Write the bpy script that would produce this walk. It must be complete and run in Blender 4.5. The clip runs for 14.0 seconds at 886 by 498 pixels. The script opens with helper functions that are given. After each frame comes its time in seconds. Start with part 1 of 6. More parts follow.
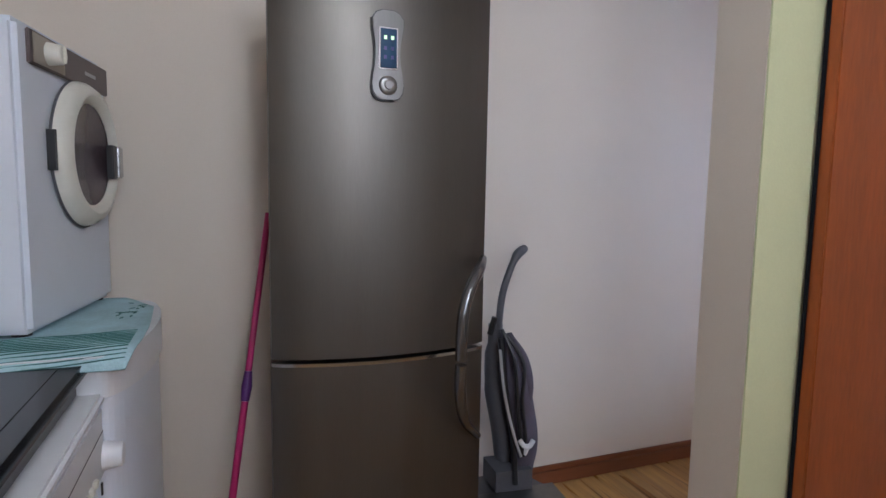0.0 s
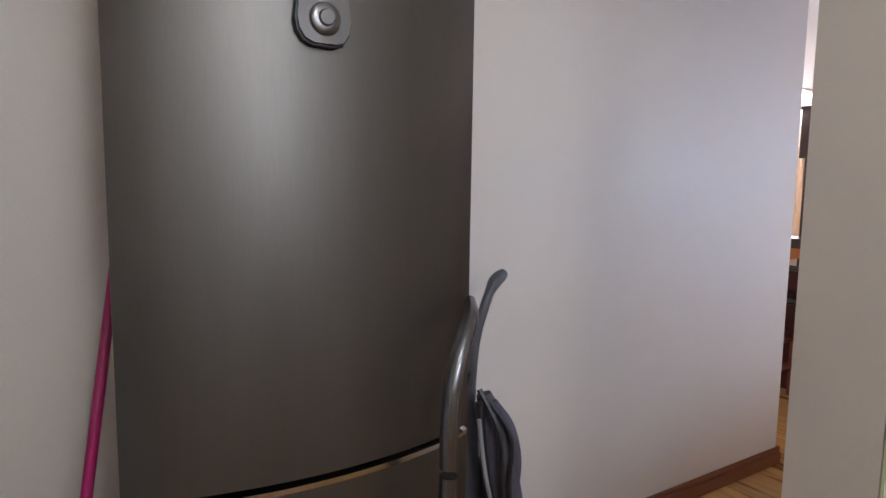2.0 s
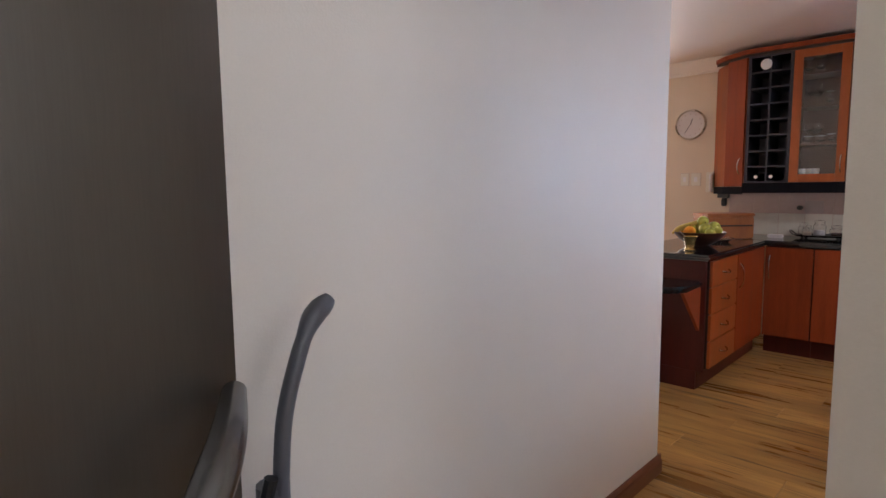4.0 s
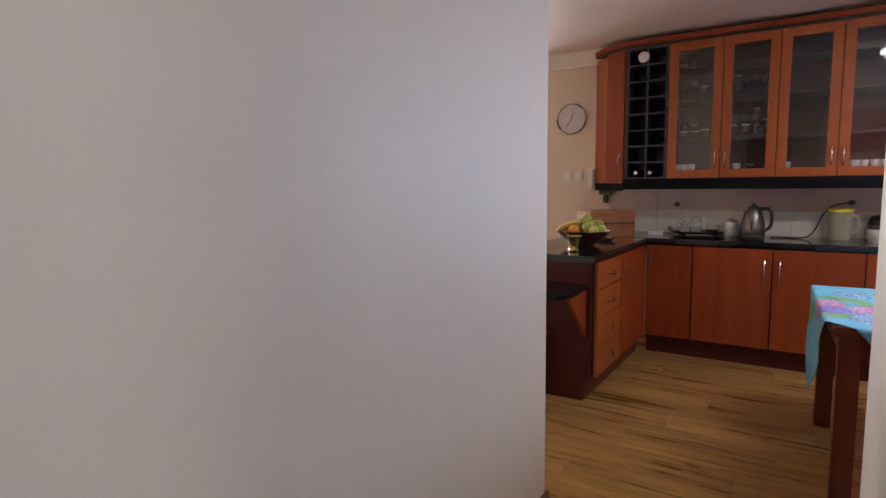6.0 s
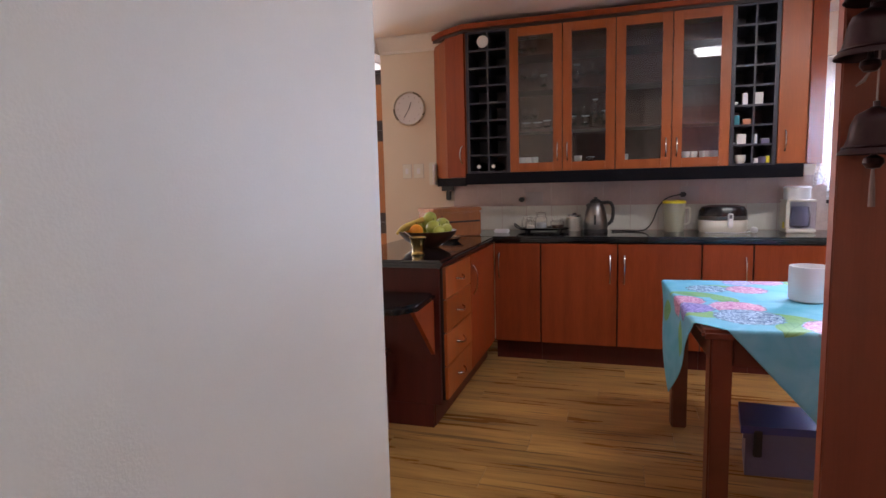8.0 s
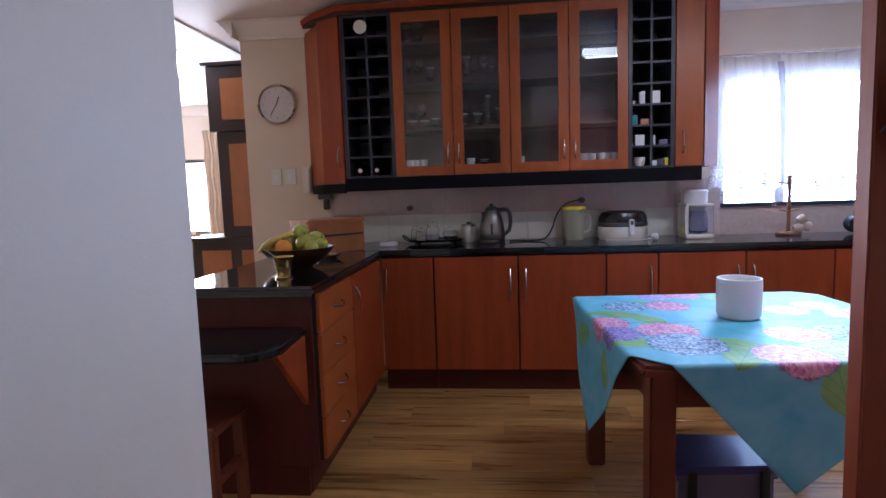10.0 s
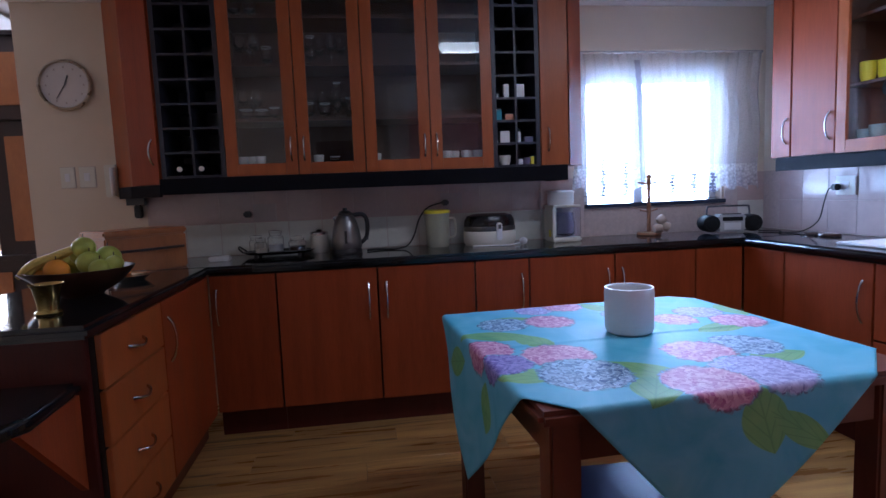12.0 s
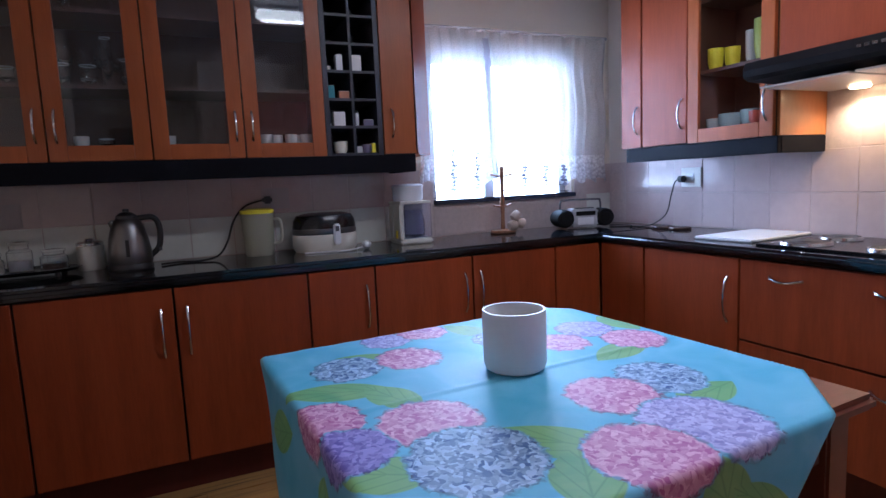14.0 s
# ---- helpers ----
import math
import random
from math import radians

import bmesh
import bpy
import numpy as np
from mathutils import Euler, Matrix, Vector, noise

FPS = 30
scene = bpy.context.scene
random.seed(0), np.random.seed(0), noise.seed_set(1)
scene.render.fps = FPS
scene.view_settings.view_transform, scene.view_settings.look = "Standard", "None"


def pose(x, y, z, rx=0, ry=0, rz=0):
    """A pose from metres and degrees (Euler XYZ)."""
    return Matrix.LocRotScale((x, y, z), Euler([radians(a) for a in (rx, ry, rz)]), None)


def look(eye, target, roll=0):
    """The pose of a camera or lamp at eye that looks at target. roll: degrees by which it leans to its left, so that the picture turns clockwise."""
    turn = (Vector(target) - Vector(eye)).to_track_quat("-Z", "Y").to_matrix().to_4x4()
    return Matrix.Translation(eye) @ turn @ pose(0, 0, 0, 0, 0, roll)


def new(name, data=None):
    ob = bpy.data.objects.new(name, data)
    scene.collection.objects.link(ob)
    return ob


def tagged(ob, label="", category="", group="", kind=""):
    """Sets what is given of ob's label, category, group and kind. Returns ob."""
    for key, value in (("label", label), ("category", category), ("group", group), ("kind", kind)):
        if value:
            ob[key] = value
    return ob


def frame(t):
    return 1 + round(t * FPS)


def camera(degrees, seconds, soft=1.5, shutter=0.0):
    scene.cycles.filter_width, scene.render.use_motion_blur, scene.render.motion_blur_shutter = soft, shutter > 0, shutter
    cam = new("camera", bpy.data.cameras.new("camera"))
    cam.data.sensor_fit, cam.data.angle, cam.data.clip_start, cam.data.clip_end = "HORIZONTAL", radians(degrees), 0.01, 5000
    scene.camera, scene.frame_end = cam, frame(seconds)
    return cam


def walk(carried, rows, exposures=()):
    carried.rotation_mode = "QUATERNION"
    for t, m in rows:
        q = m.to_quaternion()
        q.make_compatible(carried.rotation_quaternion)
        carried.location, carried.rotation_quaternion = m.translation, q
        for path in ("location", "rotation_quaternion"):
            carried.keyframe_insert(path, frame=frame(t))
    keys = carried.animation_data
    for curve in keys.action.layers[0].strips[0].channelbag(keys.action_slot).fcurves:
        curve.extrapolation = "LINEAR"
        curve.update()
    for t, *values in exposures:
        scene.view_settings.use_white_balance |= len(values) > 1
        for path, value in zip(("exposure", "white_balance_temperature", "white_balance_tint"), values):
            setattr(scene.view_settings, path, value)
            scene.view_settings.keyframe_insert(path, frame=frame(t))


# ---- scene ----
# ---- camera and walk ----
cam = camera(76.0, 14.0)
PATH = [
    (0, (0.083, 0.203, 1.36), (0.796, 2.061, 1.162), 1.0),
    (0.5, (0.115, 0.383, 1.369), (0.86, 2.226, 1.178), 1.15),
    (1, (0.142, 0.547, 1.375), (0.955, 2.362, 1.187), 0.9),
    (1.5, (0.158, 0.723, 1.391), (1.06, 2.491, 1.19), 0.95),
    (2, (0.195, 0.887, 1.379), (1.221, 2.588, 1.181), 0.8),
    (2.5, (0.299, 1.09, 1.366), (1.457, 2.706, 1.147), 0.3),
    (3, (0.402, 1.215, 1.357), (1.671, 2.745, 1.139), -0.1),
    (5.5, (0.995, 1.529, 1.332), (2.612, 2.685, 1.106), -0.7),
    (6, (1.114, 1.568, 1.33), (2.782, 2.649, 1.104), -0.7),
    (6.5, (1.262, 1.634, 1.324), (2.98, 2.632, 1.099), -1.0),
    (7, (1.388, 1.679, 1.319), (3.17, 2.558, 1.088), -1.0),
    (7.5, (1.535, 1.707, 1.298), (3.377, 2.451, 1.069), -1.2),
    (8, (1.656, 1.761, 1.283), (3.553, 2.353, 1.055), -1.4),
    (8.5, (1.772, 1.801, 1.271), (3.704, 2.271, 1.052), -1.4),
    (10.8, (2.397, 1.865, 1.249), (4.385, 1.935, 1.048), -2.1),
    (11, (2.441, 1.859, 1.243), (4.431, 1.887, 1.044), -2.1),
    (11.5, (2.532, 1.843, 1.239), (4.518, 1.726, 1.038), -2.2),
    (12, (2.653, 1.831, 1.232), (4.624, 1.554, 1.031), -2.3),
    (12.5, (2.778, 1.791, 1.22), (4.721, 1.362, 1.021), -2.5),
    (13, (2.903, 1.769, 1.223), (4.808, 1.195, 1.014), -2.4),
    (13.5, (3.054, 1.741, 1.217), (4.914, 1.039, 1.001), -2.5),
    (14, (3.192, 1.697, 1.219), (5.003, 0.881, 0.981), -2.6),
]
EXPOSURES = [(0.0, 0.84, 5850, 12), (3.0, 0.93, 6150, 12), (5.5, 0.66, 6350, 12), (8.5, 0.87, 6250, 12), (10.8, -0.06, 5050, 12), (12.0, -0.34, 5050, 12), (13.0, -0.1, 5250, 12), (14.0, -0.2, 5300, 12)]
walk(cam, [(t, look(eye, target, roll)) for t, eye, target, roll in PATH], EXPOSURES)


# ---- world and large lights ----
world = bpy.data.worlds.new("world")
scene.world = world
world.use_nodes = True
wn = world.node_tree.nodes
sky = wn.new("ShaderNodeTexSky")
sky.sky_type, sky.sun_disc = "NISHITA", False
sky.sun_elevation, sky.sun_rotation = radians(48), radians(60)
wn["Background"].inputs[1].default_value = 0.12
world.node_tree.links.new(sky.outputs[0], wn["Background"].inputs[0])


def area(name, where, target, w, h, power, color):
    data = bpy.data.lights.new(name, "AREA")
    data.shape, data.size, data.size_y, data.energy, data.color = "RECTANGLE", w, h, power, color
    ob = new(name, data)
    ob.matrix_world = look(where, target)
    return ob


CZ_LAMP = 2.37
sun_data = bpy.data.lights.new("sun", "SUN")
sun_data.energy, sun_data.angle, sun_data.color = 2.5, radians(0.6), (1, 0.95, 0.88)
new("sun", sun_data).matrix_world = look((12, 9, 12), (6, 8, 0))
area("kitchen_window_light", (6.315, -0.08, 1.5), (5.0, 0.0, 1.38), 0.94, 0.80, 54, (0.58, 0.73, 1.0)).data.spread = radians(118)
area("tube_lamp_light", (4.25, 0.5, CZ_LAMP), (4.25, 0.5, 0), 0.08, 1.2, 11.5, (1.0, 0.92, 0.87))
area("lounge_window_light", (9.46, 6.15, 1.3), (8.0, 6.0, 1.2), 0.75, 0.95, 112, (1.0, 0.94, 0.93))
area("lounge_side_light", (9.46, 7.6, 1.3), (8.0, 7.3, 1.2), 0.9, 0.95, 112, (1.0, 0.94, 0.93))
area("laundry_window_light", (0.55, -1.27, 2.02), (0.6, 1.0, 1.6), 1.0, 0.45, 5, (0.9, 0.93, 1.0))


# ---- materials ----
def material(name, color, rough=0.5, metal=0.0, var=0.12, scale=6.0, stretch=(1, 1, 1), bump=0.05, fine=60.0, coat=0.0, color2=None, per_object=0.0, emit=0.0, spec=0.5, band=(0.3, 0.72)):
    m = bpy.data.materials.new(name)
    m.use_nodes = True
    nt = m.node_tree
    n, l = nt.nodes, nt.links
    b = n["Principled BSDF"]
    b.inputs["Roughness"].default_value, b.inputs["Metallic"].default_value = rough, metal
    b.inputs["Coat Weight"].default_value = coat
    b.inputs["Coat Roughness"].default_value = 0.12
    b.inputs["Specular IOR Level"].default_value = spec
    tc = n.new("ShaderNodeTexCoord")
    mp = n.new("ShaderNodeMapping")
    mp.inputs["Scale"].default_value = stretch
    l.new(tc.outputs["Object"], mp.inputs[0])
    big, small = n.new("ShaderNodeTexNoise"), n.new("ShaderNodeTexNoise")
    big.inputs["Scale"].default_value, small.inputs["Scale"].default_value = scale, fine
    big.inputs["Detail"].default_value, small.inputs["Detail"].default_value = 4, 3
    oi = n.new("ShaderNodeObjectInfo")
    if per_object:
        comb = n.new("ShaderNodeVectorMath")
        comb.operation = "MULTIPLY_ADD"
        comb.inputs[1].default_value = (7, 13, 5)
        l.new(oi.outputs["Random"], comb.inputs[0])
        l.new(mp.outputs[0], comb.inputs[2])
        src = comb.outputs[0]
    else:
        src = mp.outputs[0]
    l.new(src, big.inputs[0])
    l.new(src, small.inputs[0])
    ramp = n.new("ShaderNodeValToRGB")
    c2 = color2 or tuple(c * (1 - 2.2 * var) for c in color)
    ramp.color_ramp.elements[0].position, ramp.color_ramp.elements[1].position = band
    ramp.color_ramp.elements[0].color, ramp.color_ramp.elements[1].color = (*c2, 1), (*color, 1)
    mix = n.new("ShaderNodeMath")
    mix.operation = "MULTIPLY_ADD"
    mix.inputs[1].default_value = 0.35
    l.new(small.outputs[0], mix.inputs[0])
    sub = n.new("ShaderNodeMath")
    sub.operation = "MULTIPLY"
    sub.inputs[1].default_value = 0.65
    l.new(big.outputs[0], sub.inputs[0])
    l.new(sub.outputs[0], mix.inputs[2])
    l.new(mix.outputs[0], ramp.inputs[0])
    out = ramp.outputs[0]
    if per_object:
        hsv = n.new("ShaderNodeHueSaturation")
        mr = n.new("ShaderNodeMapRange")
        mr.inputs[3].default_value, mr.inputs[4].default_value = 1 - per_object, 1 + per_object
        l.new(oi.outputs["Random"], mr.inputs[0])
        l.new(mr.outputs[0], hsv.inputs["Value"])
        l.new(out, hsv.inputs["Color"])
        out = hsv.outputs[0]
    l.new(out, b.inputs["Base Color"])
    if bump:
        bp = n.new("ShaderNodeBump")
        bp.inputs["Strength"].default_value, bp.inputs["Distance"].default_value = bump, 0.01
        l.new(small.outputs[0], bp.inputs["Height"])
        l.new(bp.outputs[0], b.inputs["Normal"])
    rr = n.new("ShaderNodeMapRange")
    rr.inputs[3].default_value, rr.inputs[4].default_value = max(0.02, rough * 0.82), min(1, rough * 1.18)
    l.new(big.outputs[0], rr.inputs[0])
    l.new(rr.outputs[0], b.inputs["Roughness"])
    if emit:
        b.inputs["Emission Color"].default_value = (*color, 1)
        b.inputs["Emission Strength"].default_value = emit
    return m


def glass_material(name, color=(1, 1, 1), rough=0.0, spec=0.5):
    m = bpy.data.materials.new(name)
    m.use_nodes = True
    b = m.node_tree.nodes["Principled BSDF"]
    b.inputs["Base Color"].default_value = (*color, 1)
    b.inputs["Specular IOR Level"].default_value = spec
    b.inputs["Roughness"].default_value, b.inputs["Transmission Weight"].default_value, b.inputs["IOR"].default_value = rough, 1, 1.45
    return m


def sheer_material(name, color, through_light, size=170, spread=0.1):
    """Thin net: part light passes, part scatters."""
    m = bpy.data.materials.new(name)
    m.use_nodes = True
    n, l = m.node_tree.nodes, m.node_tree.links
    n.remove(n["Principled BSDF"])
    out = n["Material Output"]
    d, t, c = n.new("ShaderNodeBsdfDiffuse"), n.new("ShaderNodeBsdfTranslucent"), n.new("ShaderNodeBsdfTransparent")
    d.inputs[0].default_value = t.inputs[0].default_value = (*color, 1)
    a, b = n.new("ShaderNodeMixShader"), n.new("ShaderNodeMixShader")
    l.new(d.outputs[0], a.inputs[1]), l.new(t.outputs[0], a.inputs[2])
    a.inputs[0].default_value = 0.5
    tc, w = n.new("ShaderNodeTexCoord"), n.new("ShaderNodeTexVoronoi")
    w.inputs["Scale"].default_value = size
    l.new(tc.outputs["Object"], w.inputs[0])
    mr = n.new("ShaderNodeMapRange")
    mr.inputs[3].default_value, mr.inputs[4].default_value = through_light - spread, through_light + spread
    l.new(w.outputs["Distance"], mr.inputs[0])
    l.new(mr.outputs[0], b.inputs[0])
    l.new(a.outputs[0], b.inputs[1]), l.new(c.outputs[0], b.inputs[2])
    l.new(b.outputs[0], out.inputs[0])
    return m


def glow(name, color, strength):
    m = bpy.data.materials.new(name)
    m.use_nodes = True
    n, l = m.node_tree.nodes, m.node_tree.links
    e = n.new("ShaderNodeEmission")
    e.inputs[0].default_value, e.inputs[1].default_value = (*color, 1), strength
    l.new(e.outputs[0], n["Material Output"].inputs[0])
    return m


PAINT = material("wall_paint", (0.675, 0.600, 0.515), 0.55, var=0.03, scale=2.0, bump=0.06, fine=180)
CREAM = material("cream_paint", (0.70, 0.60, 0.48), 0.6, var=0.03, scale=2.0, bump=0.06, fine=180)
YELLOW = material("yellow_green_paint", (0.66, 0.68, 0.42), 0.5, var=0.04, scale=2.0, bump=0.05, fine=150)
CEIL = material("ceiling_paint", (0.78, 0.74, 0.74), 0.7, var=0.02, scale=1.5, bump=0.03, fine=120)
CORNICE = material("cornice_plaster", (0.82, 0.79, 0.76), 0.6, var=0.02, bump=0.02)
CHERRY = material("cherry_veneer", (0.31, 0.058, 0.015), 0.45, var=0.16, scale=3.0, stretch=(5, 5, 0.45), bump=0.03, fine=28, coat=0.0, spec=0.2, per_object=0.08)
CHERRY_PALE = material("cherry_frame", (0.40, 0.100, 0.022), 0.38, var=0.15, scale=3.0, stretch=(5, 5, 0.45), bump=0.03, fine=28, coat=0.04, spec=0.35, per_object=0.06)
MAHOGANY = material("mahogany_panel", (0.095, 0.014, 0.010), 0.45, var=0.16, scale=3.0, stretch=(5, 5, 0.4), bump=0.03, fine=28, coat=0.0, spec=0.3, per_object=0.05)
PANTRY = material("reddish_pantry_panel", (0.36, 0.085, 0.045), 0.38, var=0.12, scale=3.0, stretch=(6, 6, 0.35), bump=0.03, fine=28, coat=0.15)
DOOR_WOOD = material("varnished_door_wood", (0.36, 0.078, 0.013), 0.38, var=0.2, scale=2.2, stretch=(4, 4, 0.7), bump=0.05, fine=22, coat=0.08)
SKIRT = material("baseboard_wood", (0.20, 0.062, 0.024), 0.35, var=0.15, scale=4, stretch=(0.6, 4, 4), bump=0.04, fine=30, coat=0.2)
TABLE_WOOD = material("table_wood", (0.165, 0.038, 0.018), 0.42, var=0.16, scale=4, stretch=(3, 0.8, 0.8), bump=0.04, fine=30, coat=0.2, per_object=0.08)
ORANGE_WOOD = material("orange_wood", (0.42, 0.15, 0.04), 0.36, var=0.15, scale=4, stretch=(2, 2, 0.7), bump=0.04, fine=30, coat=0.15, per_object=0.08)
DARK_WOOD = material("dark_wood", (0.030, 0.013, 0.010), 0.4, var=0.15, scale=5, stretch=(4, 4, 0.6), bump=0.03)
BLACK_TRIM = material("black_trim", (0.010, 0.010, 0.014), 0.65, var=0.15, bump=0.03, spec=0.06)
RACK_NAVY = material("navy_black_lacquer", (0.033, 0.033, 0.050), 0.4, var=0.12, bump=0.02, spec=0.4)
HOOD_BLACK = material("hood_black", (0.008, 0.006, 0.006), 0.6, var=0.1, bump=0.02, spec=0.08)
GAP_DARK = material("carcass_edge", (0.020, 0.010, 0.008), 0.6, var=0.1, bump=0.02)
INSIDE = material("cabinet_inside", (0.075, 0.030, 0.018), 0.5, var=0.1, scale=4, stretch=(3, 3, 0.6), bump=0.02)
GRANITE = material("black_granite", (0.008, 0.009, 0.011), 0.07, var=0.3, scale=14, bump=0.0, fine=260, color2=(0.012, 0.013, 0.016))
TILE = material("glazed_tile", (0.55, 0.43, 0.40), 0.11, var=0.05, scale=14, bump=0.015, fine=40, per_object=0.006)
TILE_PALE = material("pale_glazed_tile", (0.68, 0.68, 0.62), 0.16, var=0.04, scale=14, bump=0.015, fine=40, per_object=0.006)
SILVER_PLASTIC = material("silver_plastic", (0.50, 0.50, 0.52), 0.32, 0.3, var=0.04, bump=0.0)
GROUT = material("grout", (0.56, 0.46, 0.43), 0.85, var=0.08, scale=30, bump=0.1)


def plank_material():
    """Tan laminate: long soft grain, thin dark streaks along each plank, a tone of its own for each plank."""
    m = bpy.data.materials.new("laminate_plank")
    m.use_nodes = True
    n, l = m.node_tree.nodes, m.node_tree.links
    b = n["Principled BSDF"]
    tc, oi = n.new("ShaderNodeTexCoord"), n.new("ShaderNodeObjectInfo")
    shift = n.new("ShaderNodeVectorMath")
    shift.operation, shift.inputs[1].default_value = "MULTIPLY_ADD", (9, 17, 5)
    l.new(oi.outputs["Random"], shift.inputs[0]), l.new(tc.outputs["Object"], shift.inputs[2])

    def grain(scale, stretch, detail, distortion):
        mp, nz = n.new("ShaderNodeMapping"), n.new("ShaderNodeTexNoise")
        mp.inputs["Scale"].default_value = stretch
        nz.inputs["Scale"].default_value, nz.inputs["Detail"].default_value, nz.inputs["Distortion"].default_value = scale, detail, distortion
        l.new(shift.outputs[0], mp.inputs[0]), l.new(mp.outputs[0], nz.inputs[0])
        return nz.outputs[0]

    soft, streak, fine = grain(2.0, (9, 0.8, 1), 4, 0.4), grain(3.0, (16, 0.55, 1), 2, 0.6), grain(14.0, (22, 0.8, 1), 3, 0.0)
    ramp = n.new("ShaderNodeValToRGB")
    ramp.color_ramp.elements[0].position, ramp.color_ramp.elements[1].position = 0.32, 0.62
    ramp.color_ramp.elements[0].color, ramp.color_ramp.elements[1].color = (0.26, 0.125, 0.036, 1), (0.47, 0.27, 0.085, 1)
    l.new(soft, ramp.inputs[0])
    dark = n.new("ShaderNodeMapRange")
    dark.inputs[1].default_value, dark.inputs[2].default_value, dark.inputs[3].default_value, dark.inputs[4].default_value = 0.60, 0.68, 0.0, 0.8
    l.new(streak, dark.inputs[0])
    mix = n.new("ShaderNodeMix")
    mix.data_type = "RGBA"
    mix.inputs[7].default_value = (0.075, 0.030, 0.010, 1)
    l.new(dark.outputs[0], mix.inputs[0]), l.new(ramp.outputs[0], mix.inputs[6])
    tone, mul, hsv = n.new("ShaderNodeMapRange"), n.new("ShaderNodeMath"), n.new("ShaderNodeHueSaturation")
    tone.inputs[3].default_value, tone.inputs[4].default_value = 0.82, 1.14
    l.new(oi.outputs["Random"], tone.inputs[0])
    mul.operation = "MULTIPLY_ADD"
    mul.inputs[1].default_value = 0.45
    l.new(fine, mul.inputs[0])
    less = n.new("ShaderNodeMath")
    less.inputs[1].default_value = -0.22
    l.new(tone.outputs[0], less.inputs[0]), l.new(less.outputs[0], mul.inputs[2])
    l.new(mul.outputs[0], hsv.inputs["Value"]), l.new(mix.outputs[2], hsv.inputs["Color"])
    l.new(hsv.outputs[0], b.inputs["Base Color"])
    rough = n.new("ShaderNodeMapRange")
    rough.inputs[3].default_value, rough.inputs[4].default_value = 0.22, 0.36
    l.new(soft, rough.inputs[0]), l.new(rough.outputs[0], b.inputs["Roughness"])
    bp = n.new("ShaderNodeBump")
    bp.inputs["Strength"].default_value, bp.inputs["Distance"].default_value = 0.03, 0.01
    l.new(fine, bp.inputs["Height"]), l.new(bp.outputs[0], b.inputs["Normal"])
    return m


PLANK = plank_material()
SEAM = material("plank_seam", (0.07, 0.035, 0.014), 0.7, var=0.1)
STEEL = material("brushed_steel", (0.21, 0.205, 0.20), 0.30, 0.92, var=0.10, scale=3, stretch=(14, 14, 0.5), bump=0.012, fine=60)
STEEL_DARK = material("fridge_steel", (0.150, 0.138, 0.126), 0.45, 0.95, var=0.08, scale=2.2, stretch=(6, 6, 0.25), bump=0.008, fine=90)
CHROME = material("chrome", (0.58, 0.58, 0.59), 0.2, 1.0, var=0.03, bump=0.0)
GREY_METAL = material("fridge_handle_metal", (0.20, 0.20, 0.205), 0.26, 0.9, var=0.06, bump=0.01)
WHITE_PLASTIC = material("white_plastic", (0.76, 0.77, 0.80), 0.35, var=0.03, bump=0.01)
ENAMEL = material("white_enamel", (0.70, 0.74, 0.82), 0.32, var=0.012, scale=2, bump=0.004)
OFFWHITE = material("offwhite_plastic", (0.72, 0.70, 0.62), 0.4, var=0.04, bump=0.02)
CERAMIC = material("white_ceramic", (0.74, 0.73, 0.72), 0.3, var=0.03, scale=9, bump=0.015, fine=90)
BLACK_PLASTIC = material("black_plastic", (0.018, 0.018, 0.020), 0.38, var=0.1, bump=0.02)
GREY_PLASTIC = material("grey_plastic", (0.10, 0.10, 0.115), 0.42, var=0.1, bump=0.02)
RADIO_BLACK = material("matt_black_plastic", (0.008, 0.008, 0.009), 0.6, var=0.05, bump=0.02, spec=0.2)
RUBBER = material("cable_rubber", (0.012, 0.012, 0.012), 0.6, var=0.05, bump=0.0)
BRASS = material("brass", (0.62, 0.47, 0.17), 0.2, 1.0, var=0.1, bump=0.01)
YELLOW_PLASTIC = material("yellow_plastic", (0.82, 0.70, 0.03), 0.4, var=0.04, bump=0.01)
CLEAR = glass_material("clear_glass")
PANE = glass_material("pane_glass", (0.93, 0.95, 0.95), spec=0.35)
FROST = glass_material("frosted_plastic", (0.90, 0.90, 0.76), 0.35)
FROST.node_tree.nodes["Principled BSDF"].inputs["Transmission Weight"].default_value = 0.78
BLUE_FROST = glass_material("blue_tinted_plastic", (0.78, 0.79, 0.95), 0.2)
SOCKET = material("greyish_socket_plastic", (0.45, 0.38, 0.37), 0.4, var=0.04, bump=0.0)
NET = sheer_material("white_net", (0.93, 0.91, 0.95), 0.68, 170, 0.05)
LACE = sheer_material("dense_lace", (0.86, 0.84, 0.88), 0.52, 60, 0.20)
DOTTED = sheer_material("dotted_edge", (0.23, 0.21, 0.24), 0.055, 120, 0.05)
EDGING = sheer_material("lace_edging", (0.08, 0.07, 0.09), 0.035, 140, 0.034)
GLINT_RIM = material("pale_rim_glint", (0.55, 0.57, 0.60), 0.12, var=0.1, bump=0.0)
DRAPE = material("beige_drape", (0.62, 0.50, 0.38), 0.85, var=0.08, scale=14, bump=0.1)
SCREEN = material("blue_display", (0.03, 0.08, 0.16), 0.15, var=0.1, bump=0.0)
FACE_GREEN = material("green_led", (0.5, 0.9, 0.5), 0.4, emit=0.8, bump=0)
MAGENTA = material("magenta_pole", (0.42, 0.012, 0.12), 0.35, var=0.05, bump=0.01)
PURPLE = material("purple_joint", (0.10, 0.02, 0.16), 0.4, var=0.05, bump=0.01)
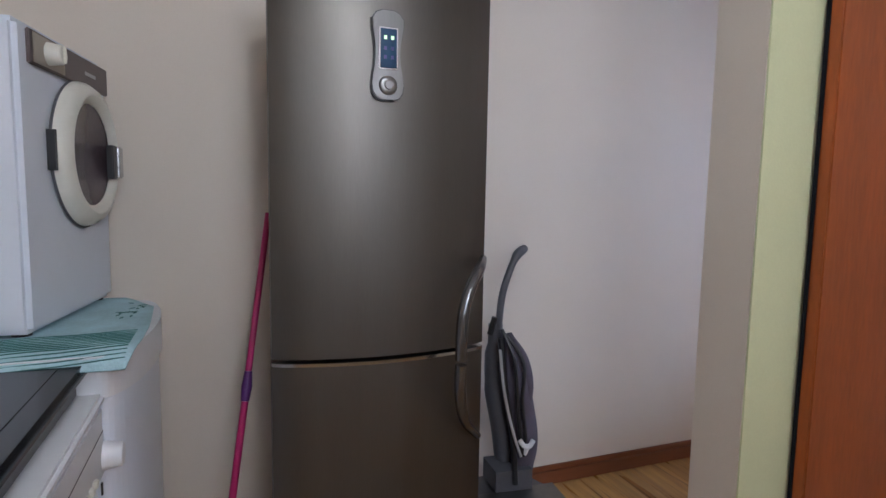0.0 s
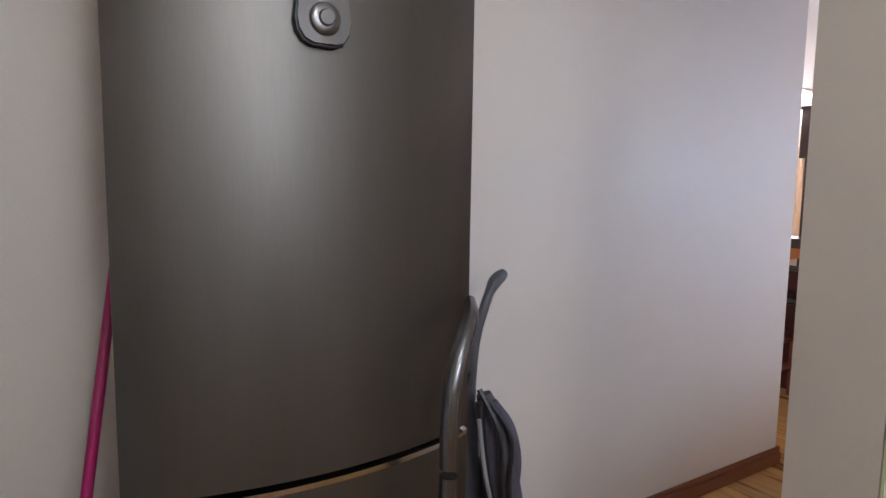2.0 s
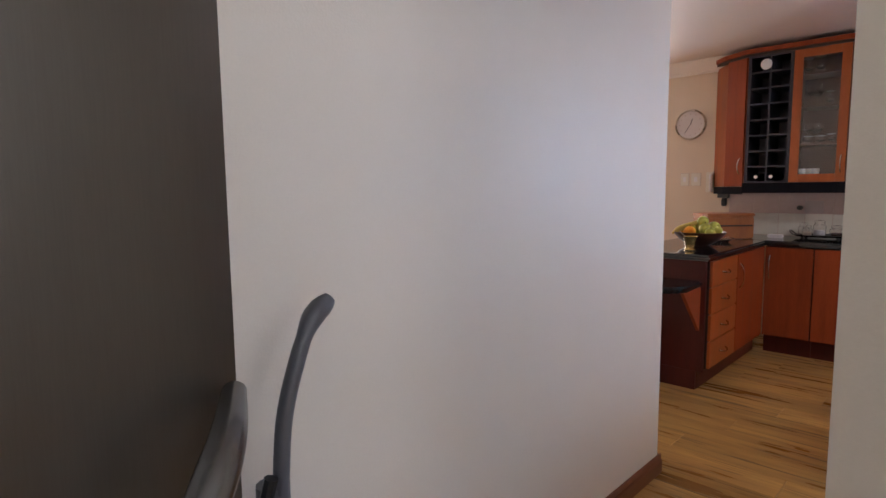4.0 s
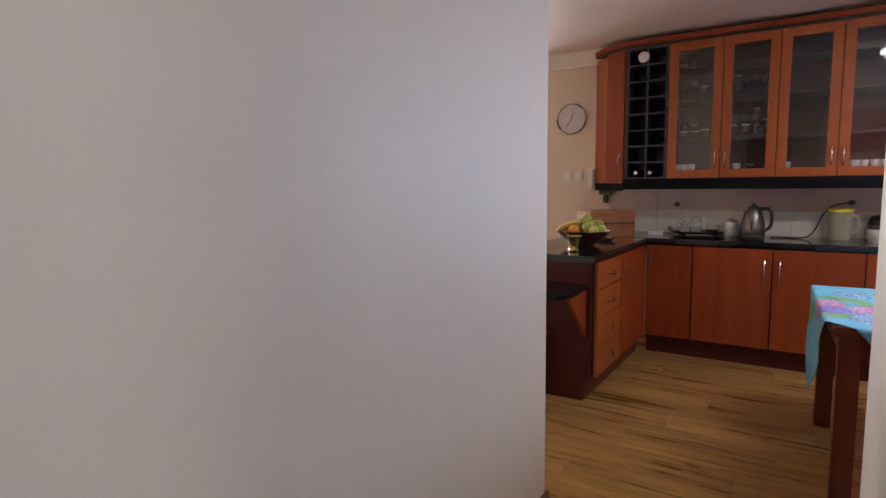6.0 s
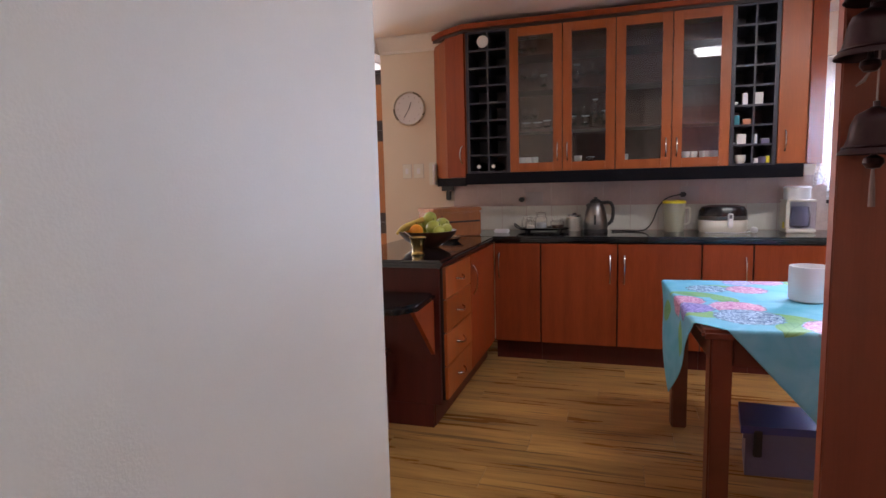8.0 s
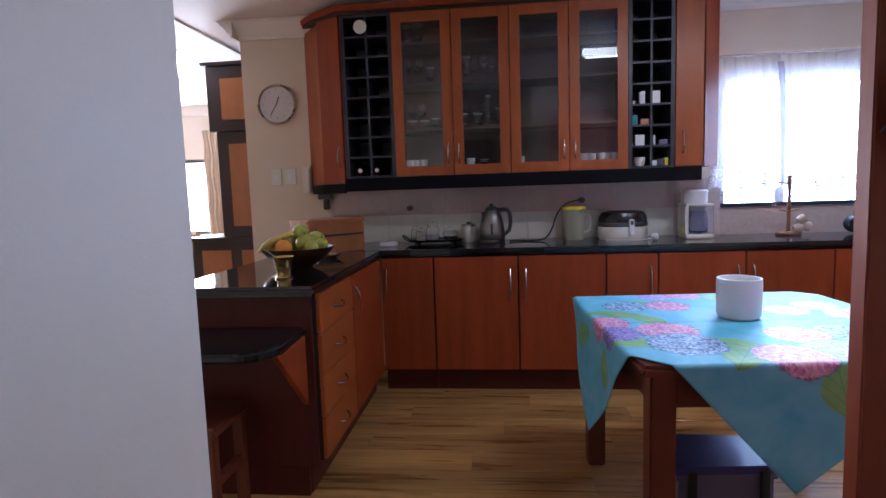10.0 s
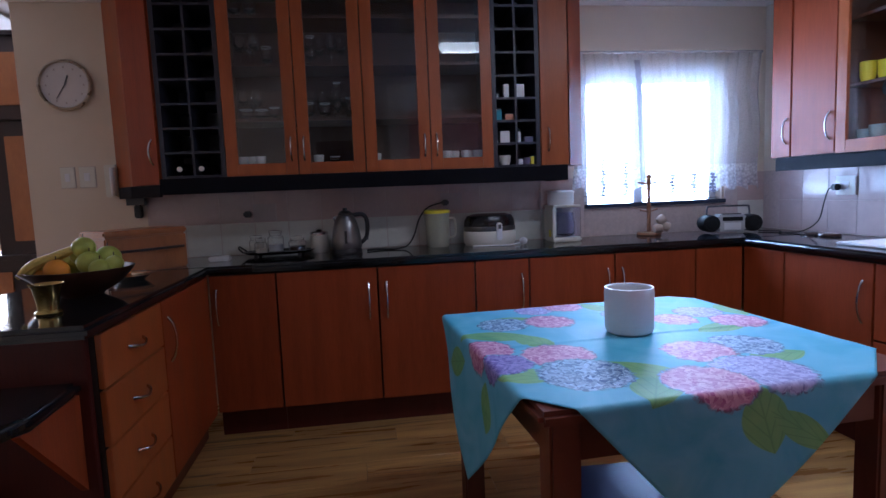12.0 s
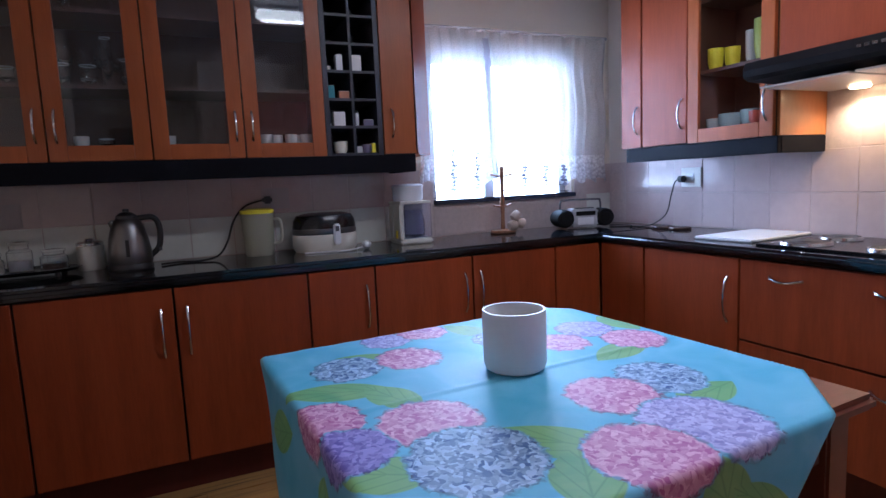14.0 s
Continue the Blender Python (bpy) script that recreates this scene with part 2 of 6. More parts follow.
FABRIC_GREY = material("grey_bag_fabric", (0.115, 0.10, 0.135), 0.9, var=0.15, scale=8, bump=0.25, fine=220)
MAT_BLUE = material("teal_mat", (0.46, 0.68, 0.74), 0.85, var=0.15, scale=9, bump=0.3, fine=120)
MAT_GREEN = material("dark_teal_print", (0.05, 0.17, 0.16), 0.85, var=0.1, bump=0.1)
BLACK_LID = material("black_glass_lid", (0.010, 0.010, 0.013), 0.22, var=0.1, bump=0.0)
BANANA = material("banana_skin", (0.62, 0.46, 0.10), 0.5, var=0.15, scale=20, bump=0.05)
ORANGE = material("orange_skin", (0.78, 0.30, 0.02), 0.45, var=0.06, scale=30, bump=0.2, fine=160)
PEAR = material("green_fruit_skin", (0.42, 0.46, 0.08), 0.42, var=0.12, scale=14, bump=0.04)
BOWL_WOOD = material("dark_bowl_wood", (0.06, 0.022, 0.012), 0.35, var=0.2, scale=12, bump=0.05)
MUG_WOOD = material("turned_wood", (0.30, 0.13, 0.06), 0.45, var=0.15, scale=12, stretch=(3, 3, 0.8), bump=0.05)
BELL = material("dark_bell_metal", (0.050, 0.014, 0.016), 0.3, 0.35, var=0.2, scale=12, bump=0.06)
STRING = material("pale_string", (0.5, 0.38, 0.36), 0.9, bump=0.1)
TASSEL = material("faded_thread", (0.30, 0.20, 0.19), 0.95, var=0.1, bump=0.1)
CHINA_BLUE = material("pale_blue_china", (0.45, 0.58, 0.60), 0.25, bump=0.0)
RED_CHINA = material("red_china", (0.45, 0.06, 0.03), 0.3, bump=0.0)
TEAL_CARD = material("teal_card", (0.03, 0.30, 0.38), 0.5, bump=0.0)
SALMON_CARD = material("salmon_card", (0.65, 0.28, 0.17), 0.6, bump=0.0)
BLUE_LID = material("dark_blue_plastic", (0.045, 0.05, 0.22), 0.35, var=0.06, bump=0.02)
CLEAR_BOX = material("milky_box_plastic", (0.15, 0.13, 0.22), 0.3, var=0.06, bump=0.01)
UPHOLSTERY = material("tan_upholstery", (0.42, 0.28, 0.19), 0.9, var=0.15, scale=15, bump=0.2, fine=120)
ENAMEL_WARM = material("hood_filter", (0.62, 0.58, 0.52), 0.35, 0.2, var=0.05, bump=0.02)
TUBE_LIGHT = glow("tube_glow", (1.0, 0.97, 0.93), 9.0)
BULB = glow("bulb_glow", (1.0, 0.96, 1.0), 60.0)
LAUNDRY_BULB = glow("laundry_bulb_glow", (0.97, 1.0, 0.97), 70.0)
WARM_BULB = glow("hood_bulb_glow", (1.0, 0.66, 0.32), 30.0)
CLOCK_FACE = material("clock_face", (0.66, 0.62, 0.62), 0.35, var=0.03, bump=0.0)
CLOCK_RIM = material("clock_rim", (0.52, 0.45, 0.36), 0.28, 0.7, var=0.05, bump=0.0)
SILL = material("dark_sill", (0.02, 0.028, 0.06), 0.25, bump=0.0)
DAYLIGHT = glow("daylight_backdrop", (0.93, 0.95, 1.0), 6.0)


def cloth_material():
    """Hydrangea print: flower heads and leaves on pale blue, in the cloth's own flat coordinates."""
    m = bpy.data.materials.new("hydrangea_print")
    m.use_nodes = True
    n, l = m.node_tree.nodes, m.node_tree.links
    b = n["Principled BSDF"]
    b.inputs["Roughness"].default_value = 0.55
    uv = n.new("ShaderNodeUVMap")
    uv.uv_map = "flat"
    wob = n.new("ShaderNodeTexNoise")
    wob.inputs["Scale"].default_value, wob.inputs["Detail"].default_value = 38, 2
    l.new(uv.outputs[0], wob.inputs[0])
    wv = n.new("ShaderNodeVectorMath")
    wv.operation = "MULTIPLY_ADD"
    wv.inputs[1].default_value = (0.035, 0.035, 0)
    l.new(wob.outputs["Color"], wv.inputs[0])
    l.new(uv.outputs[0], wv.inputs[2])
    off = n.new("ShaderNodeVectorMath")
    off.inputs[1].default_value = (-0.0175, -0.0175, 0)
    l.new(wv.outputs[0], off.inputs[0])
    p = off.outputs[0]
    petal = n.new("ShaderNodeTexVoronoi")
    petal.inputs["Scale"].default_value = 115
    l.new(p, petal.inputs[0])
    speck = n.new("ShaderNodeSeparateColor")
    l.new(petal.outputs["Color"], speck.inputs[0])
    wash = n.new("ShaderNodeTexNoise")
    wash.inputs["Scale"].default_value, wash.inputs["Detail"].default_value, wash.inputs["Distortion"].default_value = 6, 4, 1.2
    l.new(uv.outputs[0], wash.inputs[0])
    base = n.new("ShaderNodeMix")
    base.data_type = "RGBA"
    base.inputs[6].default_value, base.inputs[7].default_value = (0.008, 0.33, 0.54, 1), (0.27, 0.61, 0.80, 1)
    l.new(wash.outputs[0], base.inputs[0])
    color = base.outputs[2]

    def lay(cx, cy, rx, ry, turn, c0, c1, petals):
        nonlocal color
        mp = n.new("ShaderNodeMapping")
        mp.vector_type = "TEXTURE"
        mp.inputs["Location"].default_value = (cx, cy, 0)
        mp.inputs["Rotation"].default_value = (0, 0, radians(turn))
        mp.inputs["Scale"].default_value = (rx, ry, 1)
        l.new(p if petals else uv.outputs[0], mp.inputs[0])
        ln = n.new("ShaderNodeVectorMath")
        ln.operation = "LENGTH"
        flat = n.new("ShaderNodeVectorMath")
        flat.operation = "MULTIPLY"
        flat.inputs[1].default_value = (1, 1, 0)
        l.new(mp.outputs[0], flat.inputs[0])
        if petals:
            l.new(flat.outputs[0], ln.inputs[0])
            size = ln.outputs["Value"]
        else:
            # a pointed leaf: |y| + x squared
            sep, ab, sq = n.new("ShaderNodeSeparateXYZ"), n.new("ShaderNodeMath"), n.new("ShaderNodeMath")
            ab.operation, sq.operation = "ABSOLUTE", "MULTIPLY_ADD"
            l.new(flat.outputs[0], sep.inputs[0])
            l.new(sep.outputs[1], ab.inputs[0])
            l.new(sep.outputs[0], sq.inputs[0]), l.new(sep.outputs[0], sq.inputs[1])
            l.new(ab.outputs[0], sq.inputs[2])
            size = sq.outputs[0]
            vein = n.new("ShaderNodeMath")
            vein.operation, vein.inputs[1].default_value = "MULTIPLY_ADD", -1.1
            l.new(ab.outputs[0], vein.inputs[0]), l.new(sep.outputs[0], vein.inputs[2])
            rep = n.new("ShaderNodeMath")
            rep.operation, rep.inputs[1].default_value = "PINGPONG", 0.28
            l.new(vein.outputs[0], rep.inputs[0])
            rib = n.new("ShaderNodeMath")
            rib.operation = "MINIMUM"
            l.new(rep.outputs[0], rib.inputs[0]), l.new(ab.outputs[0], rib.inputs[1])
            line = n.new("ShaderNodeMapRange")
            line.inputs[1].default_value, line.inputs[2].default_value, line.inputs[3].default_value, line.inputs[4].default_value = 0.01, 0.06, 0.32, 0.0
            l.new(rib.outputs[0], line.inputs[0])
        less = n.new("ShaderNodeMapRange")
        less.inputs[1].default_value, less.inputs[2].default_value, less.inputs[3].default_value, less.inputs[4].default_value = 0.97, 1.03, 1, 0
        l.new(size, less.inputs[0])
        own = n.new("ShaderNodeMix")
        own.data_type = "RGBA"
        own.inputs[6].default_value, own.inputs[7].default_value = (*c0, 1), (*c1, 1)
        l.new(speck.outputs[0] if petals else wash.outputs[0], own.inputs[0])
        face = own.outputs[2]
        if not petals:
            veined = n.new("ShaderNodeMix")
            veined.data_type = "RGBA"
            veined.inputs[7].default_value = (0.03, 0.15, 0.07, 1)
            l.new(line.outputs[0], veined.inputs[0])
            l.new(face, veined.inputs[6])
            face = veined.outputs[2]
        mix = n.new("ShaderNodeMix")
        mix.data_type = "RGBA"
        l.new(less.outputs[0], mix.inputs[0])
        l.new(color, mix.inputs[6])
        l.new(face, mix.inputs[7])
        color = mix.outputs[2]

    leaf = ((0.05, 0.27, 0.13), (0.34, 0.58, 0.20))
    for cx, cy, rx, ry, turn in ((4.42, 1.42, .13, .055, 70), (4.33, 1.32, .10, .05, 20), (4.02, 1.44, .085, .06, 60), (3.97, 1.13, .15, .06, 40), (3.86, 1.17, .10, .06, -30), (4.01, 0.74, .10, .05, 100),
                                 (4.33, 0.68, .12, .05, 110), (4.72, 0.93, .12, .05, 20), (4.62, 1.28, .10, .04, 60), (3.73, 0.93, .09, .06, 20), (3.70, 0.83, .10, .035, 60), (4.5, 1.62, .10, .05, 20), (4.2, 1.66, .09, .05, 80), (4.55, .50, .1, .05, 0)):
        lay(cx, cy, rx, ry, turn, *leaf, False)
    pink, blue = ((0.40, 0.09, 0.29), (0.76, 0.46, 0.64)), ((0.018, 0.085, 0.28), (0.46, 0.64, 0.86))
    lilac, violet = ((0.22, 0.20, 0.52), (0.56, 0.55, 0.84)), ((0.10, 0.07, 0.38), (0.36, 0.31, 0.70))
    for cx, cy, r, c in ((4.57, 1.36, .085, blue), (4.57, 1.19, .085, pink), (4.76, 1.19, .07, lilac), (4.79, 1.06, .075, pink), (4.55, 0.63, .08, lilac), (4.47, 0.77, .075, pink), (4.39, 0.58, .085, pink),
                         (4.28, 1.49, .085, pink), (4.17, 1.30, .10, pink), (4.13, 1.47, .08, violet), (4.00, 1.29, .115, blue), (4.13, 0.75, .095, blue), (4.10, 0.91, .095, pink), (3.91, 0.86, .115, lilac),
                         (3.87, 1.03, .105, pink), (4.6, .9, .07, blue)):
        lay(cx, cy, r * 1.12, r * 1.07, 0, tuple(v * 0.35 for v in c[0]), (0.20, 0.48, 0.72), True)
        lay(cx, cy, r * 1.05, r, 0, *c, True)
    l.new(color, b.inputs["Base Color"])
    weave = n.new("ShaderNodeTexNoise")
    weave.inputs["Scale"].default_value = 400
    l.new(uv.outputs[0], weave.inputs[0])
    bp = n.new("ShaderNodeBump")
    bp.inputs["Strength"].default_value = 0.08
    l.new(weave.outputs[0], bp.inputs["Height"])
    l.new(bp.outputs[0], b.inputs["Normal"])
    return m


PRINT = cloth_material()

# ---- mesh helpers ----
ORIGIN = {}


def thing(name, loc, label, category, group="", kind=""):
    ob = new(name)
    ob.location = loc
    ob.empty_display_size = 0.05
    ORIGIN[ob] = Vector(loc)
    return tagged(ob, label, category, group, kind)


def part(name, bm, mat, parent=None, label="", smooth=False, bevel=0.0):
    """Links a bmesh, built in world coordinates, as one mesh object under a thing or part."""
    if bevel:
        bmesh.ops.bevel(bm, geom=[e for e in bm.edges if e.calc_face_angle(0) > 0.6], offset=bevel, segments=2, affect="EDGES", clamp_overlap=True)
    bmesh.ops.recalc_face_normals(bm, faces=bm.faces)
    me = bpy.data.meshes.new(name)
    base = ORIGIN.get(parent, Vector((0, 0, 0)))
    bm.transform(Matrix.Translation(-base))
    if smooth:
        for f in bm.faces:
            f.smooth = True
        for e in bm.edges:
            e.smooth = e.calc_face_angle(0) < 0.7
    bm.to_mesh(me)
    bm.free()
    me.materials.append(mat)
    ob = new(name, me)
    if parent:
        ob.parent = parent
        ORIGIN[ob] = base
    if label:
        ob["label"] = label
    return ob


def setting(name, bm, mat, label, category, bevel=0.0, smooth=False):
    return tagged(part(name, bm, mat, None, "", smooth, bevel), label, category, kind="structure")


def box(*spans, bm=None):
    """Axis-aligned boxes: each span is x0, x1, y0, y1, z0, z1."""
    bm = bm or bmesh.new()
    for x0, x1, y0, y1, z0, z1 in spans:
        m = Matrix.Translation(((x0 + x1) / 2, (y0 + y1) / 2, (z0 + z1) / 2)) @ Matrix.Diagonal((abs(x1 - x0), abs(y1 - y0), abs(z1 - z0), 1))
        bmesh.ops.create_cube(bm, size=1, matrix=m)
    return bm


def prism(points, z0, z1, bm=None):
    """A polygon in plan, drawn up from z0 to z1."""
    bm = bm or bmesh.new()
    low, high = [bm.verts.new((x, y, z0)) for x, y in points], [bm.verts.new((x, y, z1)) for x, y in points]
    bm.faces.new(low), bm.faces.new(high)
    for i in range(len(points)):
        j = (i + 1) % len(points)
        bm.faces.new((low[i], low[j], high[j], high[i]))
    return bm


def lathe(profile, at, seg=24, bm=None, tilt=None):
    """Turns (radius, height) pairs round an upright axis at a point."""
    bm = bm or bmesh.new()
    rings = []
    m = Matrix.Translation(at) @ (tilt or Matrix())
    for r, z in profile:
        if r < 1e-5:
            rings.append([bm.verts.new(m @ Vector((0, 0, z)))])
        else:
            rings.append([bm.verts.new(m @ Vector((r * math.cos(2 * math.pi * k / seg), r * math.sin(2 * math.pi * k / seg), z))) for k in range(seg)])
    for a, b in zip(rings, rings[1:]):
        for k in range(seg):
            k2 = (k + 1) % seg
            if len(a) > 1 and len(b) > 1:
                bm.faces.new((a[k], a[k2], b[k2], b[k]))
            elif len(b) > 1:
                bm.faces.new((a[0], b[k2], b[k]))
            elif len(a) > 1:
                bm.faces.new((a[k], a[k2], b[0]))
    return bm


def tube(points, radius, seg=8, bm=None, flat=1.0):
    """A round bar along points; radius may be one number or one for each point."""
    bm = bm or bmesh.new()
    pts = [Vector(p) for p in points]
    rad = radius if isinstance(radius, (list, tuple)) else [radius] * len(pts)
    rings = []
    side = None
    for i, p in enumerate(pts):
        d = (pts[min(i + 1, len(pts) - 1)] - pts[max(i - 1, 0)]).normalized()
        if side is None:
            side = d.orthogonal().normalized()
        side = (side - d * side.dot(d)).normalized()
        up = d.cross(side)
        rings.append([bm.verts.new(p + rad[i] * (side * math.cos(2 * math.pi * k / seg) + up * math.sin(2 * math.pi * k / seg) * flat)) for k in range(seg)])
    for a, b in zip(rings, rings[1:]):
        for k in range(seg):
            k2 = (k + 1) % seg
            bm.faces.new((a[k], a[k2], b[k2], b[k]))
    bm.faces.new(rings[0]), bm.faces.new(rings[-1])
    return bm


def curve_points(points, steps=6):
    """Catmull-Rom points through the given ones."""
    p = [Vector(v) for v in points]
    p = [2 * p[0] - p[1], *p, 2 * p[-1] - p[-2]]
    out = []
    for i in range(1, len(p) - 2):
        for s in range(steps):
            t = s / steps
            a, b, c, d = p[i - 1], p[i], p[i + 1], p[i + 2]
            out.append(0.5 * (2 * b + (c - a) * t + (2 * a - 5 * b + 4 * c - d) * t * t + (3 * b - a - 3 * c + d) * t ** 3))
    return [*out, p[-2]]


def ball(at, r, squash=(1, 1, 1), bm=None, seg=16, m=None):
    bm = bm or bmesh.new()
    bmesh.ops.create_uvsphere(bm, u_segments=seg, v_segments=max(6, seg // 2 + 2), radius=r, matrix=Matrix.Translation(at) @ (m or Matrix()) @ Matrix.Diagonal((*squash, 1)))
    return bm


def rounded(bm, r):
    """Rounds the long upper and lower edges of a slab."""
    flat = [e for e in bm.edges if abs(e.verts[0].co.z - e.verts[1].co.z) < 1e-6]
    bmesh.ops.bevel(bm, geom=flat, offset=r, segments=5, affect="EDGES", clamp_overlap=True)
    return bm


def turned(bm, m):
    """Moves a bmesh by a matrix and hands it on."""
    bm.transform(m)
    return bm


def spans(at, u0, u1, w0, w1, z0, z1):
    """A span for box() in a cabinet run: u along the run, w outwards from its front, z up."""
    (x0, y0, _), (x1, y1, _) = at(u0, w0, 0), at(u1, w1, 0)
    return (min(x0, x1), max(x0, x1), min(y0, y1), max(y0, y1), z0, z1)


def far_base(u, w, z):
    return (5.623 - w, u, z)


def far_upper(u, w, z):
    return (5.827 - w, u, z)


def peninsula(u, w, z):
    return (u, 2.628 - w, z)


def side_base(u, w, z):
    return (u, -0.335 + w, z)


def side_upper(u, w, z):
    return (u, -0.562 + w, z)

# ---- structure ----
CZ = 2.47
setting("floor", box((-1.2, 9.9, -1.6, 8.5, -0.12, -0.008)), SEAM, "dark seams under wood laminate floor", "floor")
setting("ceiling", box((-1.2, 9.9, -1.6, 8.5, CZ, CZ + 0.12)), CEIL, "plain pinkish white plaster ceiling", "ceiling")
setting("wall_hall", box((-1.05, 3.155, 2.412, 2.56, 0, CZ)), PAINT, "smooth off-white wall along the passage", "wall", bevel=0.006)
setting("wall_partition", prism([(1.408, 1.325), (2.335, 1.325), (2.335, 1.466), (1.408, 1.494)], 0, CZ), PAINT, "off-white partition end beside the opening", "wall", bevel=0.005)
setting("wall_partition_back", box((1.409, 2.30, 1.317, 1.3225, 0, CZ)), YELLOW, "yellow-green painted side of the partition", "wall")
setting("wall_west", box((-1.2, -1.05, -1.6, 2.56, 0, CZ)), PAINT, "off-white laundry wall", "wall")
setting("wall_south_laundry", box((-1.05, 0.02, -1.35, -1.2, 0, CZ), (1.08, 2.3, -1.35, -1.2, 0, CZ), (0.02, 1.08, -1.35, -1.2, 0, 1.75), (0.02, 1.08, -1.35, -1.2, 2.27, CZ)), PAINT, "off-white laundry wall with a window opening", "wall")
setting("wall_between", box((2.3, 2.40, -1.35, 1.325, 0, CZ)), PAINT, "off-white wall between laundry and kitchen", "wall")
setting("wall_south", box((2.40, 6.31, -1.02, -0.87, 0, CZ)), PAINT, "off-white kitchen wall behind the hob", "wall")
WX = 6.165
setting("wall_east", box((WX, WX + 0.16, -0.87, -0.56, 0, CZ), (WX, WX + 0.16, 0.405, 3.675, 0, CZ), (WX, WX + 0.16, -0.56, 0.405, 0, 1.085), (WX, WX + 0.16, -0.56, 0.405, 1.93, CZ)), CREAM, "cream kitchen wall with a window opening", "wall")
setting("wall_lounge_east", box((9.5, 9.65, 3.2, 5.77, 0, CZ), (9.5, 9.65, 6.54, 7.08, 0, CZ), (9.5, 9.65, 8.1, 8.3, 0, CZ), (9.5, 9.65, 5.77, 6.54, 0, 0.77), (9.5, 9.65, 5.77, 6.54, 1.78, CZ), (9.5, 9.65, 7.08, 8.1, 0, 0.77), (9.5, 9.65, 7.08, 8.1, 1.78, CZ)), PAINT, "white lounge wall with two windows", "wall")
setting("wall_lounge_south", box((6.325, 9.5, 3.05, 3.2, 0, CZ)), PAINT, "white lounge wall", "wall")
setting("wall_lounge_north", box((2.0, 9.5, 8.15, 8.3, 0, CZ)), PAINT, "white lounge wall", "wall")
setting("wall_lounge_west", box((1.85, 2.0, 2.56, 8.15, 0, CZ)), PAINT, "white dining wall", "wall")


def cornice(name, x0, y0, x1, y1, nx, ny):
    """Cove moulding along a wall's top; n points into the room."""
    prof = [(0, -0.115), (0.012, -0.115), (0.018, -0.095), (0.035, -0.085), (0.06, -0.05), (0.085, -0.03), (0.095, -0.012), (0.11, -0.010), (0.11, -0.001), (0, -0.001)]
    bm = bmesh.new()
    rings = []
    for x, y in ((x0, y0), (x1, y1)):
        rings.append([bm.verts.new((x + nx * d, y + ny * d, CZ + h)) for d, h in prof])
    for i in range(len(prof)):
        j = (i + 1) % len(prof)
        bm.faces.new((rings[0][i], rings[0][j], rings[1][j], rings[1][i]))
    bm.faces.new(rings[0]), bm.faces.new(rings[1])
    setting(name, bm, CORNICE, "white moulded plaster cornice", "cornice", smooth=True)


cornice("trim_cornice_east", WX - 0.001, -0.87, WX - 0.001, 3.675, -1, 0)
cornice("trim_cornice_end", WX - 0.11, 3.676, WX + 0.2, 3.676, 0, 1)
cornice("trim_cornice_south", 2.40, -0.869, WX, -0.869, 0, 1)
cornice("trim_cornice_lounge", 9.499, 3.2, 9.499, 8.15, -1, 0)


def baseboard(name, x0, x1, y, out):
    bm = box((x0, x1, min(y, y + out * 0.016), max(y, y + out * 0.016), 0, 0.065), (x0, x1, min(y, y + out * 0.010), max(y, y + out * 0.010), 0.065, 0.092))
    setting(name, bm, SKIRT, "varnished brown wooden baseboard", "baseboard", bevel=0.003)


baseboard("baseboard_hall", 0.92, 3.173, 2.4115, -1)
setting("baseboard_end", box((3.156, 3.172, 2.4115, 2.56, 0, 0.065), (3.156, 3.166, 2.4115, 2.56, 0.065, 0.092)), SKIRT, "varnished brown wooden baseboard round the wall end", "baseboard", bevel=0.003)
setting("trim_ceiling_strip", box((2.0, 9.4, 4.02, 4.05, CZ - 0.012, CZ - 0.001), (7.2, 7.23, 3.2, 8.1, CZ - 0.012, CZ - 0.001)), CEIL, "thin joint strip on the ceiling boards", "trim")
setting("backdrop", box((11.2, 11.22, -4, 12, -1, 6)), DAYLIGHT, "bright overcast daylight outside", "backdrop")
setting("backdrop_south", box((-3, 4, -3.42, -3.4, -1, 6)), DAYLIGHT, "bright daylight outside the laundry", "backdrop")


def handle(at, u, z0, z1, parent, across=False, bow=0.028):
    """Slim bow handle on a door (upright) or a drawer (across: z0 is the height, z1 half the length)."""
    pts = []
    for k in range(9):
        s = k / 8
        w = 0.018 + bow * math.sin(math.pi * s) ** 0.6
        pts.append(at(u + (2 * s - 1) * z1, w, z0 - 0.012 * math.sin(math.pi * s)) if across else at(u, w, z0 + (z1 - z0) * s))
    return part("handle", tube(pts, [0.006, 0.0055, 0.0048, 0.0046, 0.0046, 0.0046, 0.0048, 0.0055, 0.006], 8), CHROME, parent, "slim chrome bow handle", smooth=True)


def front(at, u0, u1, z0, z1, parent, mat, name="door"):
    return part(name, box(spans(at, min(u0, u1) + 0.0042, max(u0, u1) - 0.0042, 0.0, 0.018, z0 + 0.0038, z1 - 0.0038)), mat, parent, bevel=0.002)


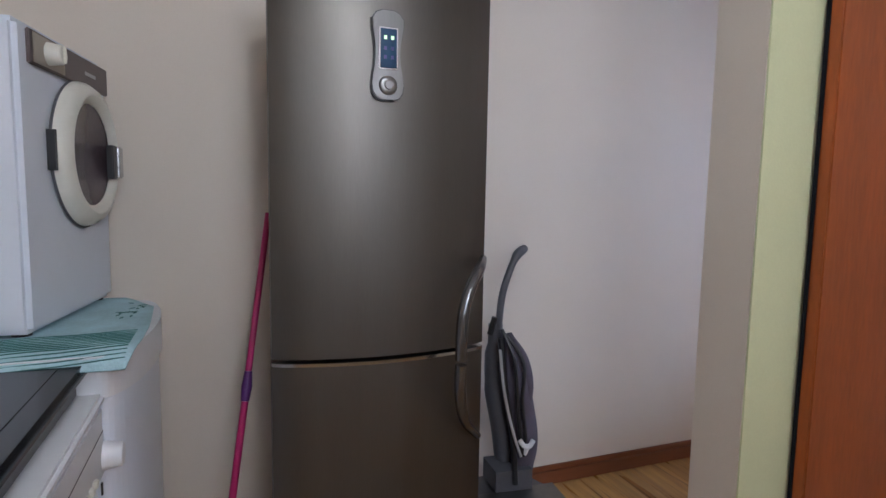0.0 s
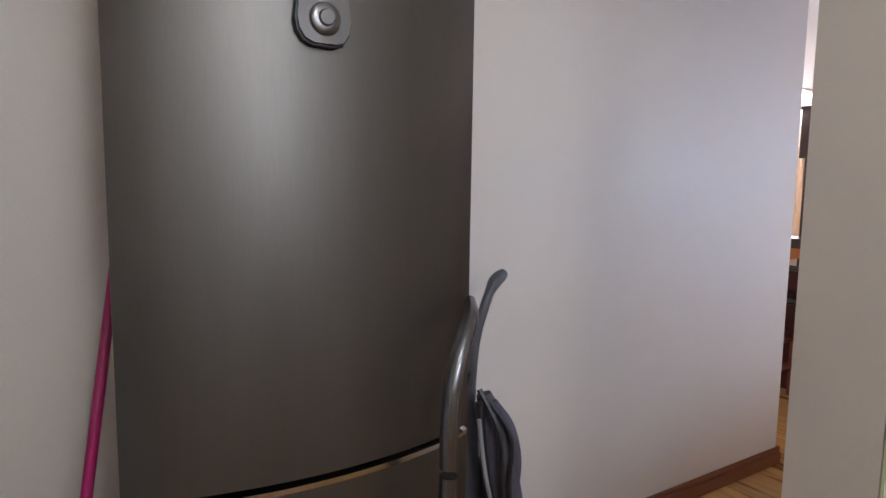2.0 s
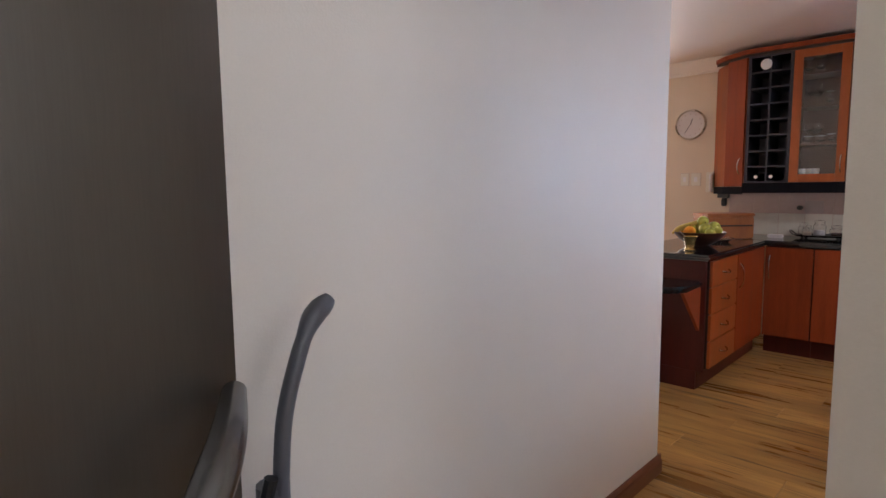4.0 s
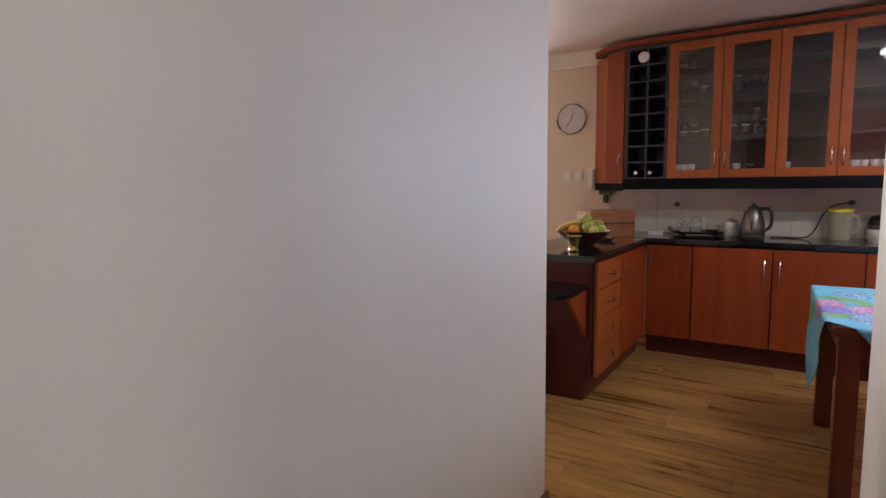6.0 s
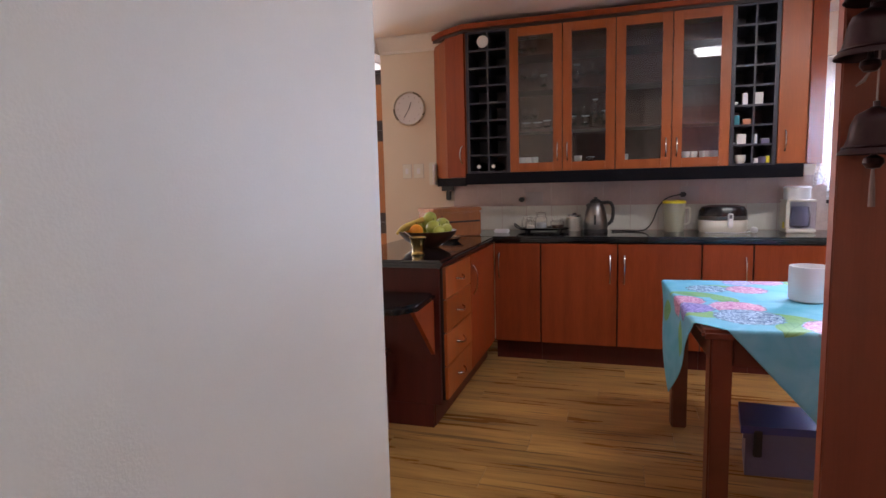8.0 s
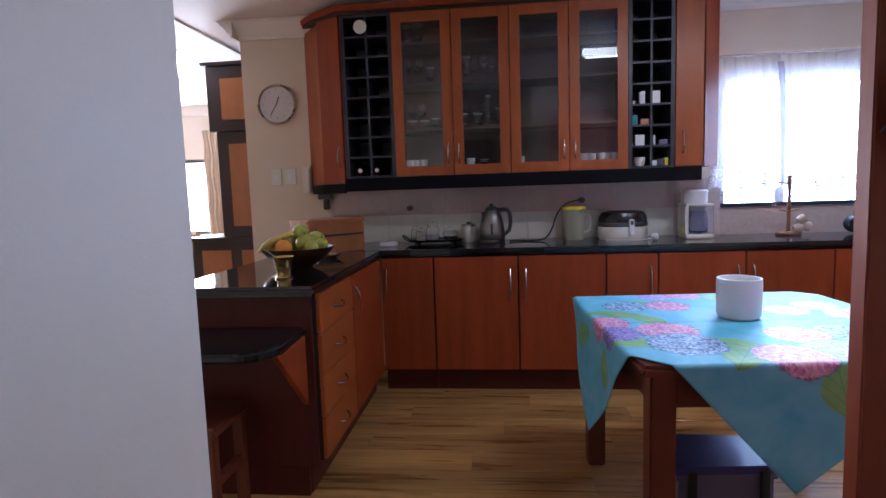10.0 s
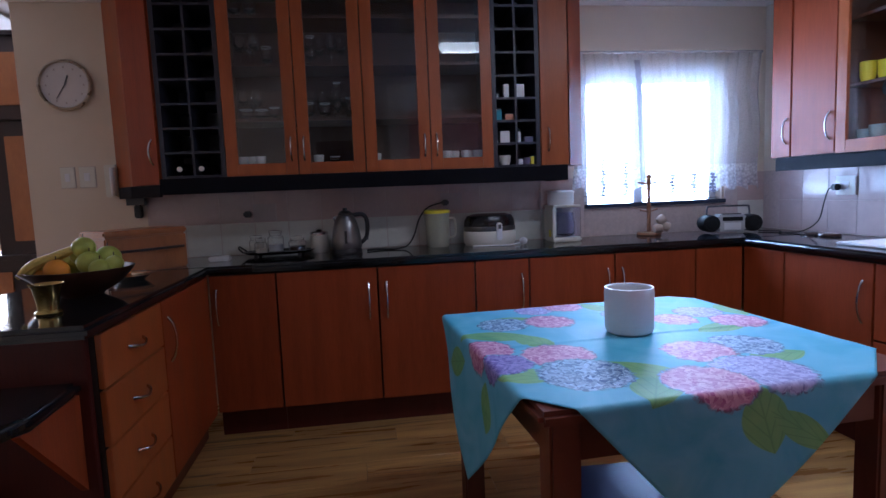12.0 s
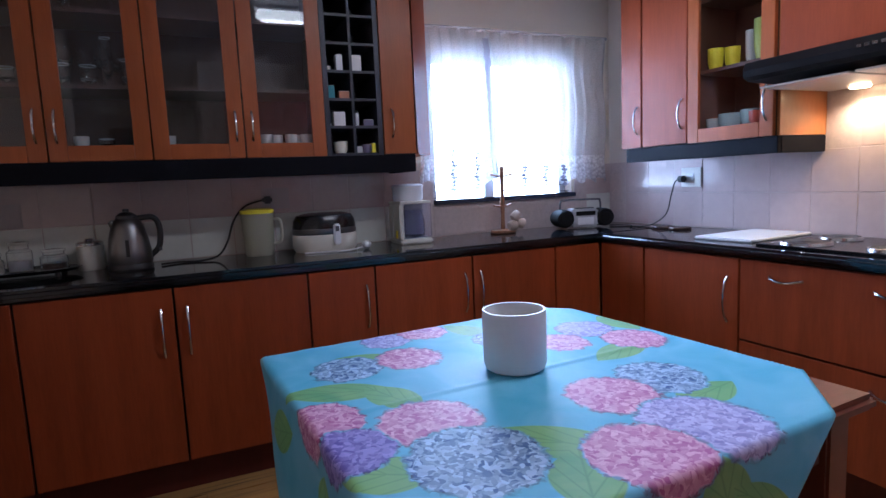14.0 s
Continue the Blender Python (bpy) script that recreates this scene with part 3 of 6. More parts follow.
def unit(at, u0, u1, z0, z1, depth, doors, label, kick=True, mat=CHERRY):
    """A cabinet unit. doors: (u0, u1, handle u or None, handle z0, z1)."""
    c = at((u0 + u1) / 2, -depth / 2, 0)
    t = thing("base_cabinet" if kick else "wall_cabinet", (c[0], c[1], 0 if kick else z0), label, "cabinet", "kitchen cabinets")
    part("body", box(spans(at, min(u0, u1) + 0.0008, max(u0, u1) - 0.0008, -depth, -0.001, z0, z1)), GAP_DARK, t, "dark carcass")
    if kick:
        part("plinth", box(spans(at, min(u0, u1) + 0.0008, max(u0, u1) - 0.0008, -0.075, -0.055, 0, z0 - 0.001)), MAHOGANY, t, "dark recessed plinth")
    for d0, d1, hu, hz0, hz1 in doors:
        door = front(at, d0, d1, z0, z1, t, mat)
        if hu is not None:
            handle(at, hu, hz0, hz1, door)
    return t


BZ0, BZ1 = 0.145, 0.858
wood = "cherry veneer base cabinet under the black worktop"
unit(far_base, 2.612, 2.282, BZ0, BZ1, 0.52, [(2.612, 2.282, 2.575, 0.605, 0.785)], "cherry veneer corner base cabinet under the worktop")
unit(far_base, 2.282, 1.247, BZ0, BZ1, 0.52, [(2.282, 1.767, 1.815, 0.585, 0.775), (1.767, 1.247, 1.722, 0.585, 0.775)], "double-door cherry veneer base cabinet under the worktop")
unit(far_base, 1.247, 0.948, BZ0, BZ1, 0.52, [(1.247, 0.948, 0.99, 0.585, 0.775)], "narrow cherry veneer base cabinet under the worktop")
unit(far_base, 0.948, -0.026, BZ0, BZ1, 0.52, [(0.948, 0.457, 0.50, 0.585, 0.775), (0.457, -0.026, 0.415, 0.585, 0.775)], "double-door cherry veneer base cabinet below the window")
unit(far_base, -0.026, -0.318, BZ0, BZ1, 0.52, [(-0.026, -0.318, None, 0, 0)], "cherry veneer corner base cabinet below the window")
unit(side_base, 5.60, 5.285, BZ0, BZ1, 0.52, [(5.60, 5.285, None, 0, 0)], "cherry veneer corner panel cabinet")
unit(side_base, 5.285, 4.762, BZ0, BZ1, 0.52, [(5.285, 4.762, 4.815, 0.585, 0.775)], "cherry veneer base cabinet beside the drawers")


def drawers(at, u0, u1, cuts, hus, half, label, dz=0.06, depth=0.52):
    c = at((u0 + u1) / 2, -depth / 2, 0)
    t = thing("drawer_cabinet", (c[0], c[1], 0), label, "cabinet", "kitchen cabinets")
    part("body", box(spans(at, min(u0, u1) + 0.0008, max(u0, u1) - 0.0008, -depth, -0.001, cuts[-1], cuts[0])), GAP_DARK, t, "dark carcass")
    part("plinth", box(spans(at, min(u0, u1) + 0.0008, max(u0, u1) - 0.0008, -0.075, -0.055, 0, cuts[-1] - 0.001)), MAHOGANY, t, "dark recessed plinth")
    for top, bottom in zip(cuts, cuts[1:]):
        d = front(at, u0, u1, bottom, top, t, CHERRY_PALE if depth < 0.55 and len(hus) == 1 else CHERRY, "drawer")
        for hu in hus:
            handle(at, hu, (top - dz) if len(hus) > 1 else (top + bottom) / 2, half, d, across=True)
    return t


drawers(side_base, 4.762, 3.87, [BZ1, 0.522, BZ0], [4.565, 4.20], 0.065, "wide cherry veneer drawer cabinet below the hob")
drawers(peninsula, 4.410, 4.925, [BZ1, 0.685, 0.507, 0.328, BZ0], [4.66], 0.065, "four-drawer cherry cabinet at the peninsula end", depth=0.54)
unit(peninsula, 4.925, 5.575, BZ0, BZ1, 0.54, [(4.925, 5.575, 4.985, 0.605, 0.785)], "cherry veneer peninsula cabinet beside the drawers")
filler = thing("corner_post", (5.6, 2.63, BZ0), "narrow cherry filler post in the cabinet corner", "filler post")
part("post", box((5.577, 5.603, 2.6135, 2.640, BZ0, BZ1)), CHERRY, filler, bevel=0.002)
part("plinth_block", box((5.56, 5.66, 2.684, 2.72, 0, BZ0 - 0.001)), MAHOGANY, filler, "dark plinth block")
end = thing("peninsula_panel", (4.39, 2.9, 0), "dark mahogany end panel closing the peninsula", "panel")
part("panel", box((4.383, 4.4065, 2.640, 3.17, 0.128, 0.862)), MAHOGANY, end, bevel=0.002)
part("foot", box((4.383, 4.4065, 2.685, 3.17, 0.0, 0.1275)), MAHOGANY, end, "set-back foot of the panel", bevel=0.002)
part("panel", box((4.4075, 5.60, 3.1705, 3.19, 0.0, 0.862)), MAHOGANY, end, bevel=0.002)

worktop = thing("worktop", (5.9, 1.2, 0.865), "polished black granite worktop along three sides", "worktop")
for run in (((4.30, 3.225), (4.30, 2.592), (5.5815, 2.592), (5.5815, 3.225)), ((3.86, -0.868), (5.5815, -0.868), (5.5815, -0.295), (3.86, -0.295)), ((5.582, -0.868), (WX - 0.001, -0.868), (WX - 0.001, 3.225), (5.582, 3.225))):
    part("slab", rounded(prism(list(run), 0.865, 0.905), 0.014), GRANITE, worktop, smooth=True)
bar = thing("breakfast_bar", (4.2, 3.1, 0), "low black granite breakfast bar with rounded corner", "bar counter")
pts = [(4.381, 3.95), (3.98, 3.95)] + [(4.12 - 0.14 * math.cos(a), 2.80 - 0.14 * math.sin(a)) for a in [k * math.pi / 12 for k in range(7)]] + [(4.381, 2.66)]
part("slab", rounded(prism(pts, 0.69, 0.73), 0.014), GRANITE, bar, smooth=True)
bm = bmesh.new()
tri = [(4.381, 2.668, 0.689), (4.09, 2.668, 0.689), (4.381, 2.668, 0.40)]
lo, hi = [bm.verts.new(p) for p in tri], [bm.verts.new((x, y + 0.022, z)) for x, y, z in tri]
bm.faces.new(lo), bm.faces.new(hi)
for i in range(3):
    bm.faces.new((lo[i], lo[(i + 1) % 3], hi[(i + 1) % 3], hi[i]))
part("bracket", bm, CHERRY, bar, "orange triangular wooden bracket", bevel=0.002)
part("support_panel", box((4.383, 4.4065, 3.1715, 3.95, 0, 0.689)), MAHOGANY, bar)

# ---- upper cabinets on the far wall ----
UZ0, UZ1 = 1.357, 2.373


def glass_unit(at, u0, u1, z0, z1, depth, doors, shelves, label):
    c = at((u0 + u1) / 2, -depth / 2, 0)
    t = thing("display_cabinet", (c[0], c[1], z0), label, "cabinet", "wall cabinets")
    a, b = min(u0, u1) + 0.0008, max(u0, u1) - 0.0008
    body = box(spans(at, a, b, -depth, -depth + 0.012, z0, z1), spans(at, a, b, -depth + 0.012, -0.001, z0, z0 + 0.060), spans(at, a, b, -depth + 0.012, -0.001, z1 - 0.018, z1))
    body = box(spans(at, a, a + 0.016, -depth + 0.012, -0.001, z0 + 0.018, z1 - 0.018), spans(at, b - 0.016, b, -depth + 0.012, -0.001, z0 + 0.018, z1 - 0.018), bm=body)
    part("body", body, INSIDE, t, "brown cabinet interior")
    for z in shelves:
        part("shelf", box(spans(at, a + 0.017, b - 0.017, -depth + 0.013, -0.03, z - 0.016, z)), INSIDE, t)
    for d0, d1, hu, hz0, hz1 in doors:
        d0, d1 = min(d0, d1) + 0.003, max(d0, d1) - 0.003
        s, lo, hi = 0.062, 0.062, 0.062
        f = box(spans(at, d0, d0 + s, 0, 0.02, z0, z1), spans(at, d1 - s, d1, 0, 0.02, z0, z1), spans(at, d0 + s + 0.0005, d1 - s - 0.0005, 0, 0.02, z0, z0 + lo), spans(at, d0 + s + 0.0005, d1 - s - 0.0005, 0, 0.02, z1 - hi, z1))
        door = part("door", f, CHERRY_PALE, t, "orange cherry door frame", bevel=0.002)
        pane = part("pane", box(spans(at, d0 + s - 0.004, d1 - s + 0.004, 0.007, 0.011, z0 + lo - 0.004, z1 - hi + 0.004)), PANE, door, "clear glass pane")
        pane.visible_shadow = False
        handle(at, hu, hz0, hz1, door)
    return t


glass_unit(far_upper, 2.527, 1.792, UZ0, UZ1, 0.325, [(2.527, 2.151, 2.185, 1.43, 1.555), (2.151, 1.792, 2.117, 1.43, 1.555)], [1.66, 1.95, 2.2], "cherry framed glass display cabinet with glassware")
glass_unit(far_upper, 1.792, 1.075, UZ0, UZ1, 0.325, [(1.792, 1.431, 1.465, 1.43, 1.555), (1.431, 1.075, 1.398, 1.43, 1.555)], [1.66, 1.95, 2.2], "cherry framed glass display cabinet with white cups")


def wine_rack(u0, u1, rows, label):
    t = thing("wine_rack", (5.99, (u0 + u1) / 2, UZ0), label, "wine rack", "wine racks")
    a, b = min(u0, u1) + 0.001, max(u0, u1) - 0.001
    at = far_upper
    part("back", box(spans(at, a, b, -0.325, -0.31, UZ0, UZ1)), RACK_NAVY, t)
    for side in (a, b - 0.022):
        part("side", box(spans(at, side, side + 0.022, -0.309, 0.012, UZ0, UZ1)), RACK_NAVY, t)
    mid = (a + b) / 2
    step = (UZ1 - UZ0 - 0.012) / rows
    for k in range(rows + 1):
        z = UZ0 + k * step
        part("shelf", box(spans(at, a + 0.0225, b - 0.0225, -0.309, 0.008, z, z + 0.012)), RACK_NAVY, t)
    for k in range(rows):
        part("divider", box(spans(at, mid - 0.006, mid + 0.006, -0.309, 0.007, UZ0 + k * step + 0.0125, UZ0 + (k + 1) * step - 0.0005)), RACK_NAVY, t)
    return t


wine_rack(2.852, 2.527, 8, "black lattice wine rack, nearly empty")
wine_rack(1.075, 0.802, 8, "black lattice rack holding small boxes and jars")
unit(far_upper, 0.802, 0.632, UZ0, UZ1, 0.325, [(0.802, 0.632, 0.755, 1.44, 1.57)], "narrow cherry wall cabinet beside the window", kick=False, mat=CHERRY_PALE)
window_end = thing("corner_cabinet", (6.0, 0.56, UZ0), "angled cherry end cabinet beside the net curtain", "cabinet")
part("body", prism([(5.829, 0.6305), (5.962, 0.509), (WX - 0.002, 0.509), (WX - 0.002, 0.6305)], UZ0, UZ1), CHERRY_PALE, window_end, bevel=0.002)
part("door", prism([(5.811, 0.6285), (5.949, 0.5025), (5.9605, 0.5075), (5.8285, 0.6285)], UZ0, UZ1), CHERRY, window_end, "slanted door", bevel=0.002)
corner = thing("corner_cabinet", (6.0, 2.98, UZ0), "angled cherry end cabinet beside the clock wall", "cabinet")
part("body", prism([(5.829, 2.854), (5.935, 3.03), (WX - 0.002, 3.205), (WX - 0.002, 2.854)], UZ0 - 0.03, UZ1), CHERRY_PALE, corner, bevel=0.002)
d = Vector((5.935 - 5.829, 3.03 - 2.854, 0)).normalized()
nrm = Vector((-d.y, d.x, 0))
p0, p1 = Vector((5.829, 2.854, 0)) + d * 0.004, Vector((5.935, 3.03, 0)) - d * 0.002
door = part("door", prism([tuple((p0 + nrm * 0.002).xy), tuple((p1 + nrm * 0.002).xy), tuple((p1 + nrm * 0.018).xy), tuple((p0 + nrm * 0.018).xy)], UZ0 - 0.03, UZ1), CHERRY, corner, bevel=0.002)
part("handle", tube([tuple(p0 + d * 0.03 + nrm * (0.018 + 0.026 * math.sin(math.pi * k / 8) ** 0.6) + Vector((0, 0, 1.43 + 0.13 * k / 8))) for k in range(9)], 0.0055), CHROME, door, "slim chrome bow handle", smooth=True)
val = thing("cabinet_valance", (5.83, 1.75, 1.27), "black light rail under the wall cabinets", "trim board")
part("rail", box((5.80, 5.83, 0.645, 2.86, 1.272, UZ0 - 0.001), (5.831, WX - 0.003, 0.645, 0.665, 1.272, UZ0 - 0.001)), BLACK_TRIM, val, bevel=0.003)
part("rail", prism([(5.80, 2.861), (5.83, 2.861), (5.95, 3.03), (6.12, 3.16), (6.10, 3.18), (5.925, 3.05)], 1.262, UZ0 - 0.032), BLACK_TRIM, val)
top = thing("cabinet_cornice", (5.83, 1.75, UZ1), "dark stepped wooden cornice above the wall cabinets", "trim board")
part("moulding", prism([(5.785, 0.62), (5.93, 0.475), (WX - 0.13, 0.475), (WX - 0.13, 3.18), (5.915, 3.07), (5.785, 2.87)], UZ1 + 0.022, UZ1 + 0.058), CHERRY, top, bevel=0.008)
part("moulding", prism([(5.805, 0.63), (5.945, 0.495), (WX - 0.13, 0.495), (WX - 0.13, 3.17), (5.925, 3.05), (5.805, 2.862)], UZ1 + 0.001, UZ1 + 0.0215), DARK_WOOD, top, bevel=0.003)

# ---- upper cabinets and hood on the side wall ----
SZ0, SZ1 = 1.345, 2.373
unit(side_upper, 5.69, 5.535, SZ0, SZ1, 0.305, [(5.69, 5.535, 5.565, 1.42, 1.56)], "narrow cherry wall cabinet near the window corner", kick=False)
unit(side_upper, 5.535, 5.235, SZ0, SZ1, 0.305, [(5.535, 5.235, 5.268, 1.42, 1.56)], "cherry wall cabinet beside the glass cabinet", kick=False)
glass_unit(side_upper, 5.235, 4.79, SZ0, SZ1, 0.305, [(5.235, 4.79, 4.822, 1.41, 1.56)], [1.68, 2.0], "cherry framed glass cabinet with yellow mugs")
# orange wood here instead of cherry: the hood lamp's glow is in the colour
part("side_panel", box((4.776, 4.789, -0.867, -0.563, SZ0, SZ1)), ORANGE_WOOD, bpy.data.objects["display_cabinet.002"], "cabinet side in orange wood, hood lamp glow put into its colour", bevel=0.001)
unit(side_upper, 4.775, 3.9, 1.634, SZ1, 0.305, [(4.775, 4.34, None, 0, 0), (4.34, 3.9, None, 0, 0)], "cherry wall cabinet above the cooker hood", kick=False)
sv = thing("cabinet_valance", (5.2, -0.56, 1.27), "black light rail under the side cabinets", "trim board")
part("rail", box((4.776, 5.66, -0.575, -0.553, 1.272, SZ0 - 0.001), (4.776, 4.80, -0.867, -0.576, 1.272, SZ0 - 0.001)), BLACK_TRIM, sv, bevel=0.003)
hood = thing("cooker_hood", (4.4, -0.62, 1.55), "black cooker hood with a lit lamp over the hob", "cooker hood")
bm = bmesh.new()
prof = [(-0.866, 1.53), (-0.866, 1.632), (-0.40, 1.632), (-0.345, 1.62), (-0.332, 1.59), (-0.336, 1.565), (-0.36, 1.552)]
r = [[bm.verts.new((x, y, z)) for y, z in prof] for x in (4.772, 4.02)]
bm.faces.new(r[0]), bm.faces.new(r[1])
for i in range(len(prof)):
    j = (i + 1) % len(prof)
    bm.faces.new((r[0][i], r[0][j], r[1][j], r[1][i]))
part("body", bm, HOOD_BLACK, hood, bevel=0.005)
part("filter", box((4.42, 4.75, -0.84, -0.40, 1.522, 1.529)), ENAMEL_WARM, hood, "pale metal filter", bevel=0.001)
part("filter", box((4.04, 4.40, -0.84, -0.40, 1.522, 1.529)), ENAMEL_WARM, hood, "pale metal filter", bevel=0.001)
for k in range(5):
    part("button", box((4.345 - k * 0.024, 4.36 - k * 0.024, -0.352, -0.3315, 1.588, 1.598)), CHROME, hood, "small chrome push button")
part("lamp", lathe([(0.0, 0.0), (0.035, 0.0), (0.035, 0.006), (0, 0.006)], (4.60, -0.785, 1.513)), WARM_BULB, hood, "glowing warm lamp")
spot = bpy.data.lights.new("hood_lamp", "SPOT")
spot.energy, spot.color, spot.spot_size, spot.spot_blend, spot.shadow_soft_size = 14, (1.0, 0.70, 0.40), radians(150), 0.6, 0.03
new("hood_lamp", spot).matrix_world = look((4.60, -0.785, 1.505), (4.60, -0.83, 0.9))
hob = thing("hob", (4.4, -0.6, 0.905), "black electric hob with four steel rimmed plates", "hob")
part("plate", box((4.12, 4.74, -0.815, -0.375, 0.9055, 0.914)), BLACK_LID, hob, bevel=0.003)
for x, y, rad in ((4.60, -0.48, 0.085), (4.60, -0.70, 0.07), (4.30, -0.48, 0.07), (4.30, -0.70, 0.085)):
    ring = part("burner", lathe([(0, 0.012), (rad * 0.25, 0.012), (rad * 0.3, 0.010), (rad * 0.9, 0.012), (rad * 0.92, 0.0), (0, 0)], (x, y, 0.914), 32), BLACK_PLASTIC, hob, "dark round cooking plate", smooth=True)
    part("rim", lathe([(rad * 0.93, 0.0), (rad * 0.94, 0.012), (rad * 1.06, 0.010), (rad * 1.1, 0.0)], (x, y, 0.914), 32), CHROME, ring, "chrome rim", smooth=True)
# ---- table ----
table = thing("kitchen_table", (4.335, 1.0, 0), "square brown wooden kitchen table", "table")
TX0, TX1, TY0, TY1, TZ = 3.81, 4.825, 0.475, 1.507, 0.750
TABLE_TURN = Matrix.Rotation(radians(3.2), 4, "Z")
table.rotation_euler[2] = radians(3.2)
part("tabletop", box((TX0, TX1, TY0, TY1, TZ - 0.035, TZ)), TABLE_WOOD, table, bevel=0.012)
for ap in ((TX0 + 0.115, TX1 - 0.115, TY0 + 0.05, TY0 + 0.075), (TX0 + 0.115, TX1 - 0.115, TY1 - 0.075, TY1 - 0.05), (TX0 + 0.05, TX0 + 0.075, TY0 + 0.115, TY1 - 0.115), (TX1 - 0.075, TX1 - 0.05, TY0 + 0.115, TY1 - 0.115)):
    part("apron", box((*ap, TZ - 0.14, TZ - 0.036)), TABLE_WOOD, table)
for x in (TX0 + 0.035, TX1 - 0.11):
    for y in (TY0 + 0.035, TY1 - 0.11):
        part("leg", box((x, x + 0.075, y, y + 0.075, 0, TZ - 0.036)), TABLE_WOOD, table, bevel=0.006)


def tablecloth():
    cx, cy, half, n = 4.365, 1.03, 0.672, 150
    mid = Vector((4.335, 1.0, 0))
    bm = bmesh.new()
    layer = bm.loops.layers.uv.new("flat")
    flat, grid = {}, []
    for i in range(n + 1):
        row = []
        for j in range(n + 1):
            a, b = (2 * i / n - 1) * half, (2 * j / n - 1) * half
            x, y = cx + (a - b) * math.sqrt(0.5), cy + (a + b) * math.sqrt(0.5)
            wx, wy = x, y
            x, y, _ = mid + TABLE_TURN.inverted() @ (Vector((x, y, 0)) - mid)
            ox = max(TX0 - x, x - TX1, 0) * (1 if x > cx else -1)
            oy = max(TY0 - y, y - TY1, 0) * (1 if y > cy else -1)
            over = math.hypot(ox, oy)
            wave = 0.012 * math.sin(9 * y + 1) if abs(ox) > abs(oy) else 0.014 * math.sin(10 * x)
            soft = min(over, 0.010) + (0.02 * over if over else 0) + (wave * min(1, over / 0.2))
            px = x - ox + (soft * ox / over if over else 0)
            py = y - oy + (soft * oy / over if over else 0)
            pz = TZ + 0.004 - max(0, over - 0.006) * 0.985 + 0.0012 * noise.noise((x * 5, y * 5, 0)) + (0.0035 * math.exp(-((x - 4.31) / 0.006) ** 2) if not over else 0)
            v = bm.verts.new(mid + TABLE_TURN @ (Vector((px, py, pz)) - mid))
            flat[v] = (wx, wy)
            row.append(v)
        grid.append(row)
    for i in range(n):
        for j in range(n):
            f = bm.faces.new((grid[i][j], grid[i + 1][j], grid[i + 1][j + 1], grid[i][j + 1]))
            f.smooth = True
            for lp in f.loops:
                lp[layer].uv = flat[lp.vert]
    bmesh.ops.recalc_face_normals(bm, faces=bm.faces)
    me = bpy.data.meshes.new("tablecloth")
    bm.to_mesh(me)
    bm.free()
    me.materials.append(PRINT)
    ob = new("tablecloth", me)
    s = ob.modifiers.new("thickness", "SOLIDIFY")
    s.thickness, s.offset = 0.002, 1
    return tagged(ob, "pale blue tablecloth printed with pink and blue hydrangeas", "tablecloth")


tablecloth()
pot = thing("flower_pot", (4.35, 0.995, TZ + 0.006), "empty white ceramic pot on the tablecloth", "pot")
part("body", lathe([(0, 0.0), (0.062, 0.0), (0.072, 0.006), (0.076, 0.018), (0.0775, 0.13), (0.076, 0.148), (0.071, 0.148), (0.0705, 0.13), (0.068, 0.03), (0, 0.026)], (4.35, 0.995, TZ + 0.007), 40), CERAMIC, pot, smooth=True)
crate = thing("storage_box", (4.25, 1.06, 0), "milky storage box with dark blue lid under the table", "storage box")
part("tub", prism([(4.257, 1.232), (4.285, 0.885), (4.49, 0.875), (4.505, 1.195)], 0.0, 0.195), CLEAR_BOX, crate, "milky lilac tub", bevel=0.02)
part("rim", prism([(4.246, 1.243), (4.275, 0.875), (4.50, 0.865), (4.515, 1.204)], 0.170, 0.1955), CLEAR_BOX, crate, "wider upper rim", bevel=0.005)
part("lid", prism([(4.235, 1.255), (4.265, 0.865), (4.51, 0.855), (4.528, 1.213)], 0.196, 0.228), BLUE_LID, crate, "dark blue lid", bevel=0.008)
for x, y, a in ((4.272, 1.19, 4), (4.29, 0.93, 4)):
    part("clip", turned(box((-0.04, -0.0245, -0.016, 0.016, 0.095, 0.21)), Matrix.Translation((x, y, 0)) @ Matrix.Rotation(radians(a), 4, "Z")), BLACK_PLASTIC, crate, "dark clip handle", bevel=0.003)

# ---- fridge ----
fridge = thing("fridge_freezer", (0.54, 2.15, 0), "tall brushed steel fridge-freezer with curved doors", "fridge")
FX0, FX1, FY = 0.203, 0.896, 1.925


def curved_front(z0, z1, y_edge, bulge, thick):
    bm = bmesh.new()
    n = 20
    pts = [(FX0 + (FX1 - FX0) * k / n, y_edge - bulge * (1 - (2 * k / n - 1) ** 2) - (0.0 if 0 < k < n else -0.008)) for k in range(n + 1)]
    return prism(pts + [(FX1, y_edge + thick), (FX0, y_edge + thick)], z0, z1, bm)


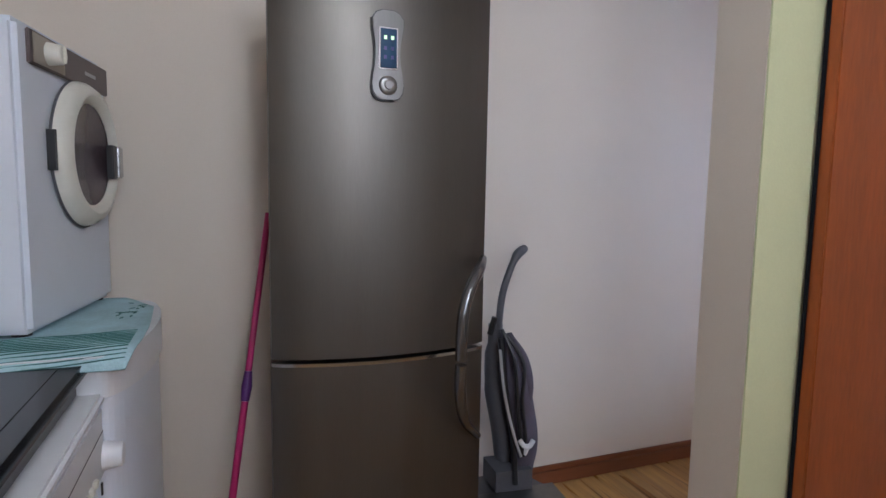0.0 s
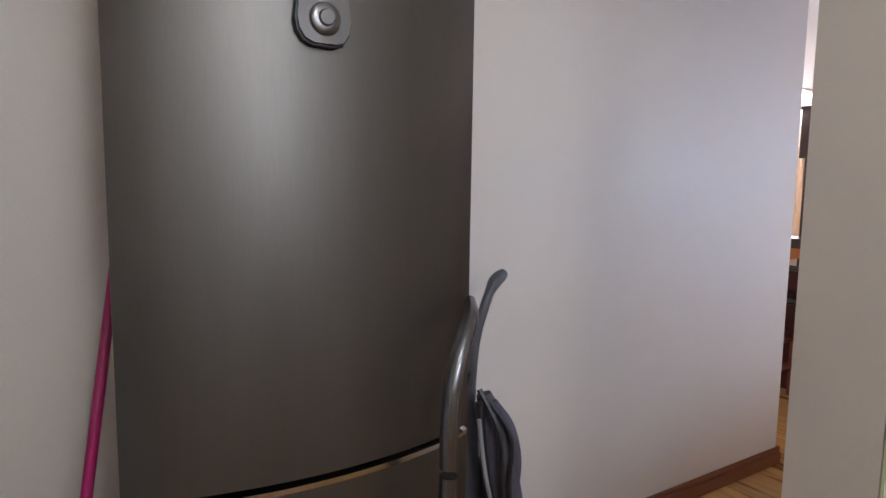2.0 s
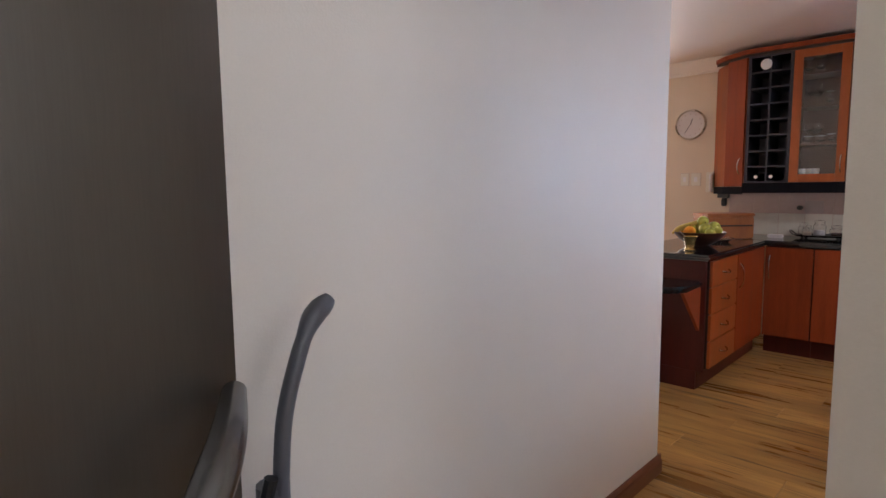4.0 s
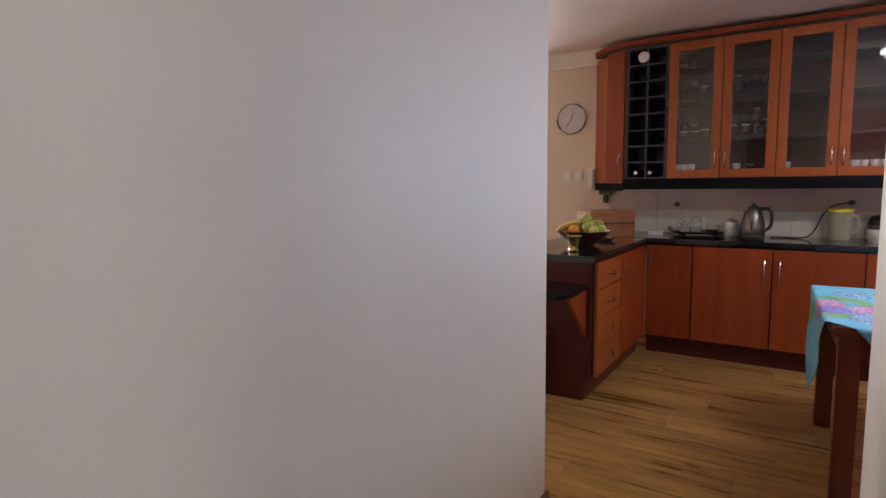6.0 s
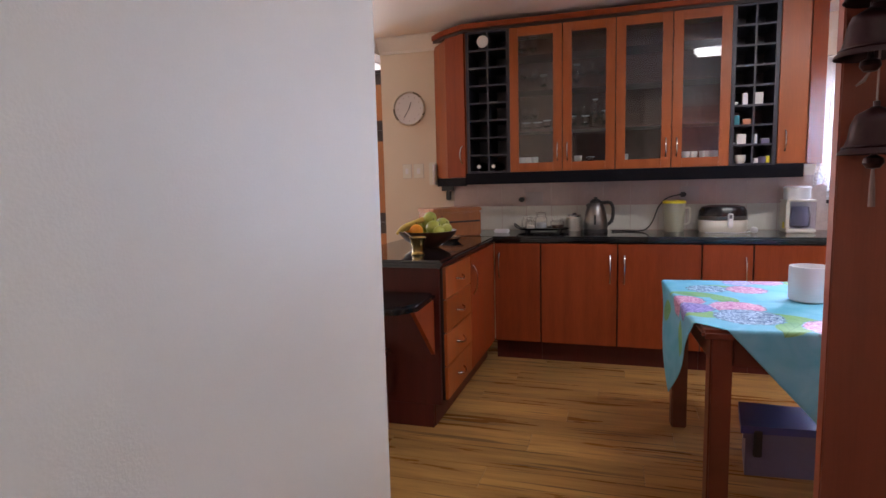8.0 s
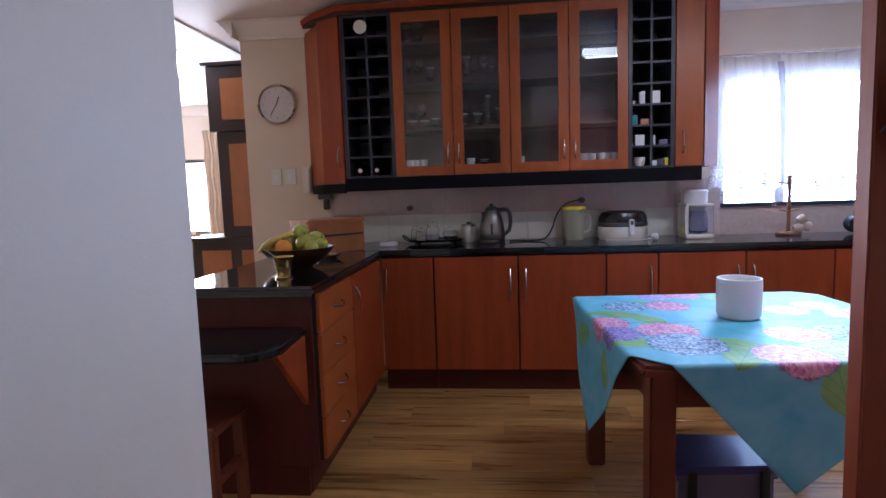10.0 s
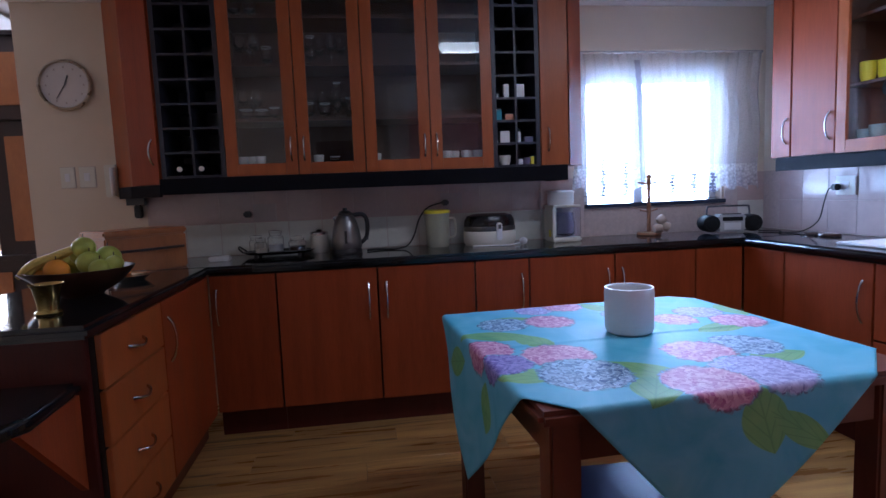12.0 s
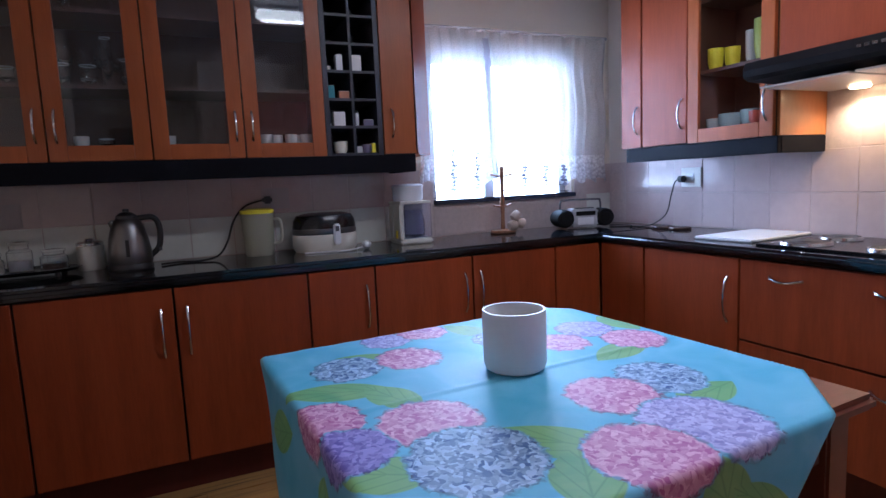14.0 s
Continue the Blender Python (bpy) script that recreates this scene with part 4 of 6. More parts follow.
part("body", box((FX0 + 0.075, FX1 - 0.006, FY + 0.063, 2.40, 0.0, 1.985)), GREY_PLASTIC, fridge, "dark grey cabinet sides", bevel=0.006)
part("upper_door", curved_front(0.853, 1.985, FY, 0.06, 0.062), STEEL_DARK, fridge, "brushed steel upper door", smooth=True, bevel=0.006)
low = part("lower_door", curved_front(0.06, 0.830, FY, 0.06, 0.062), STEEL_DARK, fridge, "brushed steel freezer door", smooth=True, bevel=0.006)
part("trim_strip", curved_front(0.8305, 0.841, FY - 0.002, 0.06, 0.055), CHROME, fridge, "bright strip between the doors", smooth=True)
up = curve_points([(0.880, 1.905, 1.145), (0.842, 1.845, 1.122), (0.795, 1.806, 1.07), (0.766, 1.790, 1.0), (0.757, 1.785, 0.92), (0.757, 1.785, 0.845)])
part("handle", tube(up, [0.012 + 0.007 * min(1, k / 8) for k in range(len(up))], 12), GREY_METAL, fridge, "long curved grey metal handle", smooth=True)
dn = curve_points([(0.757, 1.785, 0.828), (0.757, 1.787, 0.74), (0.785, 1.815, 0.635), (0.868, 1.89, 0.54)])
part("handle", tube(dn, [0.019 - 0.007 * max(0, k - 8) / 10 for k in range(len(dn))], 12), GREY_METAL, fridge, "long curved grey metal handle", smooth=True)


def outline(cx, cz, halves):
    """A closed shape upright: (height, half width) pairs from bottom to top."""
    return [(cx + w, cz + h) for h, w in halves] + [(cx - w, cz + h) for h, w in reversed(halves)]


def plate(points, y0, y1, bm=None):
    """An upright polygon in x and z, from y0 to y1."""
    bm = bm or bmesh.new()
    a, b = [bm.verts.new((x, y0, z)) for x, z in points], [bm.verts.new((x, y1, z)) for x, z in points]
    bm.faces.new(a), bm.faces.new(b)
    for i in range(len(points)):
        j = (i + 1) % len(points)
        bm.faces.new((a[i], a[j], b[j], b[i]))
    return bm


DX = 0.532
shape = [(-0.135, 0.02), (-0.128, 0.036), (-0.112, 0.046), (-0.09, 0.0495), (-0.06, 0.046), (-0.03, 0.0405), (0.0, 0.038), (0.03, 0.039), (0.06, 0.043), (0.09, 0.048), (0.112, 0.048), (0.13, 0.036), (0.138, 0.018)]
panel = part("control_panel", plate(outline(DX, 1.752, [(h * 0.92, w * 0.95) for h, w in shape]), 1.842, 1.872), STEEL, fridge, "waisted silver control panel", smooth=True, bevel=0.004)
part("panel_edge", plate(outline(DX, 1.752, [(h * 0.945, w * 1.01) for h, w in shape]), 1.849, 1.873), BLACK_PLASTIC, panel, "dark outline")
part("display", plate(outline(DX, 1.772, [(-0.055, 0.024), (0.055, 0.024)]), 1.838, 1.845), SCREEN, panel, "dark blue display", bevel=0.002)
part("display_frame", plate(outline(DX, 1.772, [(-0.059, 0.028), (0.059, 0.028)]), 1.840, 1.846), CHROME, panel, "bright display frame")
for k, (dx, dz) in enumerate(((-0.010, 0.03), (0.011, 0.03), (-0.010, 0.0), (0.011, 0.0), (-0.010, -0.025), (0.011, -0.025))):
    part("digit", plate(outline(DX + dx, 1.772 + dz, [(-0.005, 0.004), (0.005, 0.004)]), 1.8365, 1.8385), FACE_GREEN if k < 2 else BLUE_LID, panel)
part("dial", lathe([(0, 0.014), (0.012, 0.014), (0.014, 0.009), (0.02, 0.009), (0.026, 0.006), (0.028, 0)], (DX, 1.842, 1.668), 28, tilt=Matrix.Rotation(radians(90), 4, "X")), STEEL, panel, "round silver dial", smooth=True)

# ---- the two wooden doors ----
setting("wall_passage", box((2.40, 3.14, 0.40, 0.535, 0, CZ)), PAINT, "off-white wall stub carrying the open door", "wall")
swing = thing("door_2", (3.12, 0.95, 0), "reddish brown wooden door standing open beside the passage", "door", kind="structure")
part("leaf", box((3.10, 3.14, 0.54, 1.310, 0.008, 2.06)), PANTRY, swing, bevel=0.003)
part("hook", tube(curve_points([(3.098, 1.266, 1.80), (3.05, 1.266, 1.80), (3.035, 1.266, 1.815)]), 0.004, 8), BRASS, swing, "small brass hook", smooth=True)
part("hinge", box((3.085, 3.0995, 0.536, 0.56, 1.75, 1.85)), BRASS, swing, "brass hinge")
leaf = thing("door_1", (2.0, 1.27, 0), "varnished reddish brown wooden door standing open against the wall", "door", kind="structure")
part("leaf", box((1.597, 2.28, 1.262, 1.302, 0.01, 2.05)), DOOR_WOOD, leaf, bevel=0.004)
# no real frame: thin black strip painted in for the shaded gap beside the leaf
part("frame", box((1.590, 1.5962, 1.296, 1.306, 0.0, 2.10)), BLACK_TRIM, leaf)

# ---- lamps ----
tube_lamp = thing("ceiling_tube_lamp", (4.25, 0.45, CZ - 0.001), "white fluorescent tube lamp on the kitchen ceiling, lit", "ceiling lamp")
part("housing", box((4.20, 4.30, -0.14, 1.14, CZ - 0.03, CZ - 0.002)), WHITE_PLASTIC, tube_lamp, bevel=0.006)
part("diffuser", box((4.205, 4.295, -0.13, 1.13, CZ - 0.085, CZ - 0.031)), TUBE_LIGHT, tube_lamp, "glowing white diffuser", bevel=0.012)


def globe_lamp(x, y, r, mat, label):
    t = thing("globe_lamp", (x, y, CZ - 0.001), label, "ceiling lamp")
    part("holder", lathe([(0, 0), (0.06, 0), (0.06, -0.025), (0.045, -0.04), (0, -0.04)], (x, y, CZ - 0.002)), WHITE_PLASTIC, t, smooth=True)
    part("globe", ball((x, y, CZ - 0.04 - r * 0.9), r), mat, t, "glowing glass globe", smooth=True)
    return t


globe_lamp(0.32, 0.25, 0.07, LAUNDRY_BULB, "small glowing glass globe lamp on the laundry ceiling")
globe_lamp(6.69, 4.49, 0.09, BULB, "glowing glass globe lamp on the lounge ceiling")

# ---- kitchen window and curtain ----
win = thing("window_1", (WX + 0.08, 0.02, 1.085), "white framed kitchen window behind a net curtain", "window", kind="structure")
part("window_frame", box((WX + 0.06, WX + 0.10, -0.558, -0.51, 1.087, 1.928), (WX + 0.06, WX + 0.10, 0.355, 0.403, 1.087, 1.928), (WX + 0.06, WX + 0.10, -0.509, 0.354, 1.087, 1.106), (WX + 0.06, WX + 0.10, -0.509, 0.354, 1.885, 1.928)), WHITE_PLASTIC, win, bevel=0.003)
part("mullion", box((WX + 0.062, WX + 0.098, -0.03, 0.03, 1.1065, 1.8845)), WHITE_PLASTIC, win, bevel=0.003)
for y0, y1 in ((-0.509, -0.021), (0.021, 0.354)):
    pane = part("pane", box((WX + 0.076, WX + 0.081, y0, y1, 1.1065, 1.8845)), PANE, win)
    pane.visible_shadow = False
part("window_sill", box((WX - 0.030, WX + 0.059, -0.575, 0.404, 1.0862, 1.112)), SILL, win, "dark glossy sill", bevel=0.003)
blind = thing("window_blind", (WX + 0.03, -0.5, 1.10), "few dark slats of a raised blind at the sill", "blind")
for k in range(4):
    part("slat", box((WX + 0.02, WX + 0.045, -0.555, -0.43, 1.12 + 0.042 * k, 1.124 + 0.042 * k)), GREY_PLASTIC, blind)
    part("slat", box((WX + 0.02, WX + 0.045, 0.24, 0.40, 1.12 + 0.042 * k, 1.124 + 0.042 * k)), GREY_PLASTIC, blind)
part("cord", tube([(WX + 0.01, -0.42, 1.09), (WX + 0.01, -0.42, 1.45)], 0.003, 6), GREY_PLASTIC, blind)


def curtain(name, y0, y1, top, bottom, x, mat, hem_mat, label, waves, amp, scallop):
    t = thing(name, (x, (y0 + y1) / 2, bottom), label, "curtain")
    n, m = 150, 24
    for kind, z_hi, z_lo, mt in (("net", top, bottom + 0.15, mat), ("hem", bottom + 0.15, bottom, hem_mat)):
        bm = bmesh.new()
        rows = []
        for j in range(m + 1):
            row = []
            for i in range(n + 1):
                s = i / n
                y = y0 + (y1 - y0) * s
                z = z_hi + (z_lo - z_hi) * j / m
                if kind == "hem":
                    z += scallop * abs(math.sin(math.pi * s * 13)) * (j / m) ** 2 - 0.03 * s * (j / m)
                a = amp * (0.5 + 0.5 * (top - z) / (top - bottom)) * (1 + 3.0 * max(0, s - 0.72))
                xx = x + a * math.sin(2 * math.pi * waves * s + 0.8 * math.sin(9 * s)) + 0.3 * a * math.sin(2 * math.pi * waves * 2.3 * s + z * 2)
                row.append(bm.verts.new((xx, y + 0.01 * math.sin(12 * z + 5 * s), z)))
            rows.append(row)
        for j in range(m):
            for i in range(n):
                bm.faces.new((rows[j][i], rows[j][i + 1], rows[j + 1][i + 1], rows[j + 1][i]))
        part(kind, bm, mt, t, "patterned lace hem" if kind == "hem" else "sheer white net", smooth=True)
    return t


cur = curtain("net_curtain", 0.495, -0.785, 2.055, 1.19, 6.105, NET, LACE, "sheer white net curtain with a lace hem across the window", 17, 0.016, 0.035)
part("heading", tube([(6.105, 0.495, 2.055), (6.105, -0.80, 2.055)], 0.009, 8), NET, cur, "gathered heading on a wire", smooth=True)

edge = [(6.075 + 0.006 * math.sin(9 * k), 0.085 - 0.04 * (k / 24) ** 0.7, 2.0 - 0.78 * k / 24) for k in range(25)]
bm = bmesh.new()
strip = [[bm.verts.new((x - 0.008 * abs(w), y + 0.019 * w, z)) for w in (-1, -0.4, 0.4, 1)] for x, y, z in edge]
for a, b in zip(strip, strip[1:]):
    for i in range(3):
        bm.faces.new((a[i], a[i + 1], b[i + 1], b[i]))
part("edging", bm, DOTTED, cur, "dotted lace edge where the two nets meet", smooth=True)
for k, y in enumerate((0.31, 0.155, -0.16, -0.31, -0.44)):
    bm = bmesh.new()
    count = 11 if y > 0 else 6
    leaves = []
    for j in range(4 * count + 1):
        beat = j / 4
        r = (0.024 - 0.0011 * beat + 0.006 * math.sin(2.1 * beat + k)) * (0.16 + 0.84 * abs(math.sin(math.pi * beat)) ** 0.6)
        yc = y + 0.006 * math.sin(1.7 * beat + k)
        zc = 1.155 + 0.0215 * beat
        leaves.append([bm.verts.new((6.08 + 0.004 * math.sin(k), yc + r * w, zc + 0.004 * abs(w))) for w in (-1, 0, 1)])
    for a, b in zip(leaves, leaves[1:]):
        for i in range(2):
            bm.faces.new((a[i], a[i + 1], b[i + 1], b[i]))
    part("motif", bm, EDGING, cur, "woven lace motif")

# ---- wall fittings ----
clock = thing("wall_clock", (WX, 3.425, 1.905), "round chrome wall clock with white face", "clock")
face_turn = Matrix.Rotation(radians(-90), 4, "Y")
part("rim", lathe([(0.124, 0.0), (0.138, 0.004), (0.141, 0.02), (0.137, 0.034), (0.130, 0.037), (0.125, 0.026)], (WX - 0.001, 3.425, 1.905), 48, tilt=face_turn), CLOCK_RIM, clock, "wide chrome rim", smooth=True)
part("face", lathe([(0, 0.018), (0.1255, 0.018), (0.1255, 0.004), (0, 0.004)], (WX - 0.001, 3.425, 1.905), 48, tilt=face_turn), CLOCK_FACE, clock, "white dial")
for k in range(12):
    a = k * math.pi / 6
    part("mark", box((WX - 0.0215, WX - 0.0195, 3.425 + 0.098 * math.sin(a) - 0.003, 3.425 + 0.098 * math.sin(a) + 0.003, 1.905 + 0.098 * math.cos(a) - 0.005, 1.905 + 0.098 * math.cos(a) + 0.005)), SOCKET, clock)
for a, ln, r in ((radians(-20), 0.055, 0.0035), (radians(147), 0.088, 0.0025)):
    part("pointer", tube([(WX - 0.024, 3.425, 1.905), (WX - 0.024, 3.425 + ln * math.sin(a), 1.905 + ln * math.cos(a))], r, 6), GREY_PLASTIC, clock)


def wall_plate(at_point, normal, w, h, label, plug=None):
    """A white switch or socket plate; normal is '-x' or '+y'."""
    x, y, z = at_point
    t = thing("wall_socket" if plug is not None else "light_switch", at_point, label, "socket" if plug is not None else "switch")
    if normal == "-x":
        sp = lambda u0, u1, d0, d1, z0, z1: (x - d1, x - d0, y + u0, y + u1, z + z0, z + z1)
    else:
        sp = lambda u0, u1, d0, d1, z0, z1: (x + u0, x + u1, y + d0, y + d1, z + z0, z + z1)
    # slightly larger greyish plate draws a shadow line round the white one
    part("backing", box(sp(-w / 2 - 0.002, w / 2 + 0.002, 0, 0.003, -h / 2 - 0.002, h / 2 + 0.002)), SOCKET, t, "thin greyish back rim, the plate's shadow edge put into its colour")
    part("plate", box(sp(-w / 2, w / 2, 0.0031, 0.0092, -h / 2, h / 2)), SOCKET if plug and normal == "-x" else OFFWHITE, t, bevel=0.0025)
    part("rocker", box(sp(-w * 0.18, w * 0.18, 0.0095, 0.014, -h * 0.2, h * 0.2)), SOCKET if plug and normal == "-x" else WHITE_PLASTIC, t, bevel=0.002)
    if plug:
        part("plug", box(sp(plug[0] - 0.022, plug[0] + 0.022, 0.0145, 0.055, plug[1] - 0.018, plug[1] + 0.018)), BLACK_PLASTIC, t, "black plug pushed in", bevel=0.008)
    return t


wall_plate((WX - 0.001, 3.465, 1.395), "-x", 0.075, 0.115, "white light switch on the clock wall")
wall_plate((WX - 0.001, 3.362, 1.395), "-x", 0.085, 0.115, "white light switch with two rockers on the clock wall")
wall_plate((WX - 0.0085, 1.275, 1.17), "-x", 0.13, 0.10, "white wall socket with a black plug above the jug", (0.045, -0.005))
wall_plate((WX - 0.0085, 2.40, 1.15), "-x", 0.13, 0.10, "white wall socket with a black plug above the jars", (0.095, -0.005))
wall_plate((5.487, -0.8605, 1.178), "+y", 0.135, 0.105, "white wall socket with a black plug over the worktop", (0.038, -0.008))
phone = thing("intercom", (WX - 0.03, 3.235, 1.35), "white intercom handset on the kitchen wall", "intercom")
part("base", box((WX - 0.03, WX - 0.001, 3.20, 3.265, 1.275, 1.46)), OFFWHITE, phone, bevel=0.006)
part("handset", tube(curve_points([(WX - 0.045, 3.215, 1.44), (WX - 0.055, 3.213, 1.36), (WX - 0.045, 3.215, 1.285)]), 0.014, 8), WHITE_PLASTIC, phone, smooth=True)
hook = thing("dark_bracket", (6.09, 3.1, 1.2), "small dark bracket below the end cabinet", "bracket")
part("body", prism([(6.06, 3.04), (6.16, 3.06), (6.16, 3.16), (6.08, 3.14)], 1.225, 1.30), BLACK_PLASTIC, hook, bevel=0.006)
part("arm", box((6.11, 6.16, 3.08, 3.115, 1.15, 1.2245)), BLACK_PLASTIC, hook, bevel=0.006)

# ---- things on the worktop ----
W = 0.9055


def cable(name, pts, label, r=0.0035):
    return tagged(part(name, tube(curve_points(pts, 8), r, 6), RUBBER, None, smooth=True), label, "cable")


bread = thing("bread_bin", (5.63, 2.93, W), "orange wooden bread bin with a dark lid edge", "bread bin")
turn = Matrix.Translation((5.64, 2.945, 0)) @ Matrix.Rotation(radians(48), 4, "Z")


part("body", turned(box((-0.115, 0.115, -0.20, 0.20, W, W + 0.175)), turn), ORANGE_WOOD, bread, bevel=0.008)
part("lid", turned(box((-0.12, 0.12, -0.205, 0.205, W + 0.176, W + 0.205)), turn), ORANGE_WOOD, bread, bevel=0.008)
part("front_rail", turned(box((-0.124, -0.1155, -0.18, 0.18, W + 0.10, W + 0.112)), turn), DARK_WOOD, bread)
small = thing("adapter_box", (5.86, 2.60, W), "small white plastic box with a lead", "adapter")
part("body", box((5.83, 5.89, 2.55, 2.66, W, W + 0.028)), WHITE_PLASTIC, small, bevel=0.006)
dish = thing("glass_dish", (5.25, 2.83, W), "shallow clear glass dish on the peninsula", "dish")
part("body", lathe([(0, 0), (0.05, 0), (0.085, 0.03), (0.09, 0.032), (0.055, 0.008), (0, 0.006)], (5.25, 2.83, W)), CLEAR, dish, smooth=True)
kettle = thing("kettle", (5.94, 1.925, W), "brushed steel electric kettle with black handle", "kettle")
part("base", lathe([(0, 0), (0.086, 0), (0.088, 0.012), (0.082, 0.026), (0, 0.026)], (5.94, 1.925, W), 32), BLACK_PLASTIC, kettle, "black power base", smooth=True)
part("body", lathe([(0, 0.0265), (0.084, 0.0265), (0.088, 0.036), (0.084, 0.08), (0.076, 0.13), (0.065, 0.175), (0.054, 0.203), (0.043, 0.216), (0, 0.217)], (5.94, 1.925, W), 36), STEEL, kettle, smooth=True)
part("lid", lathe([(0.041, 0.2155), (0.04, 0.228), (0.025, 0.24), (0.012, 0.244), (0.013, 0.256), (0, 0.258)], (5.94, 1.925, W), 24), BLACK_PLASTIC, kettle, smooth=True)
part("handle", tube(curve_points([(5.94, 1.885, W + 0.215), (5.94, 1.825, W + 0.215), (5.94, 1.803, W + 0.17), (5.94, 1.81, W + 0.09), (5.94, 1.847, W + 0.05)]), 0.0125, 10), BLACK_PLASTIC, kettle, smooth=True)
part("spout", tube([(5.935, 1.968, W + 0.180), (5.93, 1.985, W + 0.208)], [0.020, 0.012], 10), STEEL, kettle, "short pouring lip", smooth=True)
part("switch", box((5.925, 5.955, 1.800, 1.812, W + 0.07, W + 0.085)), GREY_PLASTIC, kettle, "small grey switch")
part("water_gauge", box((5.853, 5.858, 1.918, 1.932, W + 0.06, W + 0.13)), BLACK_PLASTIC, kettle, "narrow dark gauge")
cable("kettle_cable", [(5.96, 1.81, W + 0.006), (5.99, 1.74, W + 0.005), (5.97, 1.64, W + 0.005), (6.0, 1.57, W + 0.02), (6.03, 1.525, W + 0.08), (6.06, 1.49, W + 0.17), (6.09, 1.43, W + 0.235), (6.11, 1.335, W + 0.262)], "black kettle cable running up to the socket", 0.005)
jug = thing("plastic_jug", (6.02, 1.385, W), "tall frosted plastic jug with yellow lid", "jug")
part("body", lathe([(0, 0), (0.062, 0), (0.066, 0.01), (0.074, 0.205), (0.071, 0.205), (0.062, 0.012), (0, 0.01)], (6.02, 1.385, W), 28), FROST, jug, "frosted clear body", smooth=True)
part("lid", lathe([(0, 0.222), (0.06, 0.222), (0.078, 0.217), (0.078, 0.200), (0.0745, 0.200), (0.0745, 0.2055), (0, 0.2055)], (6.02, 1.385, W), 28), YELLOW_PLASTIC, jug, "yellow lid", smooth=True)
part("handle", tube(curve_points([(6.0, 1.318, W + 0.17), (5.99, 1.285, W + 0.16), (5.99, 1.285, W + 0.07), (6.0, 1.322, W + 0.05)]), 0.007, 8), FROST, jug, smooth=True)
fry = thing("deep_fryer", (5.99, 1.075, W), "white deep fryer with a dark domed lid", "fryer")


def oval(prof, at, sx, sy, seg=36):
    bm = lathe(prof, (0, 0, 0), seg)
    bm.transform(Matrix.Translation(at) @ Matrix.Diagonal((sx, sy, 1, 1)))
    return bm


part("body", oval([(0, 0), (0.92, 0), (1.0, 0.02), (1.0, 0.075), (0.97, 0.085), (0, 0.085)], (5.99, 1.075, W), 0.125, 0.158), OFFWHITE, fry, "white lower body", smooth=True)
part("band", oval([(0.985, 0.0855), (1.0, 0.09), (0.99, 0.112), (0, 0.112)], (5.99, 1.075, W), 0.125, 0.158), STEEL, fry, "grey band", smooth=True)
part("lid", oval([(0.98, 0.1125), (0.95, 0.15), (0.85, 0.175), (0.6, 0.185), (0, 0.187)], (5.99, 1.075, W), 0.125, 0.158), BLACK_LID, fry, "dark shiny domed lid", smooth=True)
part("handle", box((5.845, 5.865, 1.03, 1.063, W + 0.035, W + 0.135)), WHITE_PLASTIC, fry, "white front handle", bevel=0.006)
part("latch", box((5.841, 5.8445, 1.038, 1.055, W + 0.10, W + 0.125)), GREY_PLASTIC, fry)
plug = thing("loose_plug", (5.87, 0.90, W), "white plug lying on the worktop", "plug")
part("body", ball((5.87, 0.90, W + 0.022), 0.024, (1, 1, 0.9)), WHITE_PLASTIC, plug, smooth=True)
part("lead", tube(curve_points([(5.87, 0.92, W + 0.012), (5.84, 1.0, W + 0.004), (5.86, 1.1, W + 0.004), (5.88, 1.2, W + 0.004)]), 0.004, 6), WHITE_PLASTIC, plug, smooth=True)
cof = thing("coffee_maker", (6.0, 0.625, W), "white filter coffee maker with a tinted jug", "coffee maker")
part("base", box((5.88, 6.07, 0.535, 0.71, W, W + 0.026)), OFFWHITE, cof, bevel=0.008)
part("tower", box((6.01, 6.075, 0.538, 0.707, W + 0.0265, W + 0.205)), OFFWHITE, cof, bevel=0.008)
part("side_post", box((5.90, 6.009, 0.686, 0.708, W + 0.0265, W + 0.205)), OFFWHITE, cof, bevel=0.005)
part("collar", box((5.885, 6.075, 0.536, 0.709, W + 0.2055, W + 0.218)), OFFWHITE, cof, bevel=0.005)
part("top", lathe([(0, 0.2185), (0.074, 0.2185), (0.079, 0.23), (0.079, 0.285), (0.083, 0.29), (0.083, 0.297), (0.07, 0.306), (0, 0.308)], (5.985, 0.628, W), 32), WHITE_PLASTIC, cof, "round white filter housing", smooth=True)
part("shield", box((5.892, 5.90, 0.538, 0.685, W + 0.03, W + 0.203)), BLUE_FROST, cof, "lilac tinted plastic shield", bevel=0.002)
part("jug", lathe([(0, 0), (0.048, 0), (0.058, 0.02), (0.06, 0.08), (0.05, 0.13), (0.052, 0.145), (0.048, 0.145), (0.046, 0.13), (0.055, 0.08), (0.053, 0.02), (0, 0.006)], (5.963, 0.612, W + 0.027), 28), BLUE_FROST, cof, "blue tinted jug", smooth=True)
part("switch", box((5.94, 5.96, 0.7085, 0.714, W + 0.03, W + 0.07)), YELLOW_PLASTIC, cof, "small yellow label")
can = thing("canister", (6.06, 2.085, W), "pale canister with metal lid", "canister")
part("body", lathe([(0, 0), (0.05, 0), (0.052, 0.006), (0.052, 0.105), (0, 0.105)], (6.06, 2.085, W), 28), OFFWHITE, can, smooth=True)
part("lid", lathe([(0.0525, 0.1055), (0.0525, 0.117), (0.045, 0.123), (0.02, 0.125), (0.015, 0.135), (0, 0.136)], (6.06, 2.085, W), 28), CHROME, can, smooth=True)
